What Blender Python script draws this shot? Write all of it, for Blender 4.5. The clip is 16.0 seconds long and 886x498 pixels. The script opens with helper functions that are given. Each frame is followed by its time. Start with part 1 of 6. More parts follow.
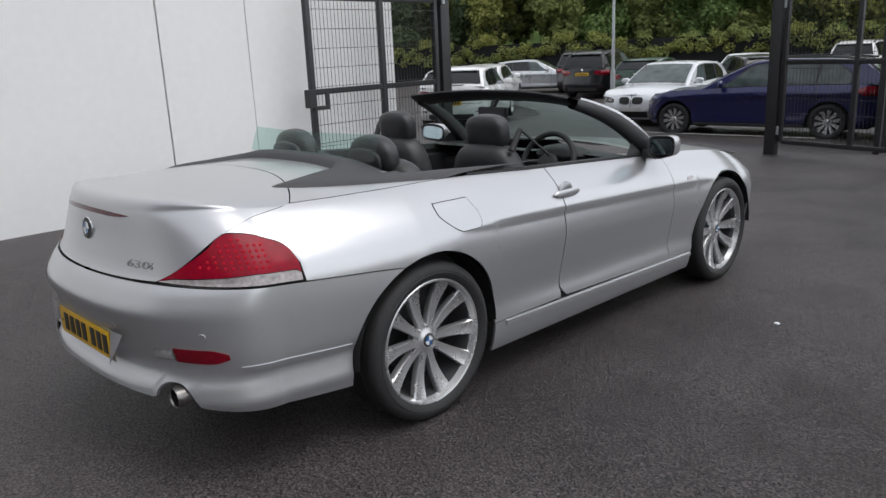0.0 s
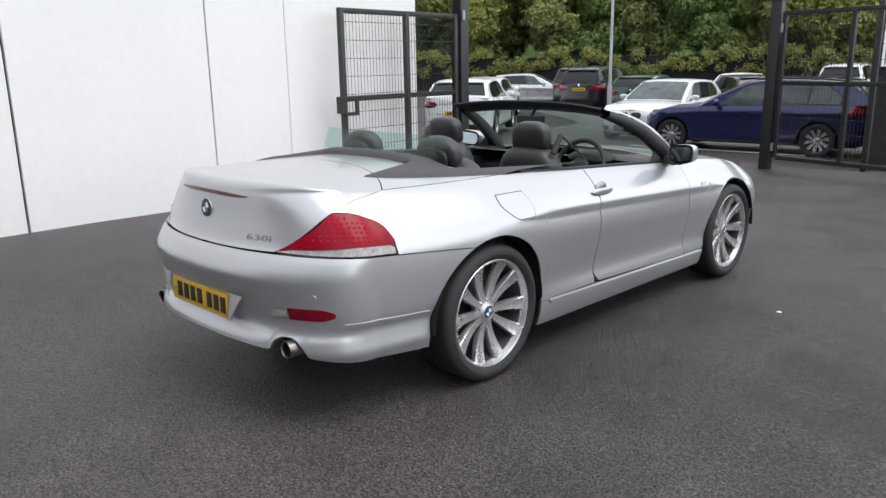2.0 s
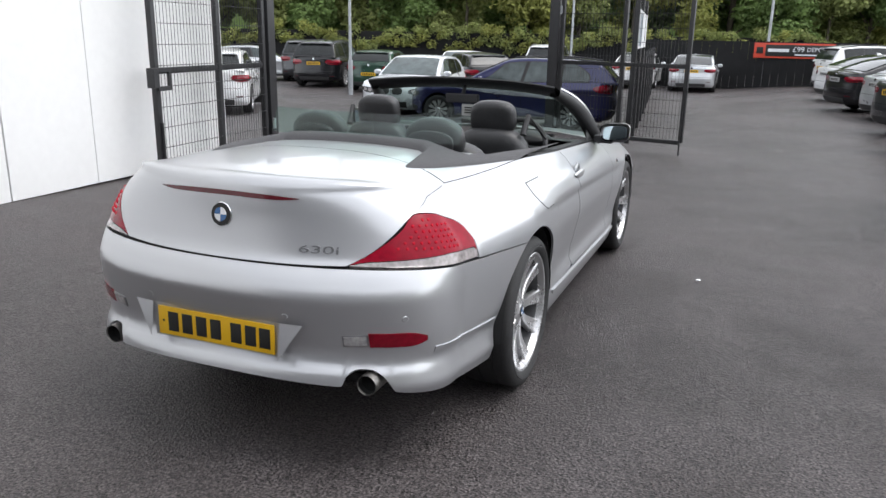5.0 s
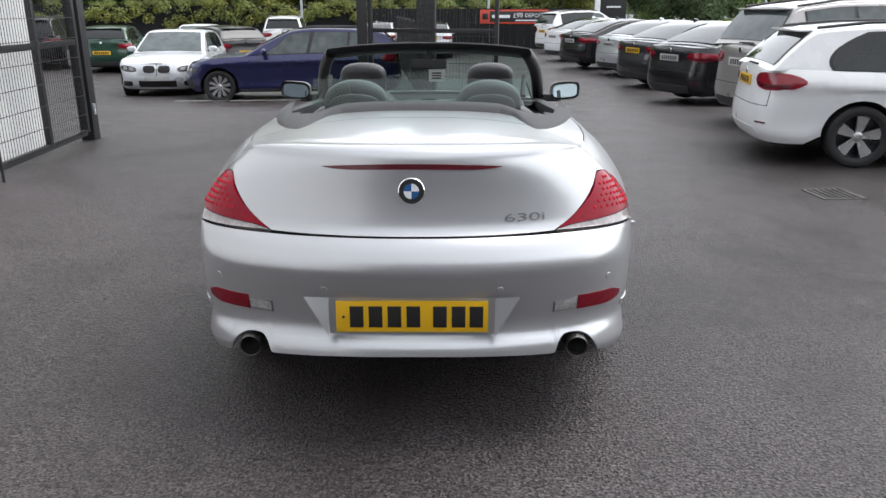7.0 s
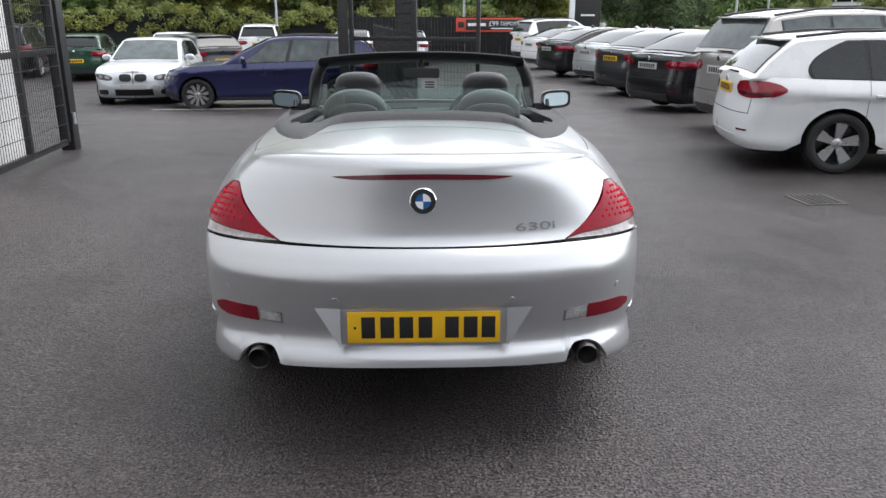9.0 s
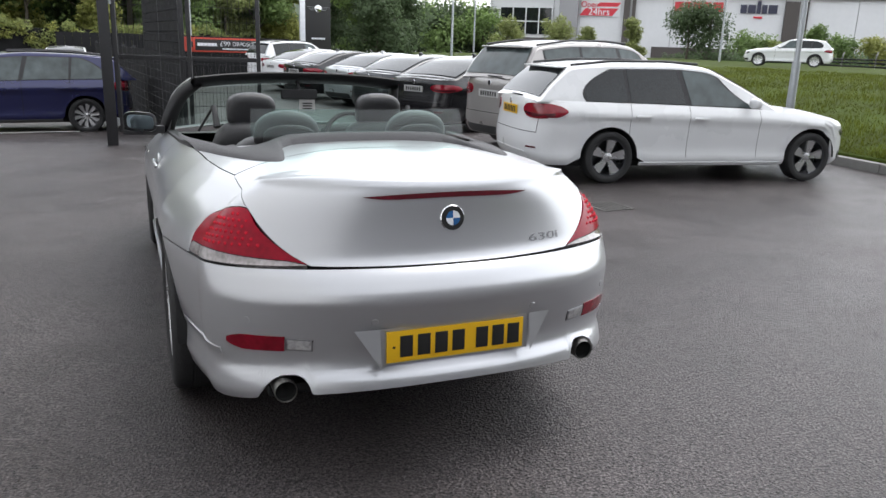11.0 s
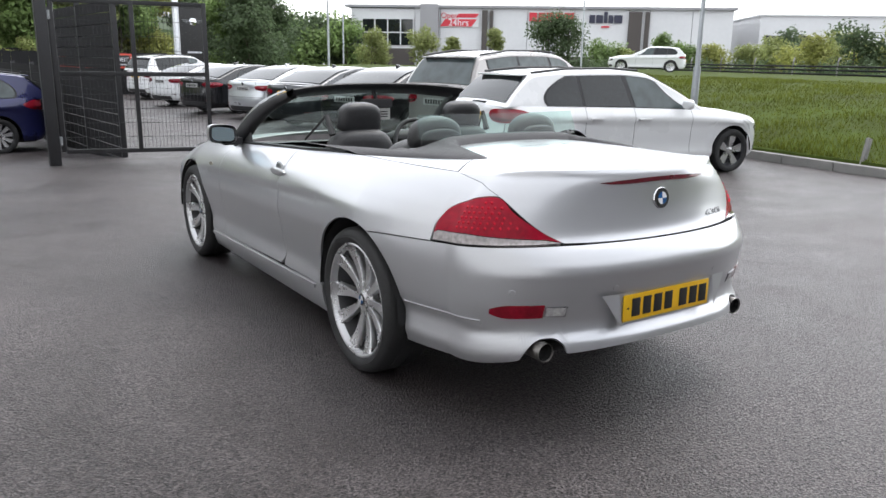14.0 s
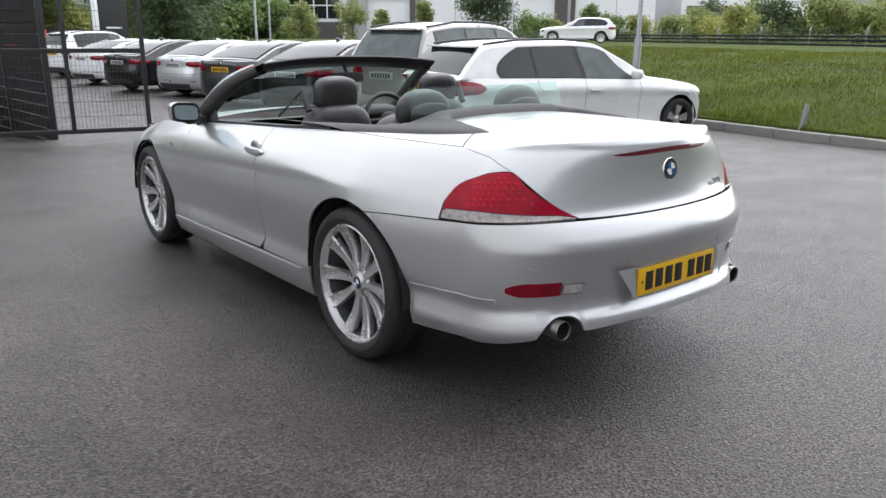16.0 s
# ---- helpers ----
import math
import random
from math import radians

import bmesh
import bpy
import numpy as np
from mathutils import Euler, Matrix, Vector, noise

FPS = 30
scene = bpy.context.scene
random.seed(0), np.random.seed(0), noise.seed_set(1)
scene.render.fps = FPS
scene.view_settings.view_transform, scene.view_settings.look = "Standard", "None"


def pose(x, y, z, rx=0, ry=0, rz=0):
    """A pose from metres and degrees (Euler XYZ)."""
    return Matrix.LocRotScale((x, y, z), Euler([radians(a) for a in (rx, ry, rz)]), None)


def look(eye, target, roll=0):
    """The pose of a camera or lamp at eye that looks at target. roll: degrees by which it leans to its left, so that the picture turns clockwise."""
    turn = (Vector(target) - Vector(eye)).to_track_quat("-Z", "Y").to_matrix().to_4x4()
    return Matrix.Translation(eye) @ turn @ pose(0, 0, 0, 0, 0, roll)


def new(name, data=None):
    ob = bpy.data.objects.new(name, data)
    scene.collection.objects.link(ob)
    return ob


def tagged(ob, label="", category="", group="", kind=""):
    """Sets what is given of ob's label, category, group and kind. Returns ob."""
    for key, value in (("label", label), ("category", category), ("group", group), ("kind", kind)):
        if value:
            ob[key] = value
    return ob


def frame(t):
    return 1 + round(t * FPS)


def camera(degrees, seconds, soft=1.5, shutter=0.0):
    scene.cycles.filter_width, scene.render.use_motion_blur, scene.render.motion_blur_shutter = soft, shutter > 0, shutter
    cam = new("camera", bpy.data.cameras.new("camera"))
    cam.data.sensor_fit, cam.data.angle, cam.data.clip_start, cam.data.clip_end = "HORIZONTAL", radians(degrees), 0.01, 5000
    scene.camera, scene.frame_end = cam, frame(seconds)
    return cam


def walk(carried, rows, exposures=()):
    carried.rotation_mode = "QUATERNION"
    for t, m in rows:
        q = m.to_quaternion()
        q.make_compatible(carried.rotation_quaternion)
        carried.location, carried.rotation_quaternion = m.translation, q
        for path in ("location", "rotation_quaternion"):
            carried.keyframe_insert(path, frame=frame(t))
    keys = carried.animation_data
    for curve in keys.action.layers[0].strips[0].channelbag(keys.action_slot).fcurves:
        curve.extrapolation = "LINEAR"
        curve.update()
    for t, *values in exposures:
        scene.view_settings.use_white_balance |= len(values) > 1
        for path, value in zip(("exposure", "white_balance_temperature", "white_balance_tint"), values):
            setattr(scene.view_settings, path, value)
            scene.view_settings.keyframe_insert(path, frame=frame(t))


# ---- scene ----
cam = camera(60.6, 16.0)
PATH = [
    (0, (3.141, -2.167, 1.578), (1.744, -0.763, 1.059), -2.5),
    (0.5, (3.24, -2.504, 1.573), (1.808, -1.138, 1.046), -2.1),
    (1, (3.274, -2.755, 1.59), (1.891, -1.329, 1.09), -1.8),
    (1.5, (3.271, -2.854, 1.605), (1.908, -1.408, 1.11), -0.8),
    (2, (3.276, -2.84, 1.601), (1.9, -1.404, 1.109), -0.9),
    (2.5, (3.272, -2.827, 1.6), (1.895, -1.396, 1.102), -1.0),
    (3, (3.257, -2.814, 1.588), (1.884, -1.377, 1.09), -0.7),
    (3.5, (3.111, -2.861, 1.581), (1.831, -1.356, 1.044), 0.4),
    (6, (0.746, -3.546, 1.593), (0.453, -1.645, 1.045), 0.9),
    (6.5, (0.408, -3.599, 1.547), (0.266, -1.692, 0.96), 1.1),
    (7, (0.091, -3.537, 1.526), (0.103, -1.63, 0.924), -0.0),
    (7.5, (0.039, -3.526, 1.532), (0.105, -1.615, 0.947), -0.2),
    (8, (0.021, -3.532, 1.53), (0.061, -1.619, 0.949), -0.4),
    (10.5, (-0.604, -3.463, 1.54), (-0.123, -1.606, 0.975), 2.8),
    (11, (-1.056, -3.392, 1.52), (-0.283, -1.622, 1.002), 1.9),
    (11.5, (-1.464, -3.354, 1.522), (-0.547, -1.643, 1.043), 0.9),
    (12, (-1.843, -3.279, 1.483), (-0.812, -1.64, 0.984), 1.2),
    (12.5, (-2.145, -3.185, 1.485), (-1.052, -1.586, 0.987), 0.7),
    (13, (-2.352, -3.183, 1.48), (-1.293, -1.554, 1.004), -0.5),
    (13.5, (-2.469, -3.139, 1.478), (-1.397, -1.527, 0.976), 0.2),
    (14, (-2.495, -3.127, 1.484), (-1.41, -1.518, 1.001), 1.0),
    (14.5, (-2.486, -3.124, 1.48), (-1.406, -1.513, 0.993), 0.8),
    (15, (-2.465, -3.113, 1.479), (-1.4, -1.498, 0.972), 0.9),
    (15.5, (-2.481, -3.062, 1.486), (-1.392, -1.459, 0.992), 2.3),
    (16, (-2.667, -2.848, 1.467), (-1.451, -1.357, 0.922), 0.4),
]
EXPOSURES = [(0, 0.98), (0.5, 1.2), (1.5, 1.42), (3.5, 1.6), (6, 1.70), (8, 1.72), (10.5, 1.73), (11.5, 1.72), (12.5, 1.85), (14.5, 1.92), (16, 1.87)]
walk(cam, [(t, look(eye, target, roll)) for t, eye, target, roll in PATH], exposures=EXPOSURES)
SKY = 0.15

# ---- light ----
SUN_DIR = Vector((0.42, 0.12, 0.88)).normalized()   # towards the bright part of the cloud
world = bpy.data.worlds.new("overcast_sky")
scene.world = world
world.use_nodes = True
wn, wl = world.node_tree.nodes, world.node_tree.links
sky = wn.new("ShaderNodeTexSky")
sky.sky_type, sky.sun_disc = "NISHITA", False
sky.sun_elevation, sky.sun_rotation = math.asin(SUN_DIR.z), math.atan2(SUN_DIR.x, SUN_DIR.y)
sky.dust_density, sky.air_density = 1.0, 1.0
grey = wn.new("ShaderNodeHueSaturation")
grey.inputs["Saturation"].default_value = 0.12
clouds, cramp = wn.new("ShaderNodeTexNoise"), wn.new("ShaderNodeValToRGB")
clouds.inputs["Scale"].default_value, clouds.inputs["Detail"].default_value = 2.2, 5.0
cramp.color_ramp.elements[0].position, cramp.color_ramp.elements[1].position = 0.3, 0.7
cramp.color_ramp.elements[0].color = (0.72, 0.74, 0.78, 1)
cramp.color_ramp.elements[1].color = (1.0, 1.0, 1.0, 1)
cmix = wn.new("ShaderNodeMix")
cmix.data_type, cmix.blend_type = "RGBA", "MULTIPLY"
cmix.inputs["Factor"].default_value = 1.0
coord = wn.new("ShaderNodeTexCoord")
wl.new(coord.outputs["Generated"], clouds.inputs["Vector"])
wl.new(clouds.outputs["Fac"], cramp.inputs["Fac"])
wl.new(sky.outputs["Color"], grey.inputs["Color"])
wl.new(grey.outputs["Color"], cmix.inputs["A"])
wl.new(cramp.outputs["Color"], cmix.inputs["B"])
wl.new(cmix.outputs["Result"], wn["Background"].inputs["Color"])
wn["Background"].inputs["Strength"].default_value = SKY
sun_data = bpy.data.lights.new("sun", "SUN")
sun_data.energy, sun_data.angle, sun_data.color = 0.55, radians(40), (1.0, 0.97, 0.93)
sun = new("sun", sun_data)
sun.matrix_world = look(SUN_DIR * 40, (0, 0, 0))


# ---- materials ----
def material(name, color, rough=0.5, metal=0.0, vary=0.12, scale=6.0, fine=60.0, bump=0.0, bscale=200.0, coat=0.0, emit=0.0, alpha=None, spec=None, rvary=0.08, tint=None, object_vary=0.0):
    m = bpy.data.materials.new(name)
    m.use_nodes = True
    n, l = m.node_tree.nodes, m.node_tree.links
    b = n["Principled BSDF"]
    b.inputs["Roughness"].default_value, b.inputs["Metallic"].default_value = rough, metal
    tc = n.new("ShaderNodeTexCoord")
    big, small = n.new("ShaderNodeTexNoise"), n.new("ShaderNodeTexNoise")
    big.inputs["Scale"].default_value, big.inputs["Detail"].default_value = scale, 4
    small.inputs["Scale"].default_value, small.inputs["Detail"].default_value = fine, 3
    l.new(tc.outputs["Object"], big.inputs["Vector"])
    l.new(tc.outputs["Object"], small.inputs["Vector"])
    add = n.new("ShaderNodeMath")
    add.operation = "ADD"
    l.new(big.outputs["Fac"], add.inputs[0])
    l.new(small.outputs["Fac"], add.inputs[1])
    mr = n.new("ShaderNodeMapRange")
    mr.inputs["From Min"].default_value, mr.inputs["From Max"].default_value = 0.6, 1.4
    l.new(add.outputs[0], mr.inputs["Value"])
    mix = n.new("ShaderNodeMix")
    mix.data_type = "RGBA"
    dark = tint or tuple(c * (1 - vary) for c in color)
    mix.inputs["A"].default_value = (*dark, 1)
    mix.inputs["B"].default_value = (*(min(1, c * (1 + vary * 0.6)) for c in color), 1)
    l.new(mr.outputs["Result"], mix.inputs["Factor"])
    out = mix.outputs["Result"]
    if object_vary:
        info, hv = n.new("ShaderNodeObjectInfo"), n.new("ShaderNodeHueSaturation")
        vr = n.new("ShaderNodeMapRange")
        vr.inputs["To Min"].default_value, vr.inputs["To Max"].default_value = 1 - object_vary, 1 + object_vary
        l.new(info.outputs["Random"], vr.inputs["Value"])
        l.new(vr.outputs["Result"], hv.inputs["Value"])
        l.new(out, hv.inputs["Color"])
        out = hv.outputs["Color"]
    l.new(out, b.inputs["Base Color"])
    if rvary:
        rr = n.new("ShaderNodeMapRange")
        rr.inputs["To Min"].default_value, rr.inputs["To Max"].default_value = max(0.0, rough - rvary), min(1, rough + rvary)
        l.new(big.outputs["Fac"], rr.inputs["Value"])
        l.new(rr.outputs["Result"], b.inputs["Roughness"])
    if bump:
        bn, bp = n.new("ShaderNodeTexNoise"), n.new("ShaderNodeBump")
        bn.inputs["Scale"].default_value, bn.inputs["Detail"].default_value = bscale, 2
        bp.inputs["Strength"].default_value, bp.inputs["Distance"].default_value = bump, 0.01
        l.new(tc.outputs["Object"], bn.inputs["Vector"])
        l.new(bn.outputs["Fac"], bp.inputs["Height"])
        l.new(bp.outputs["Normal"], b.inputs["Normal"])
    if coat:
        b.inputs["Coat Weight"].default_value, b.inputs["Coat Roughness"].default_value = coat, 0.04
    if spec is not None:
        b.inputs["Specular IOR Level"].default_value = spec
    if emit:
        b.inputs["Emission Color"].default_value, b.inputs["Emission Strength"].default_value = (*color, 1), emit
    return m


def glass(name, color, rough=0.02, gloss=0.12, dim=1.0, ior=1.5):
    """A thin pane: tinted see-through with a mirror-like film."""
    m = bpy.data.materials.new(name)
    m.use_nodes = True
    n, l = m.node_tree.nodes, m.node_tree.links
    n.remove(n["Principled BSDF"])
    tr, gl, mx = n.new("ShaderNodeBsdfTransparent"), n.new("ShaderNodeBsdfGlossy"), n.new("ShaderNodeMixShader")
    tr.inputs["Color"].default_value = (*(c * dim for c in color), 1)
    gl.inputs["Roughness"].default_value = rough
    fr, mul = n.new("ShaderNodeFresnel"), n.new("ShaderNodeMath")
    fr.inputs["IOR"].default_value = ior
    mul.operation = "ADD"
    mul.inputs[1].default_value = gloss
    l.new(fr.outputs[0], mul.inputs[0])
    l.new(mul.outputs[0], mx.inputs[0])
    l.new(tr.outputs[0], mx.inputs[1])
    l.new(gl.outputs[0], mx.inputs[2])
    l.new(mx.outputs[0], n["Material Output"].inputs["Surface"])
    return m


def asphalt():
    """Damp close-textured asphalt: dark binder, pale aggregate, wet patches."""
    m = bpy.data.materials.new("wet_asphalt")
    m.use_nodes = True
    n, l = m.node_tree.nodes, m.node_tree.links
    b = n["Principled BSDF"]
    tc = n.new("ShaderNodeTexCoord")

    def tex(kind, s, d=4):
        t = n.new(kind)
        t.inputs["Scale"].default_value = s
        if "Detail" in t.inputs:
            t.inputs["Detail"].default_value = d
        l.new(tc.outputs["Object"], t.inputs["Vector"])
        return t

    def ramp(src, p0, p1, c0, c1):
        r = n.new("ShaderNodeValToRGB")
        r.color_ramp.elements[0].position, r.color_ramp.elements[1].position = p0, p1
        r.color_ramp.elements[0].color, r.color_ramp.elements[1].color = (*c0, 1), (*c1, 1)
        l.new(src, r.inputs["Fac"])
        return r.outputs["Color"]

    def times(x, y):
        mx = n.new("ShaderNodeMix")
        mx.data_type, mx.blend_type = "RGBA", "MULTIPLY"
        mx.inputs["Factor"].default_value = 1.0
        l.new(x, mx.inputs["A"])
        l.new(y, mx.inputs["B"])
        return mx.outputs["Result"]

    damp, wear, grit = tex("ShaderNodeTexNoise", 0.33, 3), tex("ShaderNodeTexNoise", 1.9, 4), tex("ShaderNodeTexNoise", 95, 3)
    stones = tex("ShaderNodeTexVoronoi", 85)
    base = ramp(damp.outputs["Fac"], 0.38, 0.66, (0.0165, 0.0150, 0.0158), (0.0270, 0.0248, 0.0261))
    patch = ramp(wear.outputs["Fac"], 0.34, 0.62, (0.80, 0.78, 0.77), (1.10, 1.10, 1.10))
    speck = ramp(grit.outputs["Fac"], 0.38, 0.66, (0.32, 0.315, 0.315), (2.1, 2.06, 2.02))
    sep = n.new("ShaderNodeSeparateColor")
    l.new(stones.outputs["Color"], sep.inputs[0])
    chip = ramp(sep.outputs[0], 0.35, 0.98, (0.55, 0.54, 0.54), (2.8, 2.72, 2.66))
    l.new(times(times(times(base, patch), speck), chip), b.inputs["Base Color"])
    rr, addm = n.new("ShaderNodeMapRange"), n.new("ShaderNodeMath")
    addm.operation = "ADD"
    l.new(damp.outputs["Fac"], addm.inputs[0])
    l.new(wear.outputs["Fac"], addm.inputs[1])
    rr.inputs["From Min"].default_value, rr.inputs["From Max"].default_value = 0.75, 1.25
    rr.inputs["To Min"].default_value, rr.inputs["To Max"].default_value = 0.30, 0.50
    l.new(addm.outputs[0], rr.inputs["Value"])
    l.new(rr.outputs["Result"], b.inputs["Roughness"])
    b.inputs["Specular IOR Level"].default_value = 0.29
    mix = n.new("ShaderNodeMath")
    mix.operation = "ADD"
    l.new(grit.outputs["Fac"], mix.inputs[0])
    l.new(stones.outputs["Distance"], mix.inputs[1])
    bp = n.new("ShaderNodeBump")
    bp.inputs["Strength"].default_value, bp.inputs["Distance"].default_value = 0.70, 0.009
    l.new(mix.outputs[0], bp.inputs["Height"])
    l.new(bp.outputs["Normal"], b.inputs["Normal"])
    return m


ASPHALT = asphalt()
CLADDING = material("white_cladding", (0.77, 0.77, 0.765), 0.45, vary=0.04, scale=0.8, fine=12)
DARK_STEEL = material("black_powder_coat", (0.024, 0.024, 0.026), 0.45, vary=0.3, scale=3)
DARK_FENCE = material("dark_fence_timber", (0.016, 0.016, 0.017), 0.8, vary=0.5, scale=2, bump=0.3, bscale=30, spec=0.18)
GALV = material("galvanised_steel", (0.42, 0.44, 0.46), 0.45, 0.6, vary=0.2, scale=8)
CONCRETE = material("kerb_concrete", (0.24, 0.235, 0.225), 0.8, vary=0.25, scale=5, fine=90, bump=0.3)
IRON = material("cast_iron", (0.03, 0.03, 0.032), 0.55, 0.5, vary=0.4, scale=20)
LINE = material("worn_line_paint", (0.55, 0.55, 0.53), 0.7, vary=0.4, scale=7, fine=50)
TURF = material("turf", (0.046, 0.070, 0.012), 0.95, vary=0.5, scale=0.7, fine=14, bump=0.6, bscale=40, spec=0.08, tint=(0.030, 0.034, 0.010))
BARK = material("bark", (0.10, 0.085, 0.065), 0.9, vary=0.4, scale=6, bump=0.6, bscale=25)


def leaf_material(name, color, vary=0.35):
    m = material(name, color, 0.6, vary=vary, scale=0.35, fine=3.0, spec=0.25, tint=tuple(c * 0.6 for c in color))
    n, l = m.node_tree.nodes, m.node_tree.links
    b = n["Principled BSDF"]
    geo, hv, vr = n.new("ShaderNodeNewGeometry"), n.new("ShaderNodeHueSaturation"), n.new("ShaderNodeMapRange")
    vr.inputs["To Min"].default_value, vr.inputs["To Max"].default_value = 0.72, 1.28
    l.new(geo.outputs["Random Per Island"], vr.inputs["Value"])
    src = b.inputs["Base Color"].links[0].from_socket
    l.new(vr.outputs["Result"], hv.inputs["Value"])
    l.new(src, hv.inputs["Color"])
    l.new(hv.outputs["Color"], b.inputs["Base Color"])
    thin, both = n.new("ShaderNodeBsdfTranslucent"), n.new("ShaderNodeMixShader")
    l.new(hv.outputs["Color"], thin.inputs["Color"])
    both.inputs[0].default_value = 0.48
    l.new(b.outputs[0], both.inputs[1])
    l.new(thin.outputs[0], both.inputs[2])
    l.new(both.outputs[0], n["Material Output"].inputs["Surface"])
    return m


GRASS = leaf_material("grass_blades", (0.106, 0.126, 0.018), 0.55)
LEAF_A = leaf_material("leaves_olive", (0.27, 0.31, 0.11))
LEAF_B = leaf_material("leaves_green", (0.185, 0.27, 0.09))
LEAF_C = leaf_material("leaves_yellowing", (0.32, 0.34, 0.10))
LEAF_D = leaf_material("leaves_dark", (0.105, 0.15, 0.075))


# ---- mesh helpers ----
def mesh_object(name, bm, mat, parent=None, label="", smooth=False, sharp=35):
    me = bpy.data.meshes.new(name)
    bm.to_mesh(me)
    bm.free()
    if smooth:
        me.shade_smooth()
        me.set_sharp_from_angle(angle=radians(sharp))
    me.materials.append(mat)
    ob = new(name, me)
    if parent is not None:
        ob.parent = parent
    if label:
        ob["label"] = label
    return ob


def part(name, bm, mat, parent, label="", smooth=True, sharp=35):
    return mesh_object(name, bm, mat, parent, label, smooth, sharp)


def thing(name, label, category, group="", kind="", at=None):
    ob = new(name)
    ob.empty_display_size = 0.2
    if at is not None:
        ob.matrix_basis = at
    return tagged(ob, label, category, group, kind)


def add_box(bm, x0, x1, y0, y1, z0, z1, bevel=0.0, m=None):
    r = bmesh.ops.create_cube(bm, size=1.0)
    vs = r["verts"]
    bmesh.ops.scale(bm, vec=(x1 - x0, y1 - y0, z1 - z0), verts=vs)
    bmesh.ops.translate(bm, vec=((x0 + x1) / 2, (y0 + y1) / 2, (z0 + z1) / 2), verts=vs)
    if bevel:
        es = list({e for v in vs for e in v.link_edges})
        out = bmesh.ops.bevel(bm, geom=es, offset=bevel, segments=2, affect="EDGES", profile=0.6)
        vs = [v for v in out["verts"] if v.is_valid] + [v for v in vs if v.is_valid]
    if m is not None:
        bmesh.ops.transform(bm, matrix=m, verts=list(set(vs)))
    return vs


def box(x0, x1, y0, y1, z0, z1, bevel=0.0):
    bm = bmesh.new()
    add_box(bm, x0, x1, y0, y1, z0, z1, bevel)
    return bm


def add_tube(bm, a, b, r0, r1=None, seg=10, caps=True):
    a, b = Vector(a), Vector(b)
    d = b - a
    m = Matrix.Translation((a + b) / 2) @ d.to_track_quat("Z", "Y").to_matrix().to_4x4()
    bmesh.ops.create_cone(bm, cap_ends=caps, segments=seg, radius1=r0, radius2=r1 if r1 is not None else r0, depth=d.length, matrix=m)


def tube(a, b, r0, r1=None, seg=10):
    bm = bmesh.new()
    add_tube(bm, a, b, r0, r1, seg)
    return bm


def grid_bm(rows, closed=False, bm=None):
    """A sheet of quads through rows of points."""
    bm = bm or bmesh.new()
    vs = [[bm.verts.new(p) for p in row] for row in rows]
    for i in range(len(rows) - 1):
        k = len(rows[i])
        for j in range(k if closed else k - 1):
            q = (vs[i][j], vs[i][(j + 1) % k], vs[i + 1][(j + 1) % k], vs[i + 1][j])
            try:
                bm.faces.new(q)
            except ValueError:
                pass
    return bm


def lathe(profile, seg=48, axis="x"):
    """Turns (radius, along) points about the x axis."""
    rows = []
    for r, a in profile:
        rows.append([Vector((a, r * math.cos(2 * math.pi * k / seg), r * math.sin(2 * math.pi * k / seg))) for k in range(seg)])
    bm = grid_bm(rows, closed=True)
    bmesh.ops.recalc_face_normals(bm, faces=bm.faces)
    return bm


def pchip(xs, ys):
    """A smooth curve through the points that never overshoots."""
    xs, ys = np.array(xs, float), np.array(ys, float)
    h, d = np.diff(xs), np.diff(ys) / np.diff(xs)
    m = np.zeros(len(xs))
    for i in range(1, len(xs) - 1):
        if d[i - 1] * d[i] > 0:
            w1, w2 = 2 * h[i] + h[i - 1], h[i] + 2 * h[i - 1]
            m[i] = (w1 + w2) / (w1 / d[i - 1] + w2 / d[i])
    m[0], m[-1] = d[0], d[-1]

    def f(v):
        v = min(max(v, xs[0]), xs[-1])
        i = min(max(int(np.searchsorted(xs, v)) - 1, 0), len(h) - 1)
        t = (v - xs[i]) / h[i]
        return float((2 * t**3 - 3 * t**2 + 1) * ys[i] + (t**3 - 2 * t**2 + t) * h[i] * m[i] + (3 * t**2 - 2 * t**3) * ys[i + 1] + (t**3 - t**2) * h[i] * m[i + 1])

    return f


def text_bm(body, size, depth=0.004):
    cu = bpy.data.curves.new("lettering", "FONT")
    cu.body, cu.size, cu.extrude = body, size, depth
    cu.align_x, cu.align_y = "CENTER", "CENTER"
    ob = new("lettering_tmp", cu)
    me = bpy.data.meshes.new_from_object(ob.evaluated_get(bpy.context.evaluated_depsgraph_get()))
    bm = bmesh.new()
    bm.from_mesh(me)
    bpy.data.objects.remove(ob)
    bpy.data.meshes.remove(me)
    return bm


def slope(y, x=0.0):
    """The yard dips at the drain, rises towards the white building and falls away beyond the gate."""
    rise = min(max((-x - 1.2) / 2.6, 0.0), 1.0)
    away = 1 - min(max((y - 5.5) / 4.0, 0.0), 1.0)
    ease = lambda v: min(max(v, 0.0), 1.0) ** 2 * (3 - 2 * min(max(v, 0.0), 1.0))
    dip = -0.014 * min(max(y, 0.0), 2.9) + 0.0056 * min(max(y - 2.9, 0.0), 2.1)
    fall = 0.20 * ease((y - 8.5) / 3.3) + 0.09 * ease((y - 11.8) / 4.0) + 0.006 * min(max(y - 16.0, 0.0), 17.0)
    fall *= 1 - 0.6 * min(max((x - 1.0) / 3.0, 0.0), 1.0)
    return -0.012 + dip - fall + 0.19 * rise * rise * (3 - 2 * rise) * away


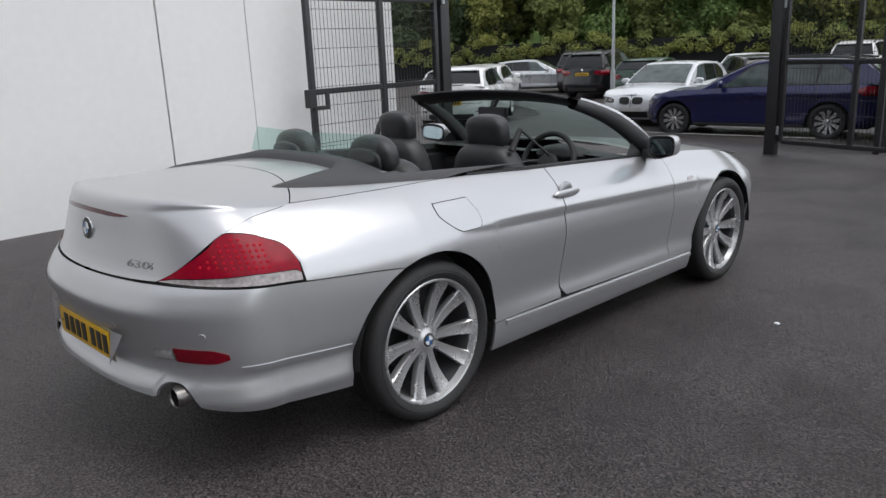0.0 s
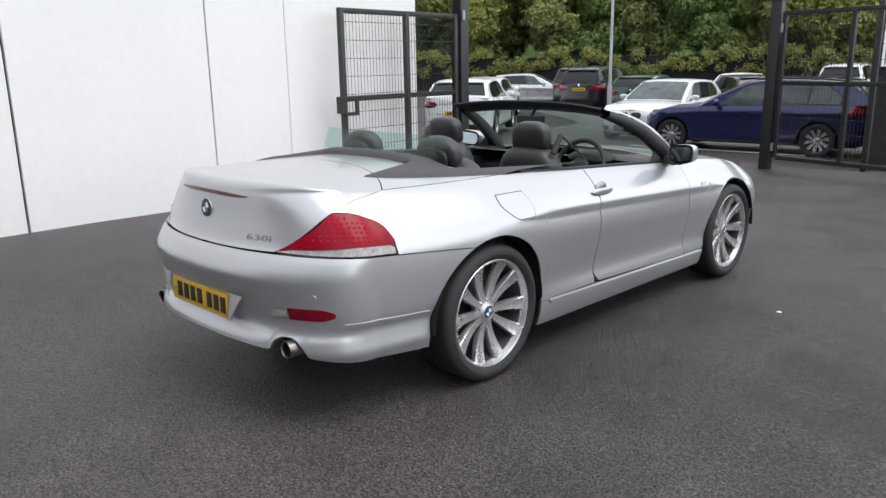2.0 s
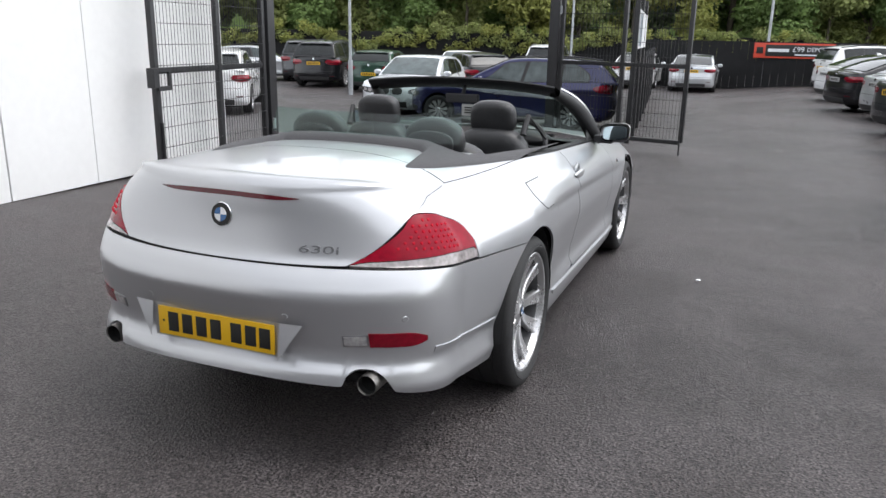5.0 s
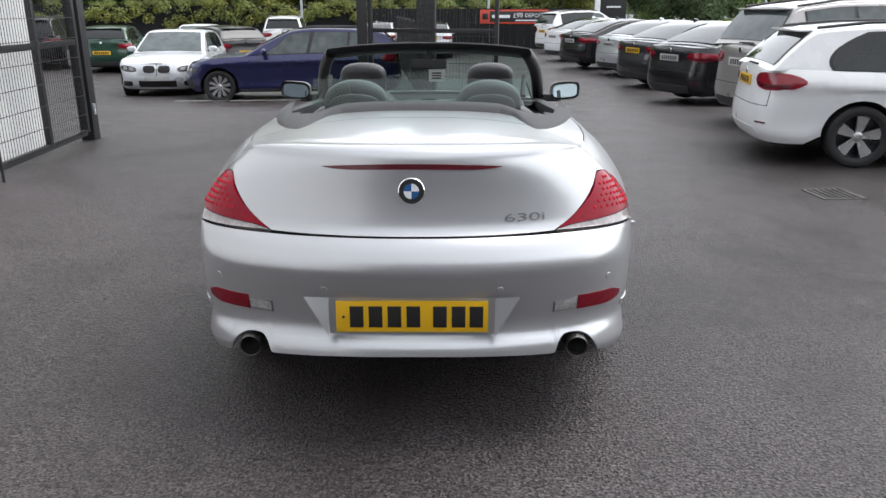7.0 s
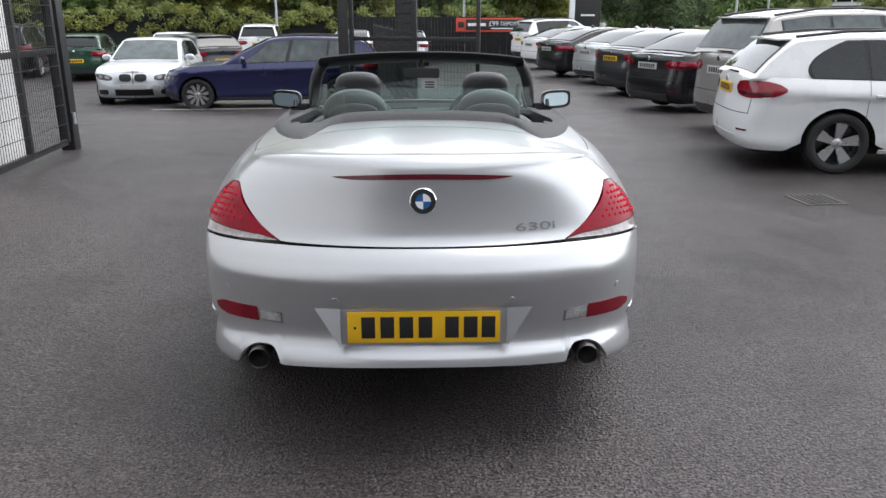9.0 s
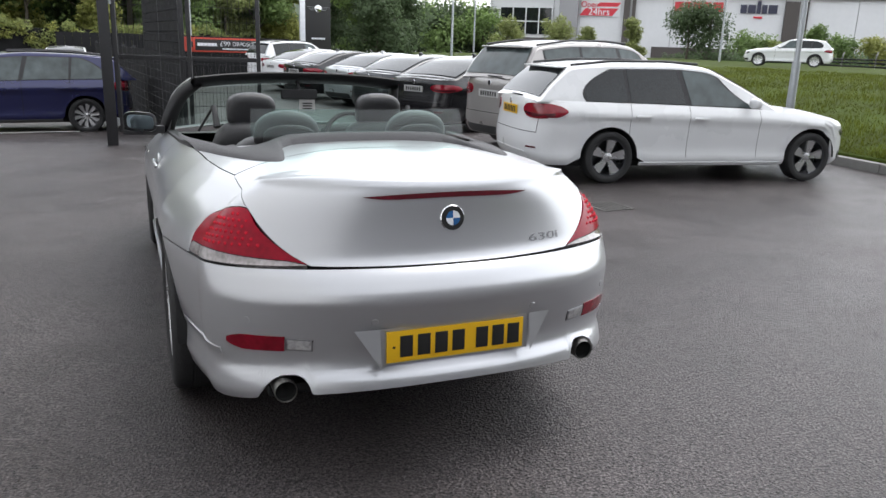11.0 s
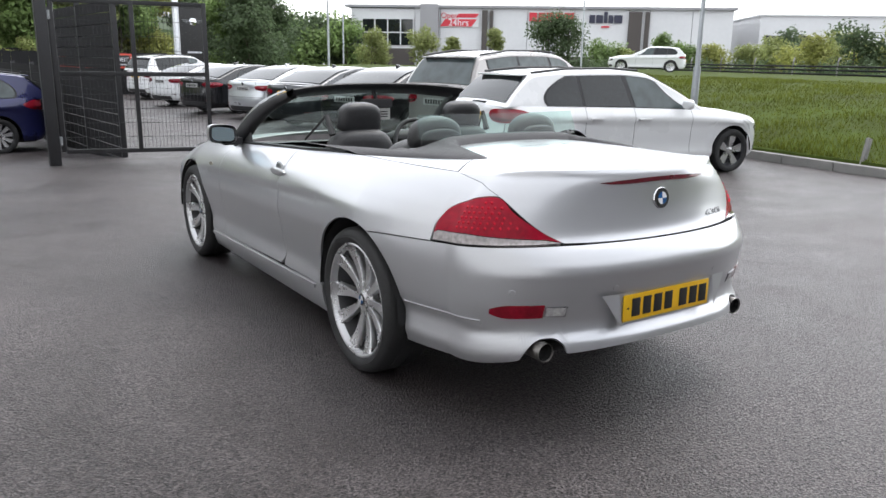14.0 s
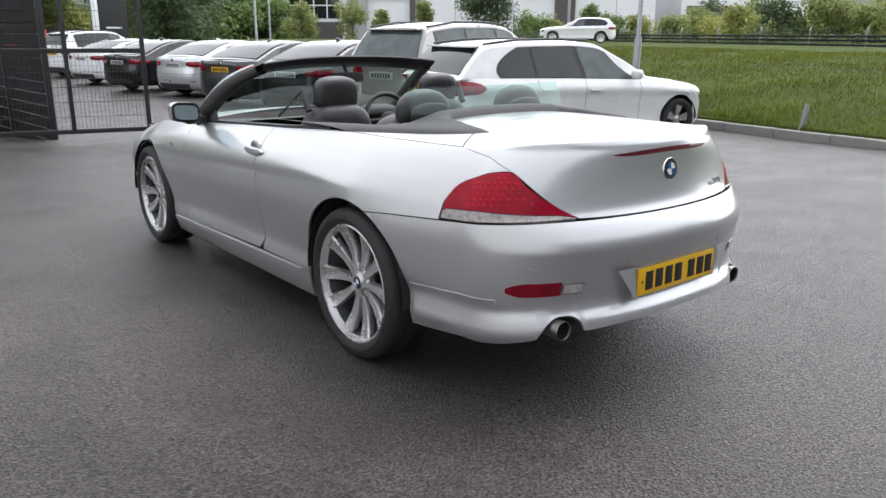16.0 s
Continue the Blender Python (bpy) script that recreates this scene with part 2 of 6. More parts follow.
# ---- ground ----
ys = [-300, -60, -20, -8, -4] + [-2 + 0.4 * k for k in range(16)] + [4.4, 4.9, 5.5, 6.2, 7, 7.8] + [8.5 + 0.5 * k for k in range(15)] + [16, 20, 25, 33, 40, 80, 200, 500]
xs = [-400, -60, -10] + [-4.2 + 0.25 * k for k in range(14)] + [0, 1, 1.75, 2.5, 3.25, 4, 8, 8.9, 40, 120, 600]
gb = grid_bm([[Vector((x, y, slope(y, x))) for x in xs] for y in ys])
ground = tagged(mesh_object("ground", gb, ASPHALT, smooth=True), "dark damp asphalt yard with fine gravel texture", "ground", kind="structure")


# ---- the silver convertible ----
SILVER = material("silver_metallic_paint", (0.50, 0.507, 0.526), 0.29, 0.66, vary=0.035, scale=1.2, fine=900, coat=0.5, rvary=0.03)
GAP = material("panel_gap_dark", (0.012, 0.012, 0.013), 0.8, vary=0.2)
RUBBER = material("tyre_rubber", (0.020, 0.020, 0.021), 0.72, vary=0.3, scale=9, bump=0.2, bscale=120)
ALLOY = material("silver_alloy", (0.57, 0.57, 0.58), 0.28, 0.75, vary=0.06, scale=7, coat=0.3)
DARK_PLASTIC = material("black_plastic", (0.022, 0.022, 0.024), 0.5, vary=0.25, scale=9, bump=0.1, bscale=300)
SOFT_TOP = material("dark_grey_cover_fabric", (0.055, 0.054, 0.058), 0.75, vary=0.15, scale=5, fine=400, bump=0.25, bscale=700)
LEATHER = material("black_leather", (0.024, 0.024, 0.026), 0.42, vary=0.3, scale=11, bump=0.25, bscale=180)
# the rim alloy again, darkened so its colour carries the shade
SHADED_ALLOY = material("shaded_alloy", (0.10, 0.10, 0.105), 0.5, 0.6, vary=0.2, scale=9)
CHROME = material("chrome", (0.85, 0.86, 0.88), 0.08, 1.0, vary=0.02, rvary=0.0)
STEEL_PIPE = material("exhaust_steel", (0.22, 0.21, 0.20), 0.36, 0.9, vary=0.4, scale=14)
MARK_CHROME = material("dull_chrome", (0.30, 0.30, 0.31), 0.3, 0.9, vary=0.2)
BLACK_HOLE = material("pipe_throat_black", (0.006, 0.006, 0.006), 0.9, vary=0.3)
RED_LENS = material("red_lamp_lens", (0.25, 0.002, 0.016), 0.20, vary=0.30, scale=22, coat=0.04, spec=0.16, rvary=0.02)
RED_DARK = material("dark_red_lens", (0.085, 0.002, 0.008), 0.14, vary=0.2, scale=14, coat=0.3, rvary=0.02)
RED_BRIGHT = material("red_led_bead", (0.52, 0.012, 0.032), 0.5, vary=0.2, scale=30, spec=0.1)
CLEAR_LENS = material("clear_lamp_lens", (0.31, 0.28, 0.28), 0.10, vary=0.5, scale=34, coat=0.8, rvary=0.02)
PLATE_YELLOW = material("yellow_plate", (0.74, 0.43, 0.012), 0.35, vary=0.05, scale=9)
INK = material("black_ink", (0.012, 0.012, 0.012), 0.5)
BLUE_ENAMEL = material("blue_enamel", (0.02, 0.10, 0.27), 0.15, coat=0.6)
WHITE_ENAMEL = material("white_enamel", (0.75, 0.77, 0.80), 0.15, coat=0.6)
MIRROR = material("mirror_glass", (0.55, 0.68, 0.74), 0.02, 1.0, vary=0.0, rvary=0.0)
SCREEN_GLASS = glass("windscreen_glass", (0.56, 0.66, 0.62), gloss=0.01, ior=1.25)
TINT_GLASS = glass("green_tinted_glass", (0.60, 0.80, 0.74), gloss=0.035, ior=1.35)
REFLECTOR = material("red_reflector", (0.20, 0.003, 0.014), 0.18, vary=0.3, scale=18, coat=0.15, spec=0.3)
WHITE_LENS = material("white_bumper_lens", (0.40, 0.39, 0.39), 0.2, vary=0.35, scale=60, coat=0.2)
PAPER = material("paper_tag", (0.42, 0.42, 0.41), 0.6)


class Shell:
    """The outer skin of a car body. p runs round the car from the tail's middle (0) past the rear corner (1) along the side to the nose."""

    def __init__(self, yr, yf, tail, nose, nr, nf, side):
        self.yr, self.yf, self.tail, self.nose, self.nr, self.nf, self.side = yr, yf, tail, nose, nr, nf, side
        self.length = yf - yr

    def at(self, p, z):
        if p < 1:
            n, th = self.nr(z), math.pi / 2 * (1 - p)
            w = self.side(self.yr, z)
            return Vector((w * math.cos(th) ** (2 / n), self.yr + (self.tail(z) - self.yr) * math.sin(th) ** (2 / n), z))
        if p <= 1 + self.length:
            y = self.yr + p - 1
            return Vector((self.side(y, z), y, z))
        n, th = self.nf(z), math.pi / 2 * min(p - 1 - self.length, 1)
        w = self.side(self.yf, z)
        return Vector((w * max(math.cos(th), 0) ** (2 / n), self.yf + (self.nose(z) - self.yf) * math.sin(th) ** (2 / n), z))

    def normal(self, p, z):
        e = 0.004
        a, b = self.at(p + e, z) - self.at(max(p - e, 1e-4), z), self.at(p, z + e) - self.at(p, z - e)
        return a.cross(b).normalized()

    def px(self, x, z):
        lo, hi = 0.0, 1.0
        for _ in range(30):
            mid = (lo + hi) / 2
            lo, hi = (mid, hi) if self.at(mid, z).x < x else (lo, mid)
        return lo

    def py(self, y, z):
        if y >= self.yr:
            return 1 + y - self.yr
        lo, hi = 0.0, 1.0
        for _ in range(30):
            mid = (lo + hi) / 2
            lo, hi = (mid, hi) if self.at(mid, z).y < y else (lo, mid)
        return lo

    def fx(self, x, z):
        lo, hi = 1 + self.length, 2 + self.length
        for _ in range(30):
            mid = (lo + hi) / 2
            lo, hi = (mid, hi) if self.at(mid, z).x > x else (lo, mid)
        return lo

    def sheet(self, rows, sign=1, off=0.0, lip=0.014, bm=None):
        """Rows of (p, z) laid on the skin, with the edge turned inwards by lip. A negative p lies on the mirrored half."""
        pts, nor = [], []
        for row in rows:
            a, b = [], []
            for p, z in row:
                s = sign * (-1 if p < 0 else 1)
                q, n = self.at(abs(p), z), self.normal(max(abs(p), 0.002), z)
                q, n = Vector((q.x * s, q.y, q.z)), Vector((n.x * s, n.y, n.z))
                a.append(q + n * off)
                b.append(n)
            pts.append(a)
            nor.append(b)
        if lip:
            grow = [[q - n * lip for q, n in zip(pts[0], nor[0])]] + pts + [[q - n * lip for q, n in zip(pts[-1], nor[-1])]]
            ngrow = [nor[0]] + nor + [nor[-1]]
            pts = [[r[0] - m[0] * lip] + r + [r[-1] - m[-1] * lip] for r, m in zip(grow, ngrow)]
        bm = grid_bm(pts, bm=bm)
        bmesh.ops.recalc_face_normals(bm, faces=bm.faces)
        return bm


def lerp(a, b, t):
    return a + (b - a) * t


def steps(n):
    return [k / n for k in range(n + 1)]


BELT = pchip([-1.2, -0.5, 0.22, 0.95, 1.86, 2.3, 3.0, 3.45, 3.7], [1.02, 1.02, 1.02, 0.988, 0.945, 0.925, 0.86, 0.77, 0.70])
PROFILE = [pchip([0.16, 0.20, 0.27, 0.33, 0.40, 0.55, 0.68, 0.74, 0.80, 0.88, 0.95, 1.0, 1.03], w) for w in (
    [0.790, 0.805, 0.820, 0.828, 0.836, 0.848, 0.852, 0.850, 0.838, 0.790, 0.728, 0.670, 0.630],
    [0.850, 0.866, 0.880, 0.888, 0.897, 0.918, 0.926, 0.922, 0.908, 0.864, 0.802, 0.746, 0.700],
    [0.878, 0.893, 0.907, 0.914, 0.928, 0.953, 0.965, 0.961, 0.948, 0.902, 0.840, 0.779, 0.730],
    [0.865, 0.882, 0.898, 0.900, 0.884, 0.908, 0.930, 0.934, 0.930, 0.902, 0.852, 0.803, 0.765],
    [0.865, 0.882, 0.896, 0.898, 0.882, 0.902, 0.922, 0.926, 0.920, 0.894, 0.850, 0.808, 0.775],
    [0.850, 0.862, 0.874, 0.882, 0.890, 0.912, 0.922, 0.920, 0.908, 0.870, 0.818, 0.772, 0.735],
    [0.838, 0.850, 0.858, 0.864, 0.873, 0.893, 0.898, 0.893, 0.878, 0.834, 0.774, 0.712, 0.672])]
GIRTH = [0.972, 0.968, 0.966, 0.985, 0.987, 1.0, 1.0]
STATIONS = [-0.70, -0.36, -0.04, 0.9, 2.0, 2.78, 3.15]
CREASE = pchip([0.0, 0.3, 0.9, 2.0, 2.6], [0.815, 0.806, 0.785, 0.738, 0.722])


def hero_side(y, z):
    zz = 0.16 + (z - 0.16) * 0.86 / (BELT(y) - 0.16)
    k = min(max(y, STATIONS[0]), STATIONS[-1])
    i = min(max(int(np.searchsorted(STATIONS, k)) - 1, 0), len(STATIONS) - 2)
    t = (k - STATIONS[i]) / (STATIONS[i + 1] - STATIONS[i])
    t = t * t * (3 - 2 * t) if i > 1 else t * (1.25 - 0.25 * t)
    x = lerp(PROFILE[i](zz) * GIRTH[i], PROFILE[i + 1](zz) * GIRTH[i + 1], t)
    # the skirt's lip and the hollow above it
    rear = min(max((-0.30 - y) / 0.15, 0), 1)
    x += rear * (0.013 * math.exp(-((z - 0.325) / 0.035) ** 2) - 0.010 * math.exp(-((z - 0.425) / 0.035) ** 2))
    # the feature line pressed into door and wing
    fade = min(max((y - 0.15) / 0.45, 0), 1) * min(max((2.62 - y) / 0.2, 0), 1)
    d = z - CREASE(y)
    if -0.12 < d < 0:
        x -= 0.017 * fade * min(-d / 0.012, 1) * (1 + d / 0.12)
    return x


hero = Shell(
    -0.70, 3.05,
    pchip([0.16, 0.26, 0.31, 0.345, 0.385, 0.425, 0.46, 0.55, 0.60, 0.645, 0.672, 0.69, 0.72, 0.755, 0.776, 0.785, 0.85, 0.93, 1.0, 1.04, 1.062, 1.09],
          [-0.98, -1.08, -1.130, -1.150, -1.144, -1.108, -1.100, -1.124, -1.143, -1.160, -1.168, -1.166, -1.152, -1.130, -1.108, -1.094, -1.068, -1.056, -1.052, -1.043, -1.027, -0.99]),
    pchip([0.16, 0.30, 0.45, 0.55, 0.68, 0.75, 0.90], [3.50, 3.60, 3.635, 3.635, 3.60, 3.50, 3.2]),
    pchip([0.16, 0.5, 0.65, 0.8, 0.95, 1.09], [2.35, 2.35, 2.2, 2.0, 2.0, 2.0]),
    lambda z: 2.4, hero_side)
ARCH_R = 0.420
LID_Z, BUMP_Z = 0.781, 0.775


def arch(y, yc, z0=0.335, r=ARCH_R):
    d = r * r - (y - yc) ** 2
    return z0 + math.sqrt(d) if d > 0 else 0.0


def build_wheel(parent, centre, outward, name="wheel"):
    """Ten broad spokes, five bolts, low tyre. Built facing +x."""
    hub = new(name)
    hub.parent = parent
    hub.matrix_basis = Matrix.Translation(centre) @ (Matrix.Identity(4) if outward > 0 else pose(0, 0, 0, 0, 0, 180))
    R, rim = 0.358, 0.277
    tyre = [(rim - 0.004, -0.10), (rim + 0.004, -0.115), (R - 0.03, -0.125), (R - 0.008, -0.113), (R, -0.085), (R, -0.030), (R - 0.004, -0.028), (R - 0.004, -0.022), (R, -0.020), (R, 0.040), (R - 0.004, 0.042), (R - 0.004, 0.048), (R, 0.050),
            (R, 0.085), (R - 0.004, 0.100), (R - 0.012, 0.113), (R - 0.030, 0.123), (R - 0.040, 0.1245), (R - 0.042, 0.1225), (R - 0.046, 0.1255), (rim + 0.022, 0.122), (rim + 0.010, 0.114), (rim + 0.004, 0.106)]
    part("tyre", lathe(tyre, 72), RUBBER, hub, "black low-profile tyre", sharp=50)
    rimp = [(rim + 0.006, 0.100), (rim + 0.008, 0.108), (rim + 0.002, 0.113), (rim - 0.006, 0.110), (rim - 0.010, 0.098), (rim - 0.016, 0.080)]
    part("rim", lathe(rimp, 72), ALLOY, hub, "silver alloy rim", sharp=40)
    # the rim's inner face: shade behind the spokes is painted in
    part("rim_well", lathe([(rim - 0.016, 0.080), (rim - 0.024, 0.03), (rim - 0.026, -0.09), (rim, -0.10)], 56), SHADED_ALLOY, hub, "inner rim darkened with painted shade")
    proto = None
    for k in range(10):
        if proto is None:
            rows = []
            for t in steps(12):
                r = 0.045 + (rim - 0.010 - 0.045) * t
                hw = 0.0172 + 0.0098 * t + 0.0130 * t ** 2.6
                face = 0.068 + 0.028 * t ** 1.5 - 0.013 * math.sin(math.pi * t)
                rows.append([Vector((face + dx, r, u * hw)) for u, dx in ((-0.92, -0.034), (-1.0, -0.008), (-0.82, -0.0005), (-0.35, -0.004 * t), (0.35, -0.004 * t), (0.82, -0.0005), (1.0, -0.008), (0.92, -0.034))])
            bm = grid_bm(rows)
            bmesh.ops.recalc_face_normals(bm, faces=bm.faces)
            ob = proto = part("spoke", bm, ALLOY, hub, sharp=45)
        else:
            ob = new("spoke", proto.data)
            ob.parent = hub
        ob.matrix_basis = pose(0, 0, 0, 36 * k + (1.5 if k % 2 else -1.5))
    part("hub", lathe([(0.0, 0.074), (0.034, 0.074), (0.040, 0.070), (0.066, 0.064), (0.075, 0.050), (0.075, 0.02)], 40), ALLOY, hub, sharp=30)
    disc = lathe([(0.06, -0.035), (0.165, -0.035), (0.165, -0.055), (0.06, -0.055)], 48)
    part("brake_disc", disc, IRON, hub)
    # added near-black disc that stands for the dark inside the wheel
    part("shade_disc", lathe([(0.0, -0.07), (rim - 0.03, -0.07)], 48), GAP, hub)
    for k in range(5):
        a = 2 * math.pi * k / 5 + 0.31
        part("bolt", tube((0.052, 0.054 * math.cos(a), 0.054 * math.sin(a)), (0.0655, 0.054 * math.cos(a), 0.054 * math.sin(a)), 0.0105, 0.0105, 12), IRON, hub)
    cap = part("hub_cap", lathe([(0.0, 0.0775), (0.026, 0.0775), (0.0295, 0.0755), (0.0295, 0.07)], 32), INK, hub, "round hub badge")
    roundel(cap, Matrix.Translation((0.078, 0, 0)) @ pose(0, 0, 0, 90, 0, 90), 0.021)
    return hub


def roundel(parent, m, r):
    """Four enamel quarters."""
    for k in range(4):
        bm = bmesh.new()
        pts = [Vector((0, 0, 0))] + [Vector((r * math.cos(a), r * math.sin(a), 0)) for a in (math.pi / 2 * (k + j / 8) for j in range(9))]
        vs = [bm.verts.new(m @ q) for q in pts]
        f = bm.faces.new(vs)
        out = bmesh.ops.extrude_face_region(bm, geom=[f])
        bmesh.ops.translate(bm, vec=m.to_3x3() @ Vector((0, 0, 0.0015)), verts=[v for v in out["geom"] if isinstance(v, bmesh.types.BMVert)])
        bmesh.ops.recalc_face_normals(bm, faces=bm.faces)
        part("enamel_quarter", bm, BLUE_ENAMEL if k % 2 else WHITE_ENAMEL, parent)


def deck_w(y):
    return hero_side(max(y, -0.70), BELT(y))


def deck_z(x, y):
    """Crown of the boot lid and hood cover."""
    c = DECK_C(y)
    b = BELT(y)
    return c - (c - b) * min(abs(x) / deck_w(y), 1.0) ** 2.6


DECK_C = pchip([-1.07, -1.0, -0.9, -0.7, -0.4, -0.1, 0.2, 0.5], [1.066, 1.076, 1.081, 1.086, 1.089, 1.088, 1.085, 1.083])


def build_convertible():
    car = thing("convertible_car", "silver two-door convertible, roof down, parked on damp asphalt", "car", at=pose(0.0134, 0, 0, -0.8, 0, -0.7))
    S = hero
    # under-skin that shows dark in the gaps
    for s in (1, -1):
        rows = []
        ps = [0.02 + 0.98 * t for t in steps(40)] + [1 + (S.length) * t for t in steps(80)][1:] + [1 + S.length + 0.999 * t for t in steps(12)][1:]
        for v in steps(32):
            row = []
            for p in ps:
                y = S.at(p, 0.5).y
                zl = max(arch(y, 0.0, r=ARCH_R + 0.006), arch(y, 2.78, r=ARCH_R + 0.006), 0.20 if 0 < y < 3 else 0.41)
                zh = min(BELT(y) - 0.012, 1.06 if p < 0.9 else 1.0)
                row.append((p, lerp(zl, max(zh, zl + 0.01), v)))
            rows.append(row)
        part("inner_shell", S.sheet(rows, s, off=-0.024, lip=0), GAP, car)
    # rear bumper
    top = pchip([0, S.px(0.50, 0.775), S.px(0.73, 0.77), S.py(-0.62, 0.75), S.py(-0.30, 0.73), S.py(-0.14, 0.72)], [0.776, 0.774, 0.768, 0.752, 0.732, 0.717])
    us = steps(90)
    rows = []
    NV = 30
    zt_end = 0.335 + math.sqrt(ARCH_R ** 2 - 0.165 ** 2)
    for j in range(NV + 1):
        v = j / NV
        za = lerp(0.262, zt_end, v)
        pe = S.py(-math.sqrt(max(ARCH_R ** 2 - (za - 0.335) ** 2, 0)), za)
        row = []
        for u in us:
            p = 0.0 + pe * u
            x = S.at(p, 0.35).x
            base = 0.362 - 0.02 * (x / 0.6) ** 2 if x < 0.6 else 0.342 - 0.080 * min((x - 0.6) / 0.28, 1)
            notch = 0.066 * max(0, 1 - (abs(x - 0.588) / 0.084) ** 4) if p < 1 else 0
            zb = base + notch
            zt = top(p) if u < 1 else zt_end
            row.append((p, lerp(zb, zt, v)))
        rows.append([(-p, z) for p, z in reversed(row[1:])] + row)
    part("rear_bumper", S.sheet(rows), SILVER, car, "silver rear bumper", sharp=50)
    # recess strip below the bumper's bulge: plate holder
    px, zt, zb = 0.261, 0.562, 0.449
    yb = -1.128
    part("plate_recess", grid_bm([[Vector((-0.285, -1.1245, 0.572)), Vector((0.285, -1.1245, 0.572))], [Vector((-0.285, -1.1245, 0.440)), Vector((0.285, -1.1245, 0.440))]]), SILVER, car)
    for s in (1, -1):
        a3, b3, c3 = Vector((s * 0.372, -1.122, 0.574)), Vector((s * 0.284, -1.131, 0.574)), Vector((s * 0.284, -1.152, 0.438))
        fl = grid_bm([[a3.lerp(c3, t), b3.lerp(c3, t)] for t in steps(6)])
        bmesh.ops.remove_doubles(fl, verts=fl.verts, dist=1e-4)
        bmesh.ops.recalc_face_normals(fl, faces=fl.faces)
        part("recess_flank", fl, SILVER, car, "bright sloping flank beside the plate", smooth=False)
    plate = part("number_plate", box(-px, px, yb - 0.006, yb, zb, zt, 0.002), PLATE_YELLOW, car, "yellow rear number plate")
    xs = [-0.190, -0.125, -0.060, 0.005, 0.096, 0.160, 0.221]
    for k, x in enumerate(xs):
        part("plate_bar", box(x - 0.0235, x + 0.0235, yb - 0.008, yb - 0.0055, zb + 0.018, zt - 0.018, 0.0008), INK, plate)
    for s in (1, -1):
        part("plate_bolt", tube((s * 0.235, yb - 0.008, 0.505), (s * 0.235, yb - 0.004, 0.505), 0.005), IRON, plate)
    # boot lid: rear face
    e_in, e_top, e_cnr = (S.px(0.490, 0.785), 0.783), (S.px(0.664, 0.95), 0.952), (S.py(-0.545, 1.017), 1.017)
    ep, ez = pchip([0, 0.55, 0.82, 1.0], [e_in[0], e_top[0], lerp(e_top[0], e_cnr[0], 0.62), e_cnr[0]]), pchip([0, 0.55, 0.82, 1], [e_in[1], e_top[1], 0.995, e_cnr[1]])
    ZT = pchip([0, 0.45, 0.75, 1.0], [1.064, 1.062, 1.048, 1.017])
    rows = []
    for v in steps(34):
        row = []
        for u in steps(44):
            p = ep(v) * u
            ruled = lerp(LID_Z, ZT(u), v)
            z = lerp(ruled, ez(v), u ** 4)
            row.append((p, z))
        rows.append([(-p, z) for p, z in reversed(row[1:])] + row)
    lid_bm = S.sheet(rows, lip=0)
    # boot lid: top, from the rear edge to the seam ahead of it
    def edge(u):
        q = S.at(ep(1.0) * abs(u), lerp(ZT(abs(u)), ez(1.0), abs(u) ** 4))
        return Vector((q.x * (1 if u >= 0 else -1), q.y, q.z))
    def seam(u):
        y = -0.335 - 0.195 * abs(u) ** 2.4
        return Vector(((deck_w(y) - 0.003) * u, y, 0))
    rows = []
    for t in steps(26):
        row = []
        for k in range(-44, 45):
            u = k / 44
            a, b = edge(u), seam(u)
            q = a.lerp(b, t)
            z = deck_z(q.x, q.y) + (a.z - deck_z(a.x, a.y)) * (1 - t) ** 2
            # the lip: a slight kick along the tail, fading outwards
            z += 0.0052 * (t / 0.035) * math.exp(1 - t / 0.035) * max(0, 1 - (abs(u) / 0.62) ** 4) - 0.003 * math.exp(-((t - 0.13) / 0.06) ** 2) * max(0, 1 - (abs(u) / 0.62) ** 4)
            row.append(Vector((q.x, q.y, z)))
        rows.append(row)
    rows.append([q + Vector((0, 0.0, -0.014)) for q in rows[-1]])
    grid_bm(rows, bm=lid_bm)
    bmesh.ops.remove_doubles(lid_bm, verts=lid_bm.verts, dist=0.0008)
    bmesh.ops.recalc_face_normals(lid_bm, faces=lid_bm.faces)
    lid = part("boot_lid", lid_bm, SILVER, car, "silver boot lid with a raised lip", sharp=85)
    # third brake lamp
    rows = []
    for v in steps(4):
        row = []
        for k in range(-20, 21):
            u = k / 20
            h = 0.0175 * max(0, 1 - abs(u) ** 5)
            p = S.px(abs(0.306 * u), 1.01)
            row.append((math.copysign(p, u) if u else 0, 1.019 - 0.014 * u * u - h * (1 - v)))
        rows.append(row)
    part("brake_lamp", S.sheet(rows, off=0.004, lip=0.006), RED_DARK, car, "dark red third brake lamp strip")
    # badge and model marking
    badge = part("badge", lathe([(0.0, 0.010), (0.042, 0.010), (0.0455, 0.007), (0.046, 0.0)], 40), CHROME, car, "round chrome badge")
    badge.matrix_basis = Matrix.Translation((0, -1.052, 0.928)) @ pose(0, 0, 0, -7) @ pose(0, 0, 0, 0, 0, -90)
    ring = part("badge_ring", lathe([(0.0, 0.0115), (0.0418, 0.0115), (0.0425, 0.010)], 36), INK, badge)
    roundel(badge, Matrix.Translation((0.0125, 0, 0)) @ pose(0, 0, 0, 90, 0, 90), 0.026)
    bmk = text_bm("630i", 0.038, 0.002)
    for v in bmk.verts:
        x, z = 0.388 + v.co.x * 2.3, 0.832 + v.co.y
        v.co = Vector((x, S.at(S.px(x, z), z).y - 0.0015 - v.co.z, z))
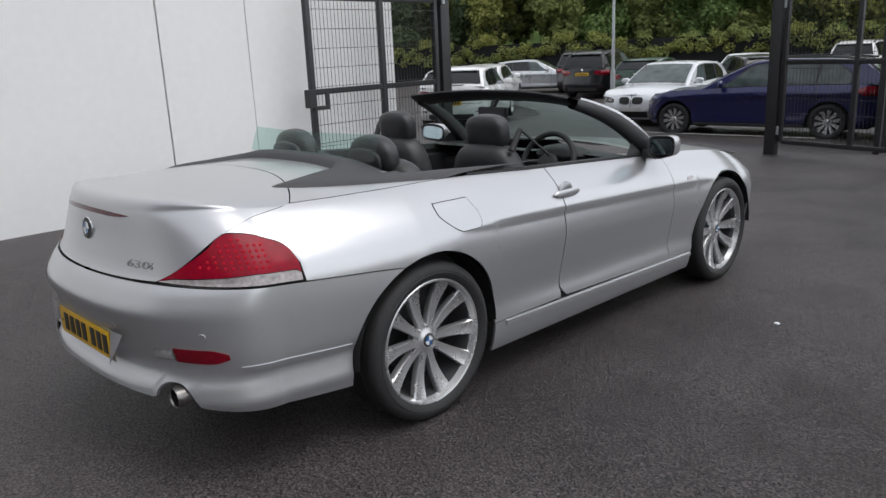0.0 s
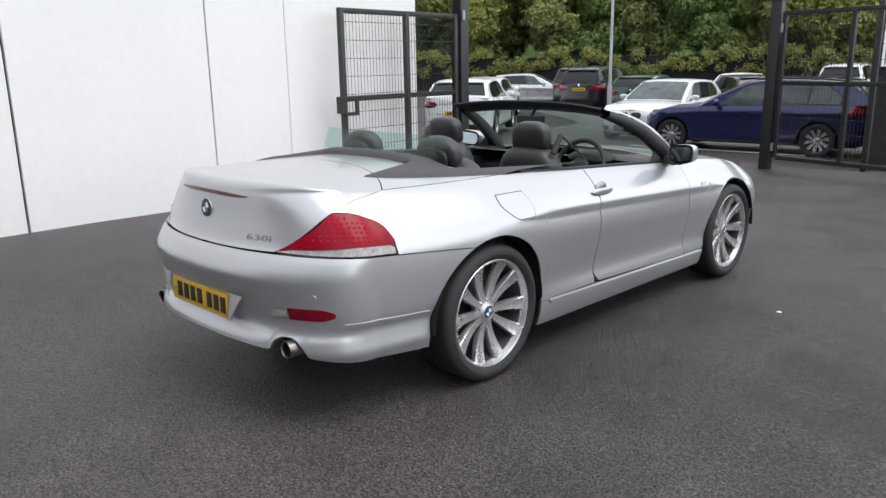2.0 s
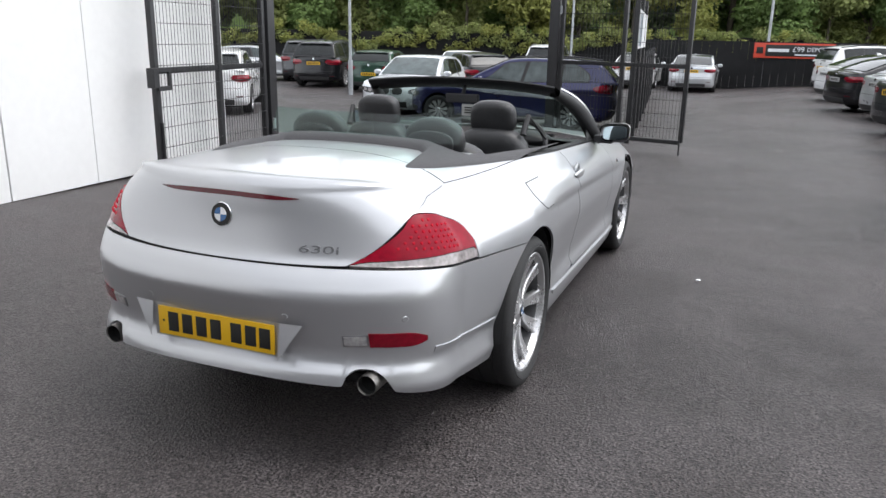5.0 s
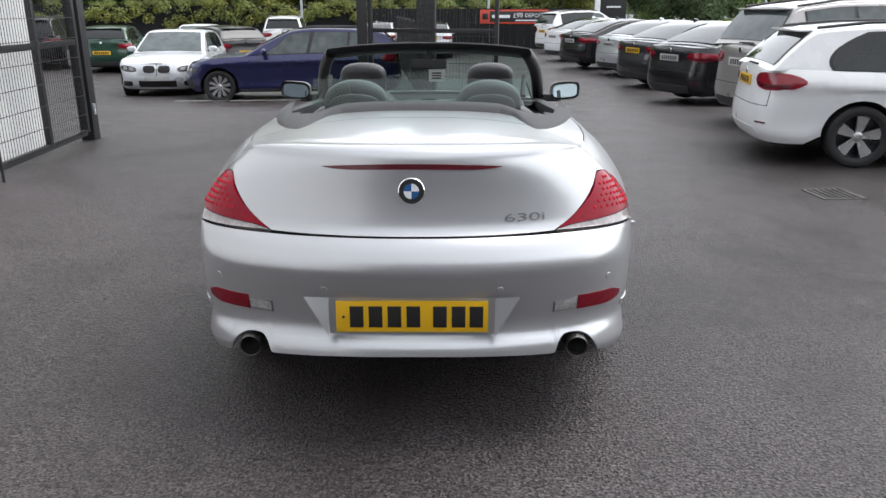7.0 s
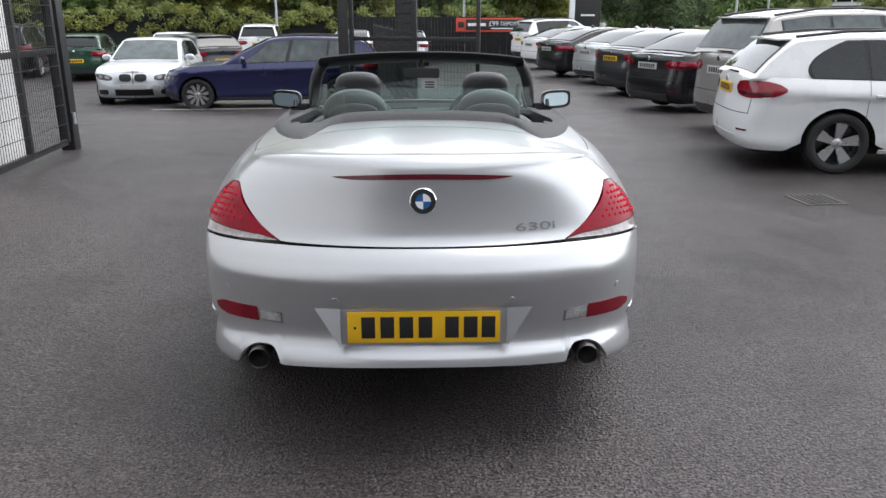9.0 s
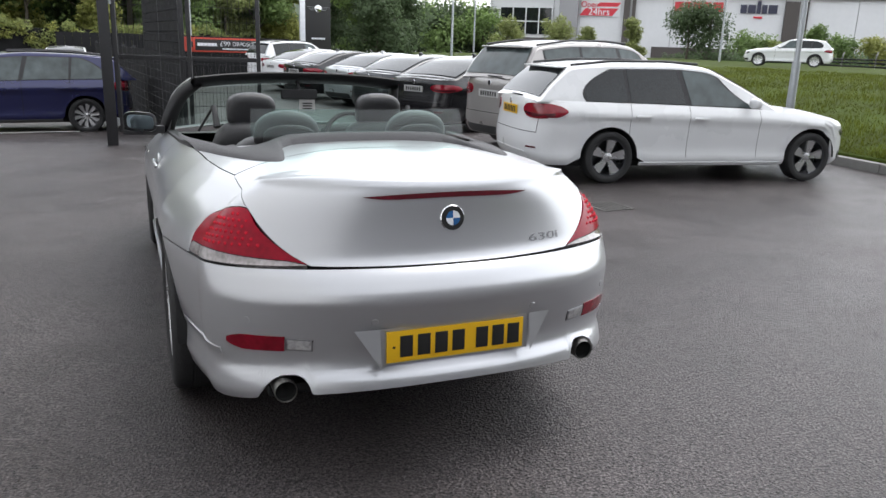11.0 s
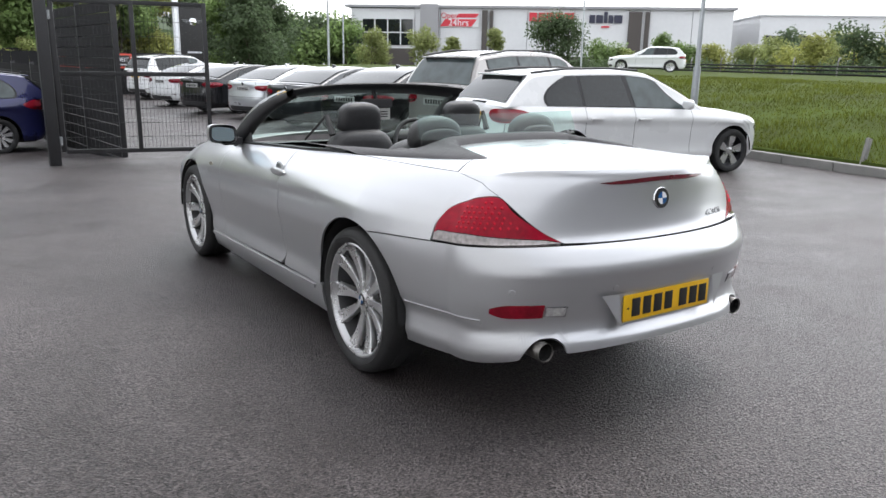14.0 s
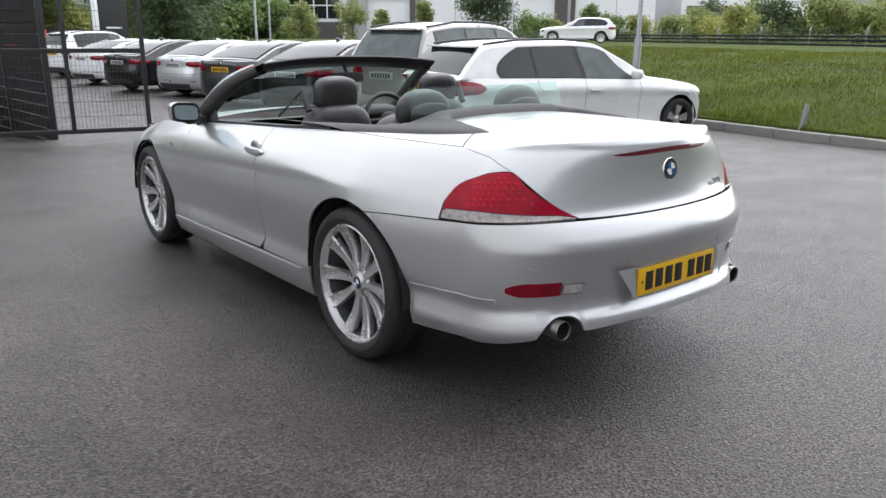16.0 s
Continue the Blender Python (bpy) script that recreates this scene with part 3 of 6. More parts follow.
    bmesh.ops.recalc_face_normals(bmk, faces=bmk.faces)
    part("model_mark", bmk, MARK_CHROME, car, "small chrome model number", smooth=False)
    # hood-cover panel between boot lid and fabric
    rows = []
    for t in steps(10):
        row = []
        for k in range(-32, 33):
            u = k / 32
            a = seam(u) + Vector((0, 0.006, 0))
            b = Vector((0.735 * u, -0.06 if abs(u) < 0.55 else lerp(-0.06, 0.23, ((abs(u) - 0.55) / 0.45) ** 0.8), 0))
            y = lerp(a.y, b.y, t)
            x = (deck_w(y) - 0.003) * u
            row.append(Vector((x, y, deck_z(x, y))))
        rows.append(row)
    part("cover_panel", grid_bm(rows), SILVER, car, "silver panel behind the cockpit")
    bead_mesh = None
    for s in (1, -1):
        # tail lamp
        p0, p1 = S.px(0.496, 0.79), S.py(-0.605, 0.80)
        ut = (S.px(0.668, 0.945) - p0) / (p1 - p0)
        top_c = pchip([0.0, 0.35 * ut, 0.7 * ut, 0.93 * ut, ut + 0.04, lerp(ut, 1, 0.45), lerp(ut, 1, 0.75), lerp(ut, 1, 0.92), 1.0], [0.785, 0.848, 0.906, 0.943, 0.951, 0.942, 0.918, 0.884, 0.822])
        bot_c = pchip([0, 0.5, 1.0], [0.781, 0.772, 0.760])
        def lamp_rows(v0, v1, u0=0.02, u1=0.985, nu=30, nv=10):
            out = []
            for v in steps(nv):
                vv = lerp(v0, v1, v)
                out.append([(lerp(p0, p1, lerp(u0, u1, u)), lerp(bot_c(lerp(u0, u1, u)), top_c(lerp(u0, u1, u)), vv)) for u in steps(nu)])
            return out
        def zlamp(f):
            out = []
            for v in steps(12):
                row = []
                for u in steps(40):
                    uu = lerp(0.008, 0.99, u)
                    lo, hi = bot_c(uu) + 0.003, top_c(uu) - 0.001
                    split = min(lo + 0.008 + 0.030 * min(uu * 1.5, 1), lerp(lo, hi, 0.35))
                    a, b = (lo, split) if f == 0 else (min(split + 0.003, hi), hi)
                    row.append((lerp(p0, p1, uu), lerp(a, max(b, a + 0.0005), v)))
                out.append(row)
            return out
        lamp = part("tail_lamp", S.sheet(zlamp(1), s, off=0.001, lip=0.02), RED_LENS, car, "red tail lamp with rows of beads")
        part("clear_strip", S.sheet(zlamp(0), s, off=0.001, lip=0.02), CLEAR_LENS, lamp, "clear reversing and turn lens")
        # beads in columns
        for cu in range(11):
            uu = 0.22 + 0.058 * cu
            lo, hi = bot_c(uu) + 0.054, top_c(uu) - 0.012
            for r in range(max(int((hi - lo) / 0.019), 0)):
                z, p = lo + 0.019 * (r + 0.5), lerp(p0, p1, uu)
                q, n = S.at(p, z), S.normal(p, z)
                if bead_mesh is None:
                    bm = bmesh.new()
                    bmesh.ops.create_icosphere(bm, subdivisions=1, radius=0.0072)
                    bead = part("bead", bm, RED_BRIGHT, lamp)
                    bead_mesh = bead.data
                else:
                    bead = new("bead", bead_mesh)
                    bead.parent = lamp
                bead.matrix_basis = Matrix.Translation((s * (q.x - n.x * 0.0005), q.y - n.y * 0.0005, q.z))
        # reflector in the bumper
        def refl(x0, x1, z0a, z0b, hgt, mat, nm, lab):
            rows = []
            for v in steps(4):
                rows.append([(S.px(lerp(x0, x1, u), 0.51), lerp(z0a, z0b, u) + hgt * (v - 0.5) * (1 if nm != "reflector" else max(0.15, 1 - max(0, u - 0.68) ** 2 * 6.5))) for u in steps(16)])
            return part(nm, S.sheet(rows, s, off=0.003, lip=0.008), mat, car, lab)
        refl(0.585, 0.758, 0.520, 0.517, 0.056, REFLECTOR, "reflector", "red bumper reflector")
        refl(0.495, 0.583, 0.514, 0.519, 0.044, MARK_CHROME, "lens_surround", "dull lens surround")
        refl(0.501, 0.577, 0.515, 0.519, 0.034, WHITE_LENS, "reversing_lens", "clear bumper lens").location.y -= 0.002
        # bumper crease rib
        rows = []
        for v, o in ((0, 0.0), (0.35, 0.005), (0.65, 0.005), (1, 0.0)):
            rows.append([(S.py(lerp(-0.86, -0.42, u), 0.45), lerp(0.462, 0.445, u) + 0.022 * v - 0.011) for u in steps(20)])
        part("bumper_rib", S.sheet(rows, s, off=0.0045, lip=0.008), SILVER, car)
        # exhaust
        pipe = part("exhaust_pipe", lathe([(0.026, -0.30), (0.038, -0.28), (0.0390, 0.0), (0.0378, 0.003), (0.0358, 0.0), (0.0358, -0.12)], 36), STEEL_PIPE, car, "round steel exhaust tailpipe")
        pipe.matrix_basis = Matrix.Translation((s * 0.588, -1.046, 0.357)) @ pose(0, 0, 0, 0, 0, -90)
        # a near-black cone closes the pipe just inside its mouth
        hole = part("pipe_throat", lathe([(0.0, -0.05), (0.0355, -0.03), (0.0355, -0.004)], 24), BLACK_HOLE, pipe)
        # parking sensors
        for x, z in ((0.30, 0.60), (0.70, 0.60)):
            q, n = S.at(S.px(x, z), z), S.normal(S.px(x, z), z)
            sensor = part("parking_sensor", lathe([(0.0, 0.0015), (0.011, 0.0015), (0.0125, 0.0)], 18), SILVER, car)
            sensor.matrix_basis = Matrix.Translation((q.x * s, q.y, q.z)) @ Vector((n.x * s, n.y, n.z)).to_track_quat("X", "Z").to_matrix().to_4x4()
        # rear wing
        lamp_hi = lambda p: top_c((p - p0) / (p1 - p0)) + 0.003 if p <= p1 + 0.0005 else 0
        lid_line = [(ep(v) + 0.003, ez(v) - 0.001) for v in steps(40)]
        def lid_at(p):
            if p <= lid_line[-1][0]:
                return float(np.interp(p, [a for a, _ in lid_line], [b for _, b in lid_line]))
            y = S.at(p, 1.0).y
            return BELT(y) - 0.001
        cols = []
        pe = S.py(0.940, 0.6)
        pcs = [lerp(e_top[0] + 0.002, p1, t) for t in steps(18)] + [S.py(y, 0.8) for y in np.linspace(-0.598, -0.35, 14)]
        pcs += [1 + (S.py(y, 0.5) - 1) for y in np.linspace(-0.345, -0.16, 10)] + [S.py(y, 0.5) for y in np.linspace(-0.15, ARCH_R - 0.001, 46)] + [S.py(y, 0.5) for y in (ARCH_R + 0.002, 0.43, 0.46, 0.5, 0.56, 0.62, 0.7, 0.78, 0.86, 0.91, 0.940)]
        for p in pcs:
            y = S.at(p, 0.75).y
            if p <= p1 + 0.0005:
                lo = lamp_hi(p)
            elif y < -0.163:
                lo = top(p) + 0.005
            elif y < ARCH_R:
                lo = max(arch(y, 0.0), 0.315)
            else:
                lo = 0.315
            hi = lid_at(p)
            cols.append((p, lo, max(hi, lo + 0.002)))
        rows = [[(p, lerp(lo, hi, v)) for p, lo, hi in cols] for v in steps(34)]
        wing = part("rear_wing", S.sheet(rows, s, lip=0.012), SILVER, car, "silver rear wing panel", sharp=50)
        fl = []
        for v in steps(10):
            fl.append([(S.py(lerp(lerp(0.190, 0.085, min(v * 1.6, 1) ** 0.7) + 0.018 * max(0, v - 0.8) * 5 * max(0, v - 0.8), lerp(0.318, 0.288, max(0, v - 0.5) * 2) - 0.02 * max(0, 0.15 - v) * 6, u), 0.9), lerp(0.810, 0.936, v)) for u in steps(10)])
        if s > 0:
            mid = (sum(c[0] for r in fl for c in r) / 121, sum(c[1] for r in fl for c in r) / 121)
            part("flap_joint", S.sheet([[(mid[0] + (p - mid[0]) * 1.035, mid[1] + (z - mid[1]) * 1.06) for p, z in r] for r in fl], s, off=0.0008, lip=0), GAP, wing)
            part("fuel_flap", S.sheet(fl, s, off=0.0022, lip=0.002), SILVER, wing, "fuel filler flap")
        # door
        rows = []
        for v in steps(34):
            row = []
            for u in steps(40):
                y = lerp(0.9465, 2.062, u)
                y += 0.05 * max(0, 1 - v / 0.10) ** 2 * (1 - u) ** 6
                lo = lerp(0.318, 0.290, u)
                row.append((S.py(y, 0.5), lerp(lo, BELT(y) - 0.001, v)))
            rows.append(row)
        door = part("door", S.sheet(rows, s, lip=0.012), SILVER, car, "long silver door", sharp=50)
        hy, hz = 0.99, 0.868
        q = Vector((S.at(S.py(hy, hz), hz).x, hy, hz))
        cup = bmesh.new()
        bmesh.ops.create_uvsphere(cup, u_segments=20, v_segments=10, radius=1, matrix=Matrix.Translation((s * (q.x - 0.006), hy, hz)) @ Matrix.Diagonal((0.014, 0.060, 0.052, 1)))
        # body silver darkened: the hollow's shade is in the colour
        part("handle_cup", cup, material("handle_cup_shade_silver", (0.30, 0.31, 0.32), 0.3, 0.8, coat=0.5), door)
        bar = bmesh.new()
        rr = []
        for t in steps(14):
            y = lerp(hy - 0.115, hy + 0.095, t)
            r = 0.020 * (1 - abs(2 * t - 1) ** 4) ** 0.5 + 0.001
            ox = q.x + 0.012 + 0.012 * math.sin(math.pi * t)
            rr.append([Vector((s * (ox + 0.008 * math.cos(a)), y, hz - 0.004 + r * math.sin(a))) for a in [2 * math.pi * k / 12 for k in range(12)]])
        grid_bm(rr, closed=True, bm=bar)
        bmesh.ops.recalc_face_normals(bar, faces=bar.faces)
        part("door_handle", bar, SILVER, door, "silver pull handle")
        # sill
        rows = []
        for v in steps(10):
            row = []
            for u in steps(40):
                y = lerp(ARCH_R + 0.004, 2.78 - ARCH_R - 0.004, u)
                row.append((S.py(y, 0.5), lerp(0.165, lerp(0.311, 0.284, u), v)))
            rows.append(row)
        part("sill", S.sheet(rows, s, lip=0.012), SILVER, car)
        rows = []
        for v in steps(4):
            rows.append([(S.py(lerp(0.50, 2.34, u), 0.5), lerp(0.297, 0.262, u) + 0.020 * (v - 0.5)) for u in steps(40)])
        part("sill_rib", S.sheet(rows, s, off=0.011, lip=0.012), SILVER, car)
        # front wing with the nose
        rows = []
        ycols = [2.066, 2.1, 2.16, 2.24, 2.32, 2.78 - ARCH_R - 0.002] + list(np.linspace(2.78 - ARCH_R + 0.001, 2.78 + ARCH_R - 0.001, 46)) + [2.78 + ARCH_R + 0.002]
        pcs = [S.py(y, 0.5) for y in ycols if y <= 3.05]
        front_p = [1 + S.length + t for t in np.linspace(0.02, 0.36, 14)]
        for v in steps(30):
            row = []
            for p in pcs + front_p:
                y = S.at(p, 0.6).y
                lo = max(arch(y, 2.78), 0.29 if y < 2.5 else (0.5 if y > 3.0 else 0.3))
                row.append((p, lerp(lo, max(BELT(y) - 0.001, lo + 0.01), v)))
            rows.append(row)
        part("front_wing", S.sheet(rows, s, lip=0.012), SILVER, car, sharp=50)
        part("side_repeater", S.sheet([[(S.py(lerp(2.235, 2.325, u), 0.5), 0.770 + 0.011 * v * (1 - (2 * u - 1) ** 4)) for u in steps(10)] for v in (-1, 0, 1)], s, off=0.003, lip=0.005), CLEAR_LENS, car, "small clear side repeater")
        # headlamp
        rows = [[(1 + S.length + lerp(0.38, 0.66, u), lerp(0.60, lerp(0.715, 0.68, u), v)) for u in steps(14)] for v in steps(6)]
        part("headlamp", S.sheet(rows, s, off=0.002), CLEAR_LENS, car, "clear headlamp")
        # wheels and wells
        for yc in (0.0, 2.78):
            well = bmesh.new()
            rows = []
            for k in range(25):
                a = math.pi * (k / 24)
                rows.append([Vector((s * x, yc - (ARCH_R - 0.004) * math.cos(a), 0.335 + (ARCH_R - 0.004) * math.sin(a))) for x in (0.45, 0.70, 0.895)])
            grid_bm(rows, bm=well)
            vs = [Vector((s * 0.45, yc - 0.41 * math.cos(math.pi * k / 24), 0.335 + 0.41 * math.sin(math.pi * k / 24))) for k in range(25)]
            well.faces.new([well.verts.new(v) for v in vs])
            part("wheel_arch_liner", well, GAP, car)
            build_wheel(car, (s * (0.788 if yc == 0 else 0.780), yc, 0.346), s)
        # door mirror
        mm = bmesh.new()
        rr = []
        for t in steps(10):
            y = lerp(1.82, 1.97, t)
            k = math.sin(math.acos(min(1, max(-1, (t - 0.25) / 0.75)))) if t > 0.25 else 1.0
            k = max(k, 0.05)
            row = []
            for a in [2 * math.pi * j / 24 for j in range(24)]:
                ca, sa = math.cos(a), math.sin(a)
                hx, hzz = 0.098 * k, 0.062 * k
                ex, ez2 = math.copysign(abs(ca) ** 0.55, ca), math.copysign(abs(sa) ** 0.55, sa)
                row.append(Vector((s * (0.938 + hx * ex), y - 0.02 * ex, 1.014 + hzz * ez2 + 0.008 * ex)))
            rr.append(row)
        grid_bm(rr, closed=True, bm=mm)
        bmesh.ops.recalc_face_normals(mm, faces=mm.faces)
        mirror = part("door_mirror", mm, SILVER, car, "silver door mirror", sharp=60)
        mg = bmesh.new()
        ring = []
        for a in [2 * math.pi * j / 24 for j in range(24)]:
            ca, sa = math.cos(a), math.sin(a)
            ex, ez2 = math.copysign(abs(ca) ** 0.5, ca), math.copysign(abs(sa) ** 0.5, sa)
            ring.append(mg.verts.new(Vector((s * (0.938 + 0.080 * ex), 1.817 - 0.02 * ex + 0.006 * ez2, 1.014 + 0.044 * ez2 + 0.008 * ex))))
        mg.faces.new(ring)
        part("mirror_glass", mg, MIRROR, mirror, smooth=False)
        part("mirror_foot", box(*sorted((s * 0.79, s * 0.92)), 1.86, 1.94, 0.935, 0.985, 0.012), DARK_PLASTIC, mirror)
    # bonnet
    rows = []
    for t in steps(24):
        y = lerp(2.02, 3.50, t)
        row = []
        for k in range(-16, 17):
            u = k / 16
            b = BELT(min(y, 3.45))
            hw = S.at(S.py(y, b), b).x if y <= 3.05 else max(0.05, S.side(3.05, b) * max(0.0, 1 - ((y - 3.05) / 0.52) ** 2.4) ** (1 / 2.4))
            row.append(Vector((hw * u, y, b + 0.055 * (1 - abs(u) ** 2.2) * (1 - 0.5 * t))))
        rows.append(row)
    part("bonnet", grid_bm(rows), SILVER, car, "silver bonnet")
    # front bumper
    pr = [1 + S.length + t for t in np.linspace(0.10, 0.999, 26)]
    rows = []
    for v in steps(12):
        row = [(p, lerp(0.22, 0.60 if p < 1 + S.length + 0.7 else 0.70, v)) for p in pr]
        rows.append(row + [(-p, z) for p, z in reversed(row)])
    part("front_bumper", S.sheet(rows, lip=0.01), SILVER, car)
    for s in (1, -1):
        part("grille", box(*sorted((s * 0.03, s * 0.22)), 3.52, 3.60, 0.56, 0.69, 0.03), INK, car)
    part("floor_pan", box(-0.60, 0.60, -0.75, 3.4, 0.20, 0.25, 0.02), GAP, car)
    part("boot_floor", box(-0.66, 0.66, -0.93, -0.50, 0.43, 0.46, 0.02), GAP, car)

    # ---- cockpit ----
    tub = bmesh.new()
    add_box(tub, -0.74, 0.74, 0.05, 2.0, 0.26, 0.30)
    for s in (1, -1):
        add_box(tub, *sorted((s * 0.68, s * 0.745)), 0.0, 2.02, 0.28, 0.90, 0.01)
    add_box(tub, -0.70, 0.70, 0.02, 0.12, 0.28, 1.00, 0.01)
    part("cabin_tub", tub, DARK_PLASTIC, car, "black cabin trim", smooth=False)
    # fabric-covered shelf with two wings reaching back
    def inner(u):
        return lerp(0.23, 0.35, min(1, abs(u) ** 3))
    rows = []
    for t in steps(14):
        row = []
        for k in range(-60, 61):
            u = k / 60
            au = abs(u)
            x = 0.748 * u
            if au < 0.50:
                yb = -0.075 - 0.02 * (au / 0.50) ** 2
            elif au < 0.58:
                yb = lerp(-0.095, -0.16, (au - 0.50) / 0.08)
            elif au < 0.66:
                yb = lerp(-0.16, -0.43, ((au - 0.58) / 0.08) ** 0.8)
            elif au < 0.76:
                yb = -0.43 - 0.06 * math.sin(math.pi * (au - 0.66) / 0.10) - 0.02 * (au - 0.66) / 0.10
            else:
                yb = lerp(-0.45, 0.25, ((au - 0.76) / 0.24) ** 1.35)
            yf = 0.10 if au < 0.86 else lerp(0.10, 0.96, (au - 0.86) / 0.14)
            y = lerp(yb, max(yf, yb + 0.01), t)
            x = (deck_w(y) + 0.004) * u
            row.append(Vector((x, y, max(deck_z(x, min(y, 0.22)), BELT(y)) + 0.010 - 0.012 * (1 - t) ** 6 + (0.012 * math.sin(math.pi * min(t * 1.2, 1)) + 0.015 * min(t / 0.14, 1) ** 0.6) * (1 if au < 0.50 else max(0.25, 1 - (au - 0.50) / 0.16 * 0.75)) - (0.020 if au < 0.8 else 0.0) * t ** 6)))
        rows.append(row)
    part("hood_cover", grid_bm(rows), SOFT_TOP, car, "dark grey stowed-roof cover with two wings")
    for s in (1, -1):
        # belt-line trim along the door
        rows = []
        for dx, dz in ((0.004, -0.004), (0.002, 0.010), (-0.02, 0.014), (-0.055, 0.008), (-0.06, -0.03)):
            rows.append([Vector((s * (S.side(y, BELT(y)) + dx), y, BELT(y) + dz)) for y in np.linspace(0.40, 2.02, 40)])
        part("belt_trim", grid_bm(rows), DARK_PLASTIC, car, "black waist trim")
        rows = []
        for z in np.linspace(0.45, 0.97, 8):
            rows.append([Vector((s * (0.705 + 0.02 * math.sin(z * 9)), y, min(z, BELT(y) - 0.01))) for y in np.linspace(0.5, 1.98, 20)])
        part("door_card", grid_bm(rows), LEATHER, car, "black door trim")
        seat(car, s * 0.37, 1.00)
        rear_seat(car, s * 0.325, 0.20)
        # screen pillar
        bm = bmesh.new()
        a, b = Vector((0.775, 2.02, 0.935)), Vector((0.620, 1.405, 1.276))
        rr = []
        for t in steps(14):
            c = a.lerp(b, t) + Vector((0.018, 0.0, 0.045)) * math.sin(math.pi * t)
            w, h = lerp(0.040, 0.032, t), lerp(0.055, 0.030, t)
            d = Vector((0.2, 0.75, -0.5)).normalized()
            o, n2 = Vector((1, -0.1, 0)), Vector((0.15, 0.55, 0.8)).normalized()
            row = []
            for k in range(14):
                an = 2 * math.pi * k / 14
                q = c + o * w * math.copysign(abs(math.cos(an)) ** 0.7, math.cos(an)) + n2 * h * math.copysign(abs(math.sin(an)) ** 0.7, math.sin(an))
                row.append(Vector((s * q.x, q.y, q.z)))
            rr.append(row)
        grid_bm(rr, closed=True, bm=bm)
        bmesh.ops.recalc_face_normals(bm, faces=bm.faces)
        part("screen_pillar", bm, DARK_PLASTIC, car, "black windscreen pillar")
        bmq = grid_bm([[Vector((s * 0.772, 1.72, 0.95)), Vector((s * 0.775, 1.98, 0.945))], [Vector((s * 0.750, 1.80, 1.02)), Vector((s * 0.748, 1.90, 1.035))]])
        part("corner_fillet", bmq, DARK_PLASTIC, car)
        # silver outer edge of the pillar
        rr = []
        for o in (0.0, 0.016):
            rr.append([Vector((s * (lerp(0.795, 0.644, t) + 0.020 * math.sin(math.pi * t) + 0.004), lerp(2.05, 1.43, t) + o, lerp(0.942, 1.283, t) + 0.050 * math.sin(math.pi * t) + 0.018 + o * 0.5)) for t in steps(14)])
        part("pillar_edge", grid_bm(rr), SILVER, car)
    # header rail
    rr = []
    for k in range(-20, 21):
        u = k / 20
        c = Vector((0.634 * u, 1.405 + 0.075 * (1 - u * u), 1.280 + 0.034 * (1 - abs(u) ** 2.4)))
        row = []
        for j in range(14):
            an = 2 * math.pi * j / 14
            row.append(c + Vector((0, 0.075 * math.copysign(abs(math.cos(an)) ** 0.8, math.cos(an)), 0.020 * math.copysign(abs(math.sin(an)) ** 0.8, math.sin(an)) - 0.030 * math.cos(an))))
        rr.append(row)
    bm = grid_bm(rr, closed=True)
    bmesh.ops.recalc_face_normals(bm, faces=bm.faces)
    part("header_rail", bm, DARK_PLASTIC, car, "black windscreen header")
    # windscreen
    rr = []
    for t in steps(10):
        rr.append([Vector((lerp(0.77, 0.625, t) * k / 12, lerp(2.04, 1.43, t) + lerp(0.16, 0.075, t) * (1 - (k / 12) ** 2), lerp(0.955, 1.280, t) + 0.045 * math.sin(math.pi * t) + 0.03 * t * (1 - (k / 12) ** 2))) for k in range(-12, 13)])
    ws = part("windscreen", grid_bm(rr), SCREEN_GLASS, car, "clear windscreen")
    ws.visible_shadow = False
    # raised rear glass
    rr = []
    for z in (1.10, 1.16, 1.205, 1.222):
        rr.append([Vector((0.515 * u * (1 if z < 1.2 else 0.985), 0.03 - 0.06 * (1 - u * u) + (z - 1.10) * 0.35, z)) for u in [k / 16 for k in range(-16, 17)]])
    rg = part("rear_glass", grid_bm(rr), TINT_GLASS, car, "raised green-tinted rear glass")
    rg.visible_shadow = False
    # dashboard, wheel, mirror
    rr = []
    for t in steps(8):
        an = math.pi * 0.55 * t
        rr.append([Vector((0.74 * k / 14, 1.62 + 0.42 * math.sin(an), 0.86 + 0.10 * math.cos(an) + 0.025 * math.exp(-((0.74 * k / 14 - 0.37) / 0.16) ** 2))) for k in range(-14, 15)])
    bm = grid_bm(rr[::-1])
    add_box(bm, -0.72, 0.72, 1.66, 1.95, 0.55, 0.86, 0.04)
    part("dashboard", bm, DARK_PLASTIC, car, "black dashboard")
    binn = bmesh.new()
    bmesh.ops.create_uvsphere(binn, u_segments=20, v_segments=10, radius=1, matrix=Matrix.Translation((0.37, 1.66, 0.955)) @ Matrix.Diagonal((0.19, 0.12, 0.06, 1)))
    part("instrument_cowl", binn, DARK_PLASTIC, car)
    wheel = part("steering_wheel", torus(0.185, 0.017), LEATHER, car, "black steering wheel")
    wheel.matrix_basis = Matrix.Translation((0.37, 1.50, 0.915)) @ pose(0, 0, 0, 68)
    bm = bmesh.new()
    bmesh.ops.create_uvsphere(bm, u_segments=18, v_segments=8, radius=1, matrix=Matrix.Diagonal((0.075, 0.062, 0.03, 1)))
    for a in (0, math.pi, -math.pi / 2):
        add_tube(bm, (0, 0, 0), (0.18 * math.cos(a), 0.18 * math.sin(a), 0), 0.02, 0.014, 8)
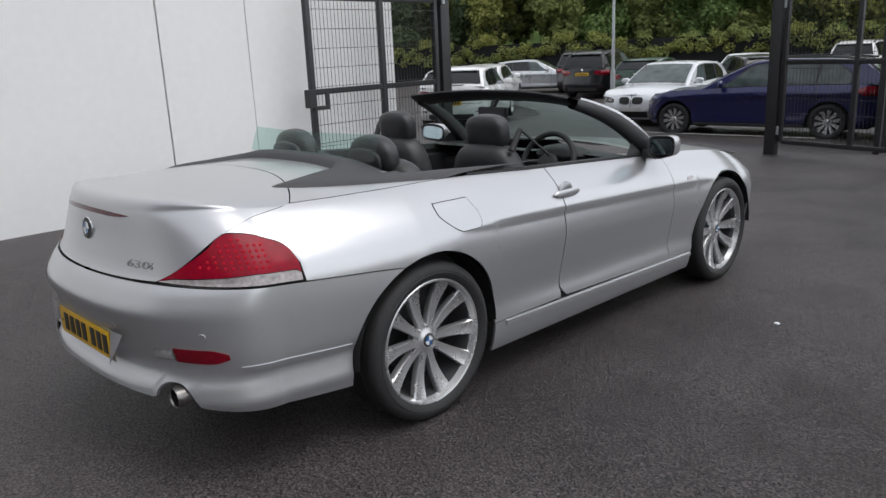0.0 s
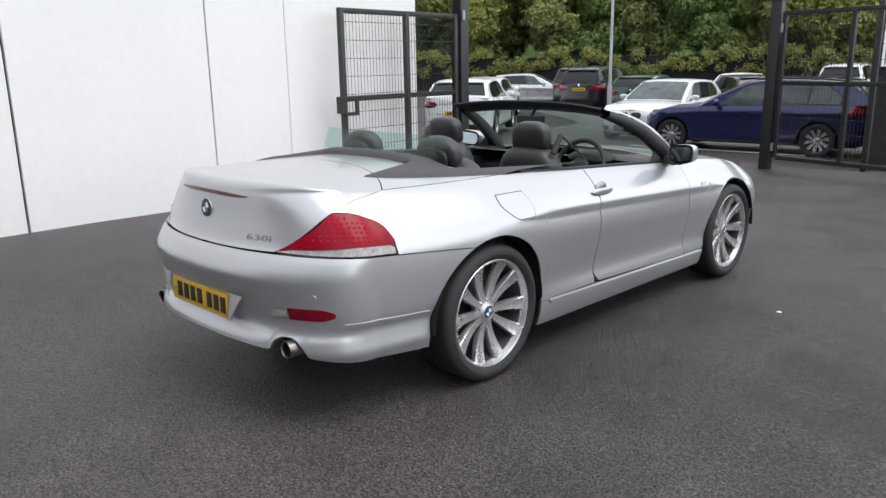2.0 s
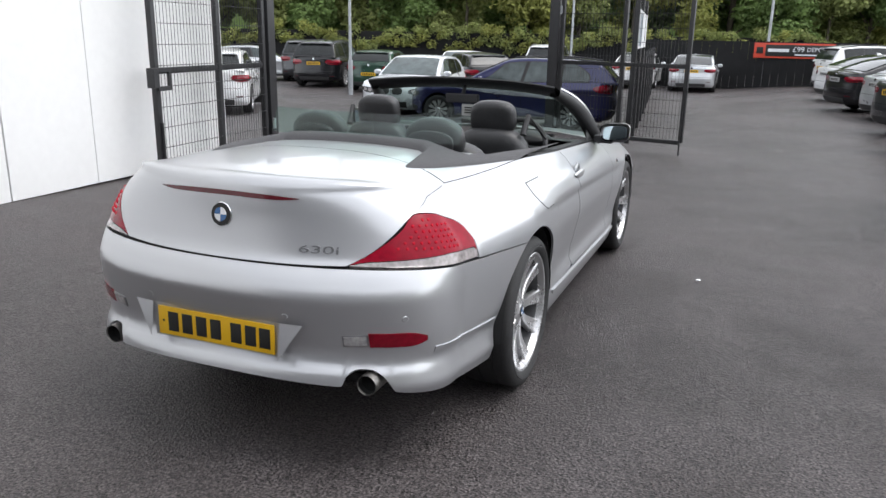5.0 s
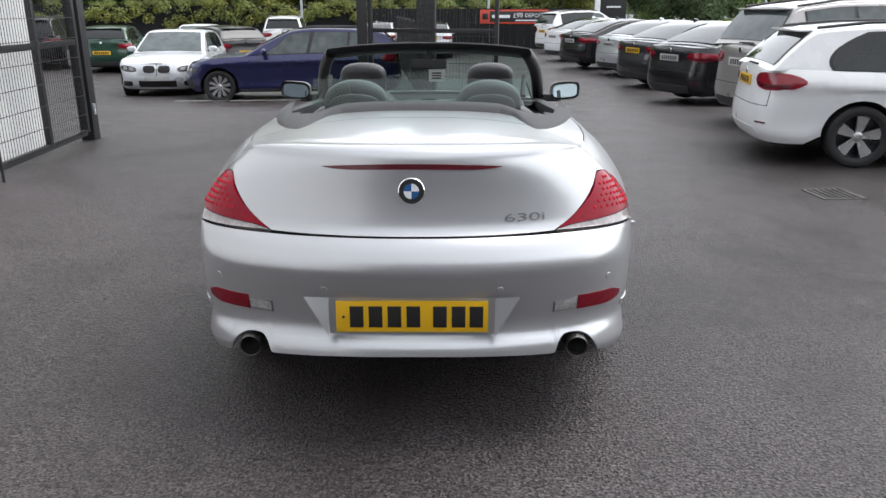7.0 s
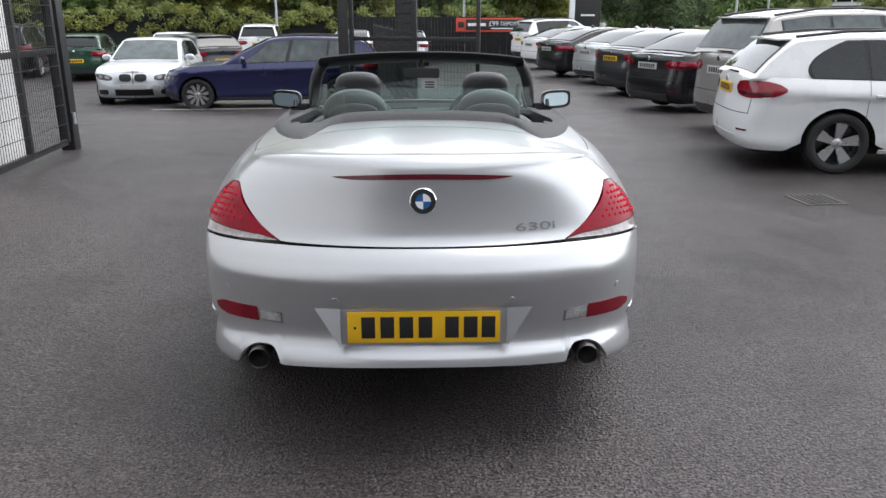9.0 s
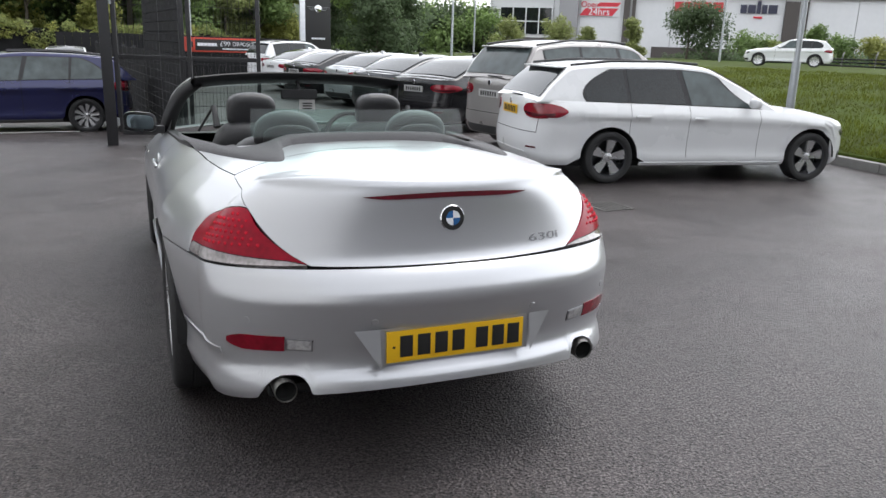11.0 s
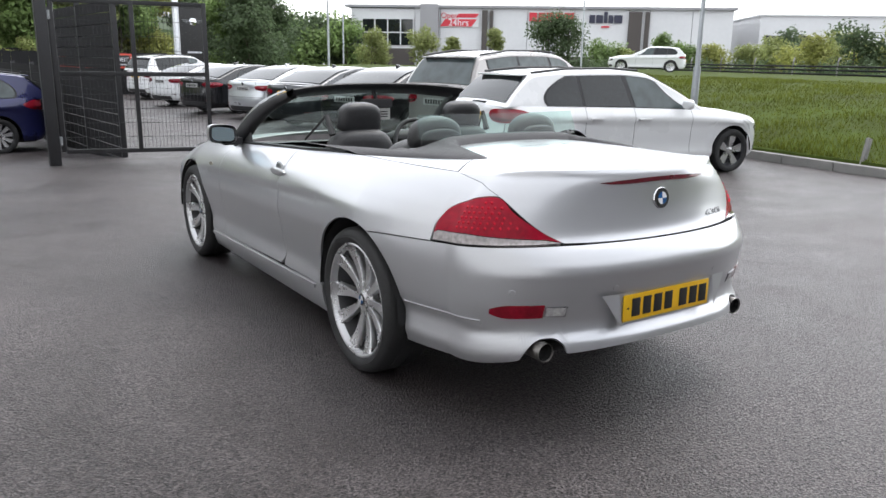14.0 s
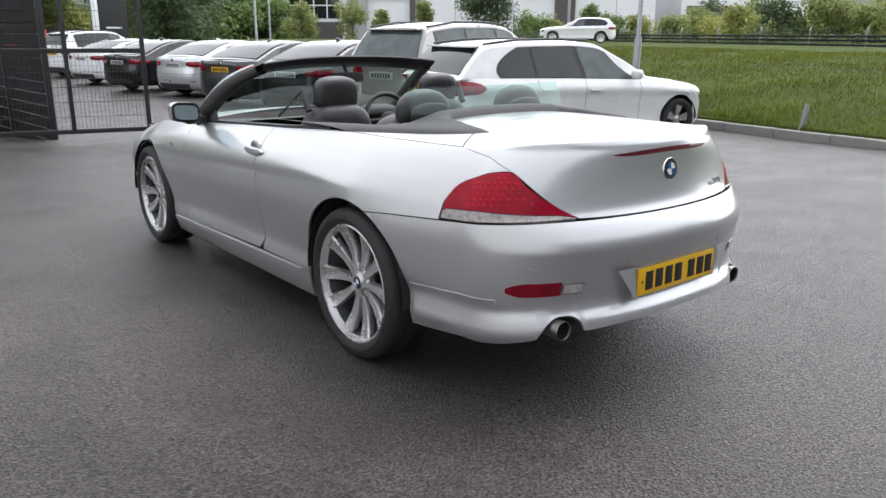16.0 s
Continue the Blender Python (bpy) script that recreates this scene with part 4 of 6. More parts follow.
    part("wheel_boss", bm, DARK_PLASTIC, wheel)
    rv = part("rear_view_mirror", box(-0.115, 0.115, 1.42, 1.45, 1.185, 1.245, 0.012), DARK_PLASTIC, car, "black rear-view mirror")
    part("mirror_stem", tube((0, 1.44, 1.24), (0, 1.49, 1.30), 0.012), DARK_PLASTIC, rv)
    part("mirror_face", box(-0.105, 0.105, 1.4165, 1.4195, 1.191, 1.239), DARK_PLASTIC, rv)
    tag = part("paper_tag", box(0.0, 0.10, 1.43, 1.432, 1.105, 1.182), PAPER, car, "white paper tag hanging from the mirror")
    for zz in (1.126, 1.142, 1.158):
        part("tag_bar", box(0.02, 0.08, 1.4275, 1.4295, zz - 0.004, zz + 0.004), INK, tag)
    tun = part("centre_console", box(-0.13, 0.13, 0.5, 1.7, 0.3, 0.62, 0.04), DARK_PLASTIC, car)
    return car


def torus(R, r, seg=40, tub=12):
    return grid_bm([[Vector(((R + r * math.cos(b)) * math.cos(a), (R + r * math.cos(b)) * math.sin(a), r * math.sin(b))) for b in [2 * math.pi * j / tub for j in range(tub)]] for a in [2 * math.pi * i / seg for i in range(seg + 1)]], closed=True)


def cushion(cx, cy, cz, w, d, h, n=3.2, lean=0.0, crown=0.0, taper=0.0):
    """A padded block: a superellipsoid, leaning back by lean degrees."""
    bm = bmesh.new()
    rows = []
    for i in range(17):
        v = -math.pi / 2 + math.pi * i / 16
        row = []
        for j in range(28):
            u = 2 * math.pi * j / 28
            f = lambda c, e: math.copysign(abs(c) ** e, c)
            e1, e2 = 2 / n, 2 / n
            x, y, z = f(math.cos(v), e1) * f(math.cos(u), e2), f(math.cos(v), e1) * f(math.sin(u), e2), f(math.sin(v), e1)
            x *= 1 - taper * (z + 1) / 2
            q = Vector((x * w / 2, y * d / 2, z * h / 2 - crown * x * x))
            row.append(pose(cx, cy, cz, lean) @ q)
        rows.append(row)
    grid_bm(rows, closed=True, bm=bm)
    bmesh.ops.remove_doubles(bm, verts=bm.verts, dist=1e-4)
    bmesh.ops.recalc_face_normals(bm, faces=bm.faces)
    return bm


def seat(car, x, y):
    st = part("front_seat", cushion(x, y + 0.0, 0.80, 0.50, 0.20, 0.60, 3.4, 12, taper=0.12), LEATHER, car, "black leather front seat")
    part("seat_cushion", cushion(x, y + 0.32, 0.50, 0.50, 0.56, 0.18, 3.4, 4), LEATHER, st)
    part("headrest", cushion(x, y - 0.035, 1.153, 0.27, 0.115, 0.185, 3.6, 8, crown=0.012), LEATHER, st, "padded black headrest")
    part("belt_guide", tube((x + math.copysign(0.19, x), y - 0.06, 1.06), (x + math.copysign(0.20, x), y, 1.17), 0.020, 0.014), DARK_PLASTIC, st)
    part("belt_strap", tube((x + math.copysign(0.20, x), y + 0.0, 1.17), (x + math.copysign(0.27, x), y + 0.16, 1.02), 0.007, 0.007, 6), DARK_PLASTIC, st, "black seat-belt strap")


def rear_seat(car, x, y):
    st = part("rear_seat", cushion(x, y + 0.08, 0.84, 0.54, 0.18, 0.50, 3.4, 10), LEATHER, car, "black leather rear seat")
    part("seat_cushion", cushion(x, y + 0.30, 0.60, 0.50, 0.45, 0.16, 3.4, 4), LEATHER, st)
    part("headrest", cushion(x, y - 0.01, 1.118, 0.31, 0.12, 0.175, 3.0, 6, crown=0.03), LEATHER, st, "padded black headrest")
    part("headrest_pad", cushion(x, y - 0.072, 1.094, 0.24, 0.035, 0.10, 3.6, 6, crown=0.015), LEATHER, st)


build_convertible()


# ---- white building, gates and fences ----
def build_building():
    """White clad hall: separate cladding panels with narrow joints on a dark carcass."""
    b = thing("white_building", "large white building wall of smooth flat cladding panels with thin vertical joints", "building", kind="structure")
    x0 = lambda y: -3.93
    carc = bmesh.new()
    pts = [(x0(-14) - 0.05, -14), (x0(4.2) - 0.05, 4.20), (-14, 4.20), (-14, -14)]
    lo, hi = [carc.verts.new((x, y, -0.02)) for x, y in pts], [carc.verts.new((x, y, 6.2)) for x, y in pts]
    for k in range(4):
        carc.faces.new((lo[k], lo[(k + 1) % 4], hi[(k + 1) % 4], hi[k]))
    carc.faces.new(hi)
    bmesh.ops.recalc_face_normals(carc, faces=carc.faces)
    part("wall", carc, GAP, b, smooth=False)
    seams = [-14, -12.2, -10.3, -8.4, -6.5, -4.5, -2.55, -0.62, 1.28, 2.23, 4.24]
    for a, c in zip(seams, seams[1:]):
        bm = bmesh.new()
        g = 0.011 if abs(a + 0.62) < 0.01 or abs(c + 0.62) < 0.01 else 0.0035
        add_box(bm, -0.05, 0.0, 0, (c - a) - 2 * g, 0.16, 6.25, 0.006)
        bmesh.ops.transform(bm, matrix=pose(x0(a + g), a + g, 0), verts=bm.verts)
        part("panel", bm, CLADDING, b, smooth=False)
    bm = bmesh.new()
    add_box(bm, -0.06, 0.0, 0, 9.0, 0.16, 6.25, 0.006)
    bmesh.ops.transform(bm, matrix=pose(x0(4.2) - 0.06, 4.185, 0, 0, 0, 90), verts=bm.verts)
    part("panel", bm, CLADDING, b, smooth=False)
    part("plinth", box(-4.02, -3.965, -14, 4.15, -0.03, 0.16), GAP, b, smooth=False)


def mesh_gate(name, label, a, b, z0, z1, rail, mids, post_a=True, latch=None, group="yard gates"):
    """A framed gate leaf of welded wire from a to b on the ground."""
    a, b = Vector((*a, 0)), Vector((*b, 0))
    L = (b - a).length
    ang = math.degrees(math.atan2(b.y - a.y, b.x - a.x))
    g = thing(name, label, "gate", group, at=pose(a.x, a.y, 0, 0, 0, ang))
    t = 0.03
    for x in (0, *mids, L):
        part("upright", box(x - t, x + t, -t, t, z0, z1, 0.005), DARK_STEEL, g)
    for z in (z0, rail, z1 - 0.03):
        part("rail", box(t, L - t, -0.022, 0.022, z - 0.03, z + 0.03, 0.004), DARK_STEEL, g)
    wires = bmesh.new()
    n = int(L / 0.0508)
    for k in range(1, n):
        x = L * k / n
        add_box(wires, x - 0.002, x + 0.002, -0.032, -0.028, z0, z1 - 0.03)
    tagged(part("upright_wire", wires, DARK_STEEL, g, smooth=False), kind="stuff")
    cross = bmesh.new()
    k = z0 + 0.2
    while k < z1 - 0.05:
        add_box(cross, 0, L, -0.036, -0.028, k - 0.0028, k + 0.0028)
        k += 0.2
    tagged(part("cross_wire", cross, DARK_STEEL, g, smooth=False), kind="stuff")
    gx = b if latch is None else a
    zf = slope(gx.y, gx.x)
    xb = L if latch is None else 0.0
    part("drop_bolt", tube((xb, -0.045, zf - 0.02), (xb, -0.045, z0 + 0.45), 0.012), DARK_STEEL, g, "steel drop bolt")
    if latch:
        bm = bmesh.new()
        x, z = latch
        add_box(bm, x - 0.05, x + 0.19, -0.05, -0.02, z + 0.07, z + 0.11)
        add_box(bm, x + 0.15, x + 0.19, -0.05, -0.02, z - 0.11, z + 0.07)
        add_box(bm, x - 0.02, x + 0.15, -0.05, -0.02, z - 0.11, z - 0.07)
        add_box(bm, x - 0.09, x - 0.02, -0.06, 0.03, z - 0.08, z + 0.11, 0.005)
        part("latch_box", bm, DARK_STEEL, g, "black latch guard", smooth=False)
    return g


def build_gates():
    left = mesh_gate("yard_gate", "tall black welded-mesh steel gate folded open against the white wall", (-3.62, 2.76), (-3.75, 4.78), 0.25, 2.20, 1.20, (1.08,), latch=(0.0, 1.12))
    right = mesh_gate("yard_gate", "tall black welded-mesh steel gate standing ajar on its post", (-0.96, 8.74), (0.97, 8.28), 0.14, 2.22, 1.22, (1.01,))
    for x, y in ((-3.78, 4.93), (-1.09, 8.77)):
        p = thing("gate_post", "square black steel gate post set in the asphalt", "post", "gate posts", at=pose(x, y, slope(y, x) - 0.01))
        part("shaft", box(-0.075, 0.075, -0.075, 0.075, 0, 2.42, 0.008), DARK_STEEL, p)
        part("cap", box(-0.082, 0.082, -0.082, 0.082, 2.42, 2.44, 0.006), DARK_STEEL, p)
        for z in (0.35, 2.05):
            part("hinge", tube((0.095, -0.05, z - 0.06), (0.095, -0.05, z + 0.06), 0.022), GALV, p)
    # close-mesh fence running back from the gateway
    f = thing("close_mesh_fence", "dark close-mesh security fence seen at a slant", "fence")
    a, b = Vector((0.02, 9.7, 0)), Vector((-1.42, 26.0, 0))
    d = (b - a).normalized()
    for k in range(9):
        q = a + (b - a) * k / 8
        part("post", box(q.x - 0.04, q.x + 0.04, q.y - 0.04, q.y + 0.04, -0.45, 2.35 if k < 3 else 1.30, 0.005), DARK_STEEL, f)
    w = bmesh.new()
    L = (b - a).length
    m = pose(a.x, a.y, 0, 0, 0, math.degrees(math.atan2(d.y, d.x)))
    for k in range(int(L / 0.05)):
        x = 0.05 * k
        add_box(w, x, x + 0.006, 0, 0.006, -0.4, 2.3 if x < 0.25 * L else 1.25)
    for k in range(30):
        add_box(w, 0, L if k < 16 else 0.25 * L, 0.006, 0.011, 0.05 + k * 0.076, 0.056 + k * 0.076)
    bmesh.ops.transform(w, matrix=m, verts=w.verts)
    tagged(part("mesh", w, DARK_STEEL, f, smooth=False), kind="stuff")
    for k in range(15):
        z = -0.284 + 0.172 * k
        slat = bmesh.new()
        add_box(slat, 0, L if z < 1.1 else 0.25 * L, 0.02, 0.035, z, z + 0.158, m=m)
        part("slat", slat, DARK_FENCE, f, smooth=False)
    ban = thing("fence_banner", "long white printed banner tied along the dark fence", "banner")
    sheet = bmesh.new()
    add_box(sheet, 0.15, 3.9, -0.05, -0.035, 1.43, 2.05, m=m)
    part("sheet", sheet, material("banner_vinyl", (0.66, 0.67, 0.68), 0.5, vary=0.12, scale=2.0), ban, smooth=False)
    pic = bmesh.new()
    add_box(pic, 0.35, 1.25, -0.056, -0.051, 1.47, 2.0, m=m)
    part("printed_patch", pic, material("banner_print", (0.22, 0.27, 0.31), 0.5, vary=0.7, scale=5.0), ban, "grey-blue printed patch", smooth=False)


def build_ground_things():
    # kerb stones
    kerb = thing("kerb", "pale concrete kerb stones along the edge of the yard", "kerb", kind="structure")
    x0, y0 = 8.74, 2.2
    proto = None
    for k in range(-9, 22):
        y = y0 + 0.914 * k
        x = x0 + 0.10 * (y - y0)
        if proto is None:
            bm = bmesh.new()
            add_box(bm, 0, 0.14, 0.004, 0.910, -0.3, 0.085, 0.015)
            proto = part("kerb_stone", bm, CONCRETE, kerb, smooth=False)
            ob = proto
        else:
            ob = new("kerb_stone", proto.data)
            ob.parent = kerb
        ob.matrix_basis = pose(x, y, 0.003 * ((k * 7) % 3), 0, 0, -5.7)
    # bank
    rows = []
    rnd = random.Random(4)
    for i in range(70):
        y = -14 + i * 1.0
        row = []
        for j, d in enumerate((0.10, 0.14, 0.25, 0.6, 1.2, 2.2, 3.4, 5, 7, 9.5, 12, 15, 19, 30, 60)):
            x = x0 + 0.10 * (y - y0) + d
            z = 0.09 + 0.95 * (1 - math.exp(-d / 3.4)) + (0.05 * noise.noise(Vector((x * 0.5, y * 0.5, 0))) if d > 0.3 else 0)
            if j == 0:
                z = -0.05
            row.append(Vector((x, y, z)))
        rows.append(row)
    bank = tagged(mesh_object("grass_bank", grid_bm(rows), TURF, smooth=True), "green grassy bank rising beyond the kerb", "ground", kind="structure")
    # blades
    verts, faces = [], []
    for k in range(85000):
        y = rnd.uniform(-4, 22)
        d = 0.15 + 12.5 * rnd.random() ** 1.5
        x = x0 + 0.10 * (y - y0) + d
        z = 0.08 + 0.95 * (1 - math.exp(-d / 3.4)) + 0.05 * noise.noise(Vector((x * 0.5, y * 0.5, 0)))
        h = rnd.uniform(0.035, 0.095) * (1.4 if noise.noise(Vector((x * 0.8, y * 0.8, 3))) > 0.1 else 0.8)
        a = rnd.uniform(0, math.pi)
        w = rnd.uniform(0.006, 0.013)
        lx, ly = rnd.uniform(-0.035, 0.035), rnd.uniform(-0.035, 0.035)
        n0 = len(verts)
        verts += [(x - w * math.cos(a), y - w * math.sin(a), z), (x + w * math.cos(a), y + w * math.sin(a), z), (x + lx, y + ly, z + h)]
        faces.append((n0, n0 + 1, n0 + 2))
    me = bpy.data.meshes.new("grass")
    me.from_pydata(verts, [], faces)
    me.materials.append(GRASS)
    tagged(new("grass", me), "uncut green grass blades on the bank", "grass", kind="stuff")
    # marker stake in the grass
    st = thing("marker_stake", "short leaning grey concrete marker stake in the grass", "stake", at=pose(8.98, 2.75, 0.12, 0, 14, 0))
    part("shaft", box(-0.045, 0.045, -0.03, 0.03, -0.05, 0.36, 0.01), CONCRETE, st)
    # drain
    d = thing("drain_grate", "square cast-iron drain grate set in the asphalt", "drain", at=pose(3.62, 3.05, slope(3.05) + 0.005, 0, 0, 4))
    fr = bmesh.new()
    for a, b, c, e in ((-0.19, 0.19, -0.19, -0.16), (-0.19, 0.19, 0.16, 0.19), (-0.19, -0.16, -0.16, 0.16), (0.16, 0.19, -0.16, 0.16)):
        add_box(fr, a, b, c, e, -0.02, 0.006)
    GRATE = material("worn_grate_iron", (0.13, 0.125, 0.12), 0.5, 0.2, vary=0.3, scale=20)
    PIT_SHADE = material("drain_pit_shade", (0.004, 0.004, 0.004), 1.0, spec=0.0)
    part("frame", fr, GRATE, d, smooth=False)
    for k in range(6):
        x = -0.145 + 0.058 * k
        part("bar", box(x - 0.008, x + 0.008, -0.18, 0.18, -0.02, 0.016, 0.003), GRATE, d)
    # no real hole: a thin black sheet paints its darkness below the bars
    part("pit", box(-0.165, 0.165, -0.165, 0.165, -0.006, -0.003), PIT_SHADE, d)
    # parking line
    for (xa, ya, xb, yb) in ((-5.2, 11.95, -1.65, 12.22),):
        ln = bmesh.new()
        L = math.hypot(xb - xa, yb - ya)
        add_box(ln, 0, L, -0.05, 0.05, 0.0, 0.004, m=pose(xa, ya, slope(12.1, -3.4) + 0.012, 0, 0, math.degrees(math.atan2(yb - ya, xb - xa))))
        tagged(mesh_object("parking_line", ln, LINE), "worn white painted parking line", "road marking", kind="structure")
    # scraps on the asphalt
    for x, y in ((1.59, 2.11), (-0.62, -1.95), (-4.2, 1.2), (-1.4, -1.7)):
        bm = bmesh.new()
        bmesh.ops.create_icosphere(bm, subdivisions=2, radius=0.014, matrix=Matrix.Translation((x, y, slope(y, x) + 0.006)) @ Matrix.Diagonal((1.3, 0.9, 0.5, 1)))
        for v in bm.verts:
            v.co += Vector((noise.noise(v.co * 90), noise.noise(v.co * 80 + Vector((4, 0, 0))), 0)) * 0.004
        tagged(mesh_object("litter_scrap", bm, WHITE_ENAMEL), "tiny pale scrap of litter on the asphalt", "litter", "scraps on the asphalt")


def build_post(x, y, h, label, group="lamp posts", arm=True, r=0.07, z=None):
    z = slope(y) if z is None else z
    p = thing("lamp_post", label, "lamp post", group, at=pose(x, y, z))
    part("base", tube((0, 0, -0.1), (0, 0, 1.1), r * 1.55, r * 1.5, 14), GALV, p)
    part("shaft", tube((0, 0, 1.1), (0, 0, h), r, r * 0.6, 14), GALV, p)
    if arm:
        part("lantern", box(-0.12, 0.5, -0.1, 0.1, h - 0.05, h + 0.05, 0.03), GALV, p)


def build_unseen_wall():
    """A plain wall, added unseen behind the walk: closes the yard and darkens reflections."""
    b = thing("unseen_dark_wall", "plain dark wall added out of view to darken reflections in the car", "building", kind="structure")
    grey_skin = material("unseen_wall_grey", (0.13, 0.13, 0.137), 0.6, vary=0.1, scale=0.6)
    for k in range(20):
        part("panel", box(-16.0 + 2.6 * k, -16.0 + 2.6 * k + 2.59, -14.6, -14.2, -0.05, 9.5), grey_skin, b, smooth=False)


build_building()
build_unseen_wall()
build_gates()
build_ground_things()


# ---- parked cars ----
def paint(name, color, metal=0.5):
    return material(name, color, 0.28, metal, vary=0.04, scale=1.5, fine=700, coat=0.8, rvary=0.03)


WHITE_PAINT = paint("white_paint", (0.74, 0.75, 0.76), 0.0)
BLUE_PAINT = paint("deep_blue_paint", (0.012, 0.015, 0.082), 0.3)
BLACK_PAINT = material("black_paint", (0.008, 0.008, 0.010), 0.25, 0.1, vary=0.1, scale=1.5, coat=0.4, rvary=0.03)
GREY_PAINT = paint("dark_grey_paint", (0.038, 0.040, 0.046), 0.5)
BEIGE_PAINT = paint("grey_beige_paint", (0.34, 0.325, 0.315), 0.5)
SILVER_PAINT = paint("pale_silver_paint", (0.58, 0.60, 0.62), 0.6)
SILVER_WHITE = paint("silver_white_paint", (0.68, 0.70, 0.73), 0.35)
GREEN_PAINT = paint("dark_green_paint", (0.006, 0.040, 0.022), 0.2)
RED_PAINT = paint("dark_red_paint", (0.16, 0.012, 0.014), 0.3)
DARK_GLASS = material("dark_car_glass", (0.014, 0.017, 0.018), 0.04, vary=0.6, scale=2.5, spec=0.5, rvary=0.01)
PALE_GLASS = material("pale_car_glass", (0.075, 0.095, 0.097), 0.04, vary=0.55, scale=2.2, fine=5.0, spec=0.5, rvary=0.01)
LOW_PLASTIC = material("grey_bumper_plastic", (0.05, 0.05, 0.052), 0.6)
LAMP_RED = material("car_lamp_red", (0.24, 0.004, 0.016), 0.16, vary=0.35, scale=16, coat=0.3, rvary=0.02)
HEADLAMP = material("headlamp_lens", (0.085, 0.088, 0.092), 0.12, 0.3, vary=0.6, scale=24, coat=0.25, rvary=0.02)
PLATE_WHITE = material("white_plate", (0.50, 0.50, 0.49), 0.4)

CAR_PROFILE = pchip([0.0, 0.06, 0.14, 0.20, 0.30, 0.50, 0.66, 0.735, 0.765, 0.80, 0.92, 1.0], [0.925, 0.955, 0.970, 0.958, 0.954, 0.964, 0.972, 0.976, 1.0, 0.998, 0.962, 0.925])
WHEEL_MESH = {}


def plain_wheel(parent, centre, side, R, spokes, dark=False):
    """Tyre, rim and broad spokes; the meshes are shared between alike wheels."""
    key = (R, spokes, dark)
    w = new("wheel")
    w.parent = parent
    w.matrix_basis = Matrix.Translation(centre) @ (Matrix.Identity(4) if side > 0 else pose(0, 0, 0, 0, 0, 180))
    if key in WHEEL_MESH:
        for nm, me, m in WHEEL_MESH[key]:
            o = new(nm, me)
            o.parent = w
            o.matrix_basis = m
        return w
    rim = R * 0.72
    made = []
    made.append(part("tyre", lathe([(rim, -0.10), (R - 0.02, -0.11), (R, -0.085), (R, 0.075), (R - 0.012, 0.10), (R - 0.04, 0.108), (rim + 0.01, 0.10), (rim, 0.09)], 40), RUBBER, w))
    made.append(part("rim", lathe([(rim + 0.004, 0.085), (rim + 0.004, 0.096), (rim - 0.008, 0.093), (rim - 0.016, 0.06), (rim - 0.02, -0.04), (0.0, -0.045)], 40), GREY_PAINT if dark else ALLOY, w))
    rows = []
    for t in steps(4):
        r = 0.03 + (rim - 0.035) * t
        hw = (0.026 + 0.036 * t) * (5 / spokes) ** 0.8
        f = 0.060 + 0.022 * t
        rows.append([Vector((f + dx, r, u * hw)) for u, dx in ((-1, -0.03), (-1, 0), (0, -0.004), (1, 0), (1, -0.03))])
    bm = grid_bm(rows)
    bmesh.ops.recalc_face_normals(bm, faces=bm.faces)
    proto = part("spoke", bm, GREY_PAINT if dark == 2 else ALLOY, w, sharp=30)
    made.append(proto)
    for k in range(spokes):
        ob = proto if k == 0 else new("spoke", proto.data)
        if k:
            ob.parent = w
            made.append(ob)
        ob.matrix_basis = pose(0, 0, 0, 360 * k / spokes + 11)
    made.append(part("hub_cap", lathe([(0.0, 0.072), (0.030, 0.072), (0.05, 0.06), (0.055, 0.03)], 20), ALLOY, w))
    WHEEL_MESH[key] = [(o.name.split(".")[0], o.data, o.matrix_basis.copy()) for o in made]
    return w


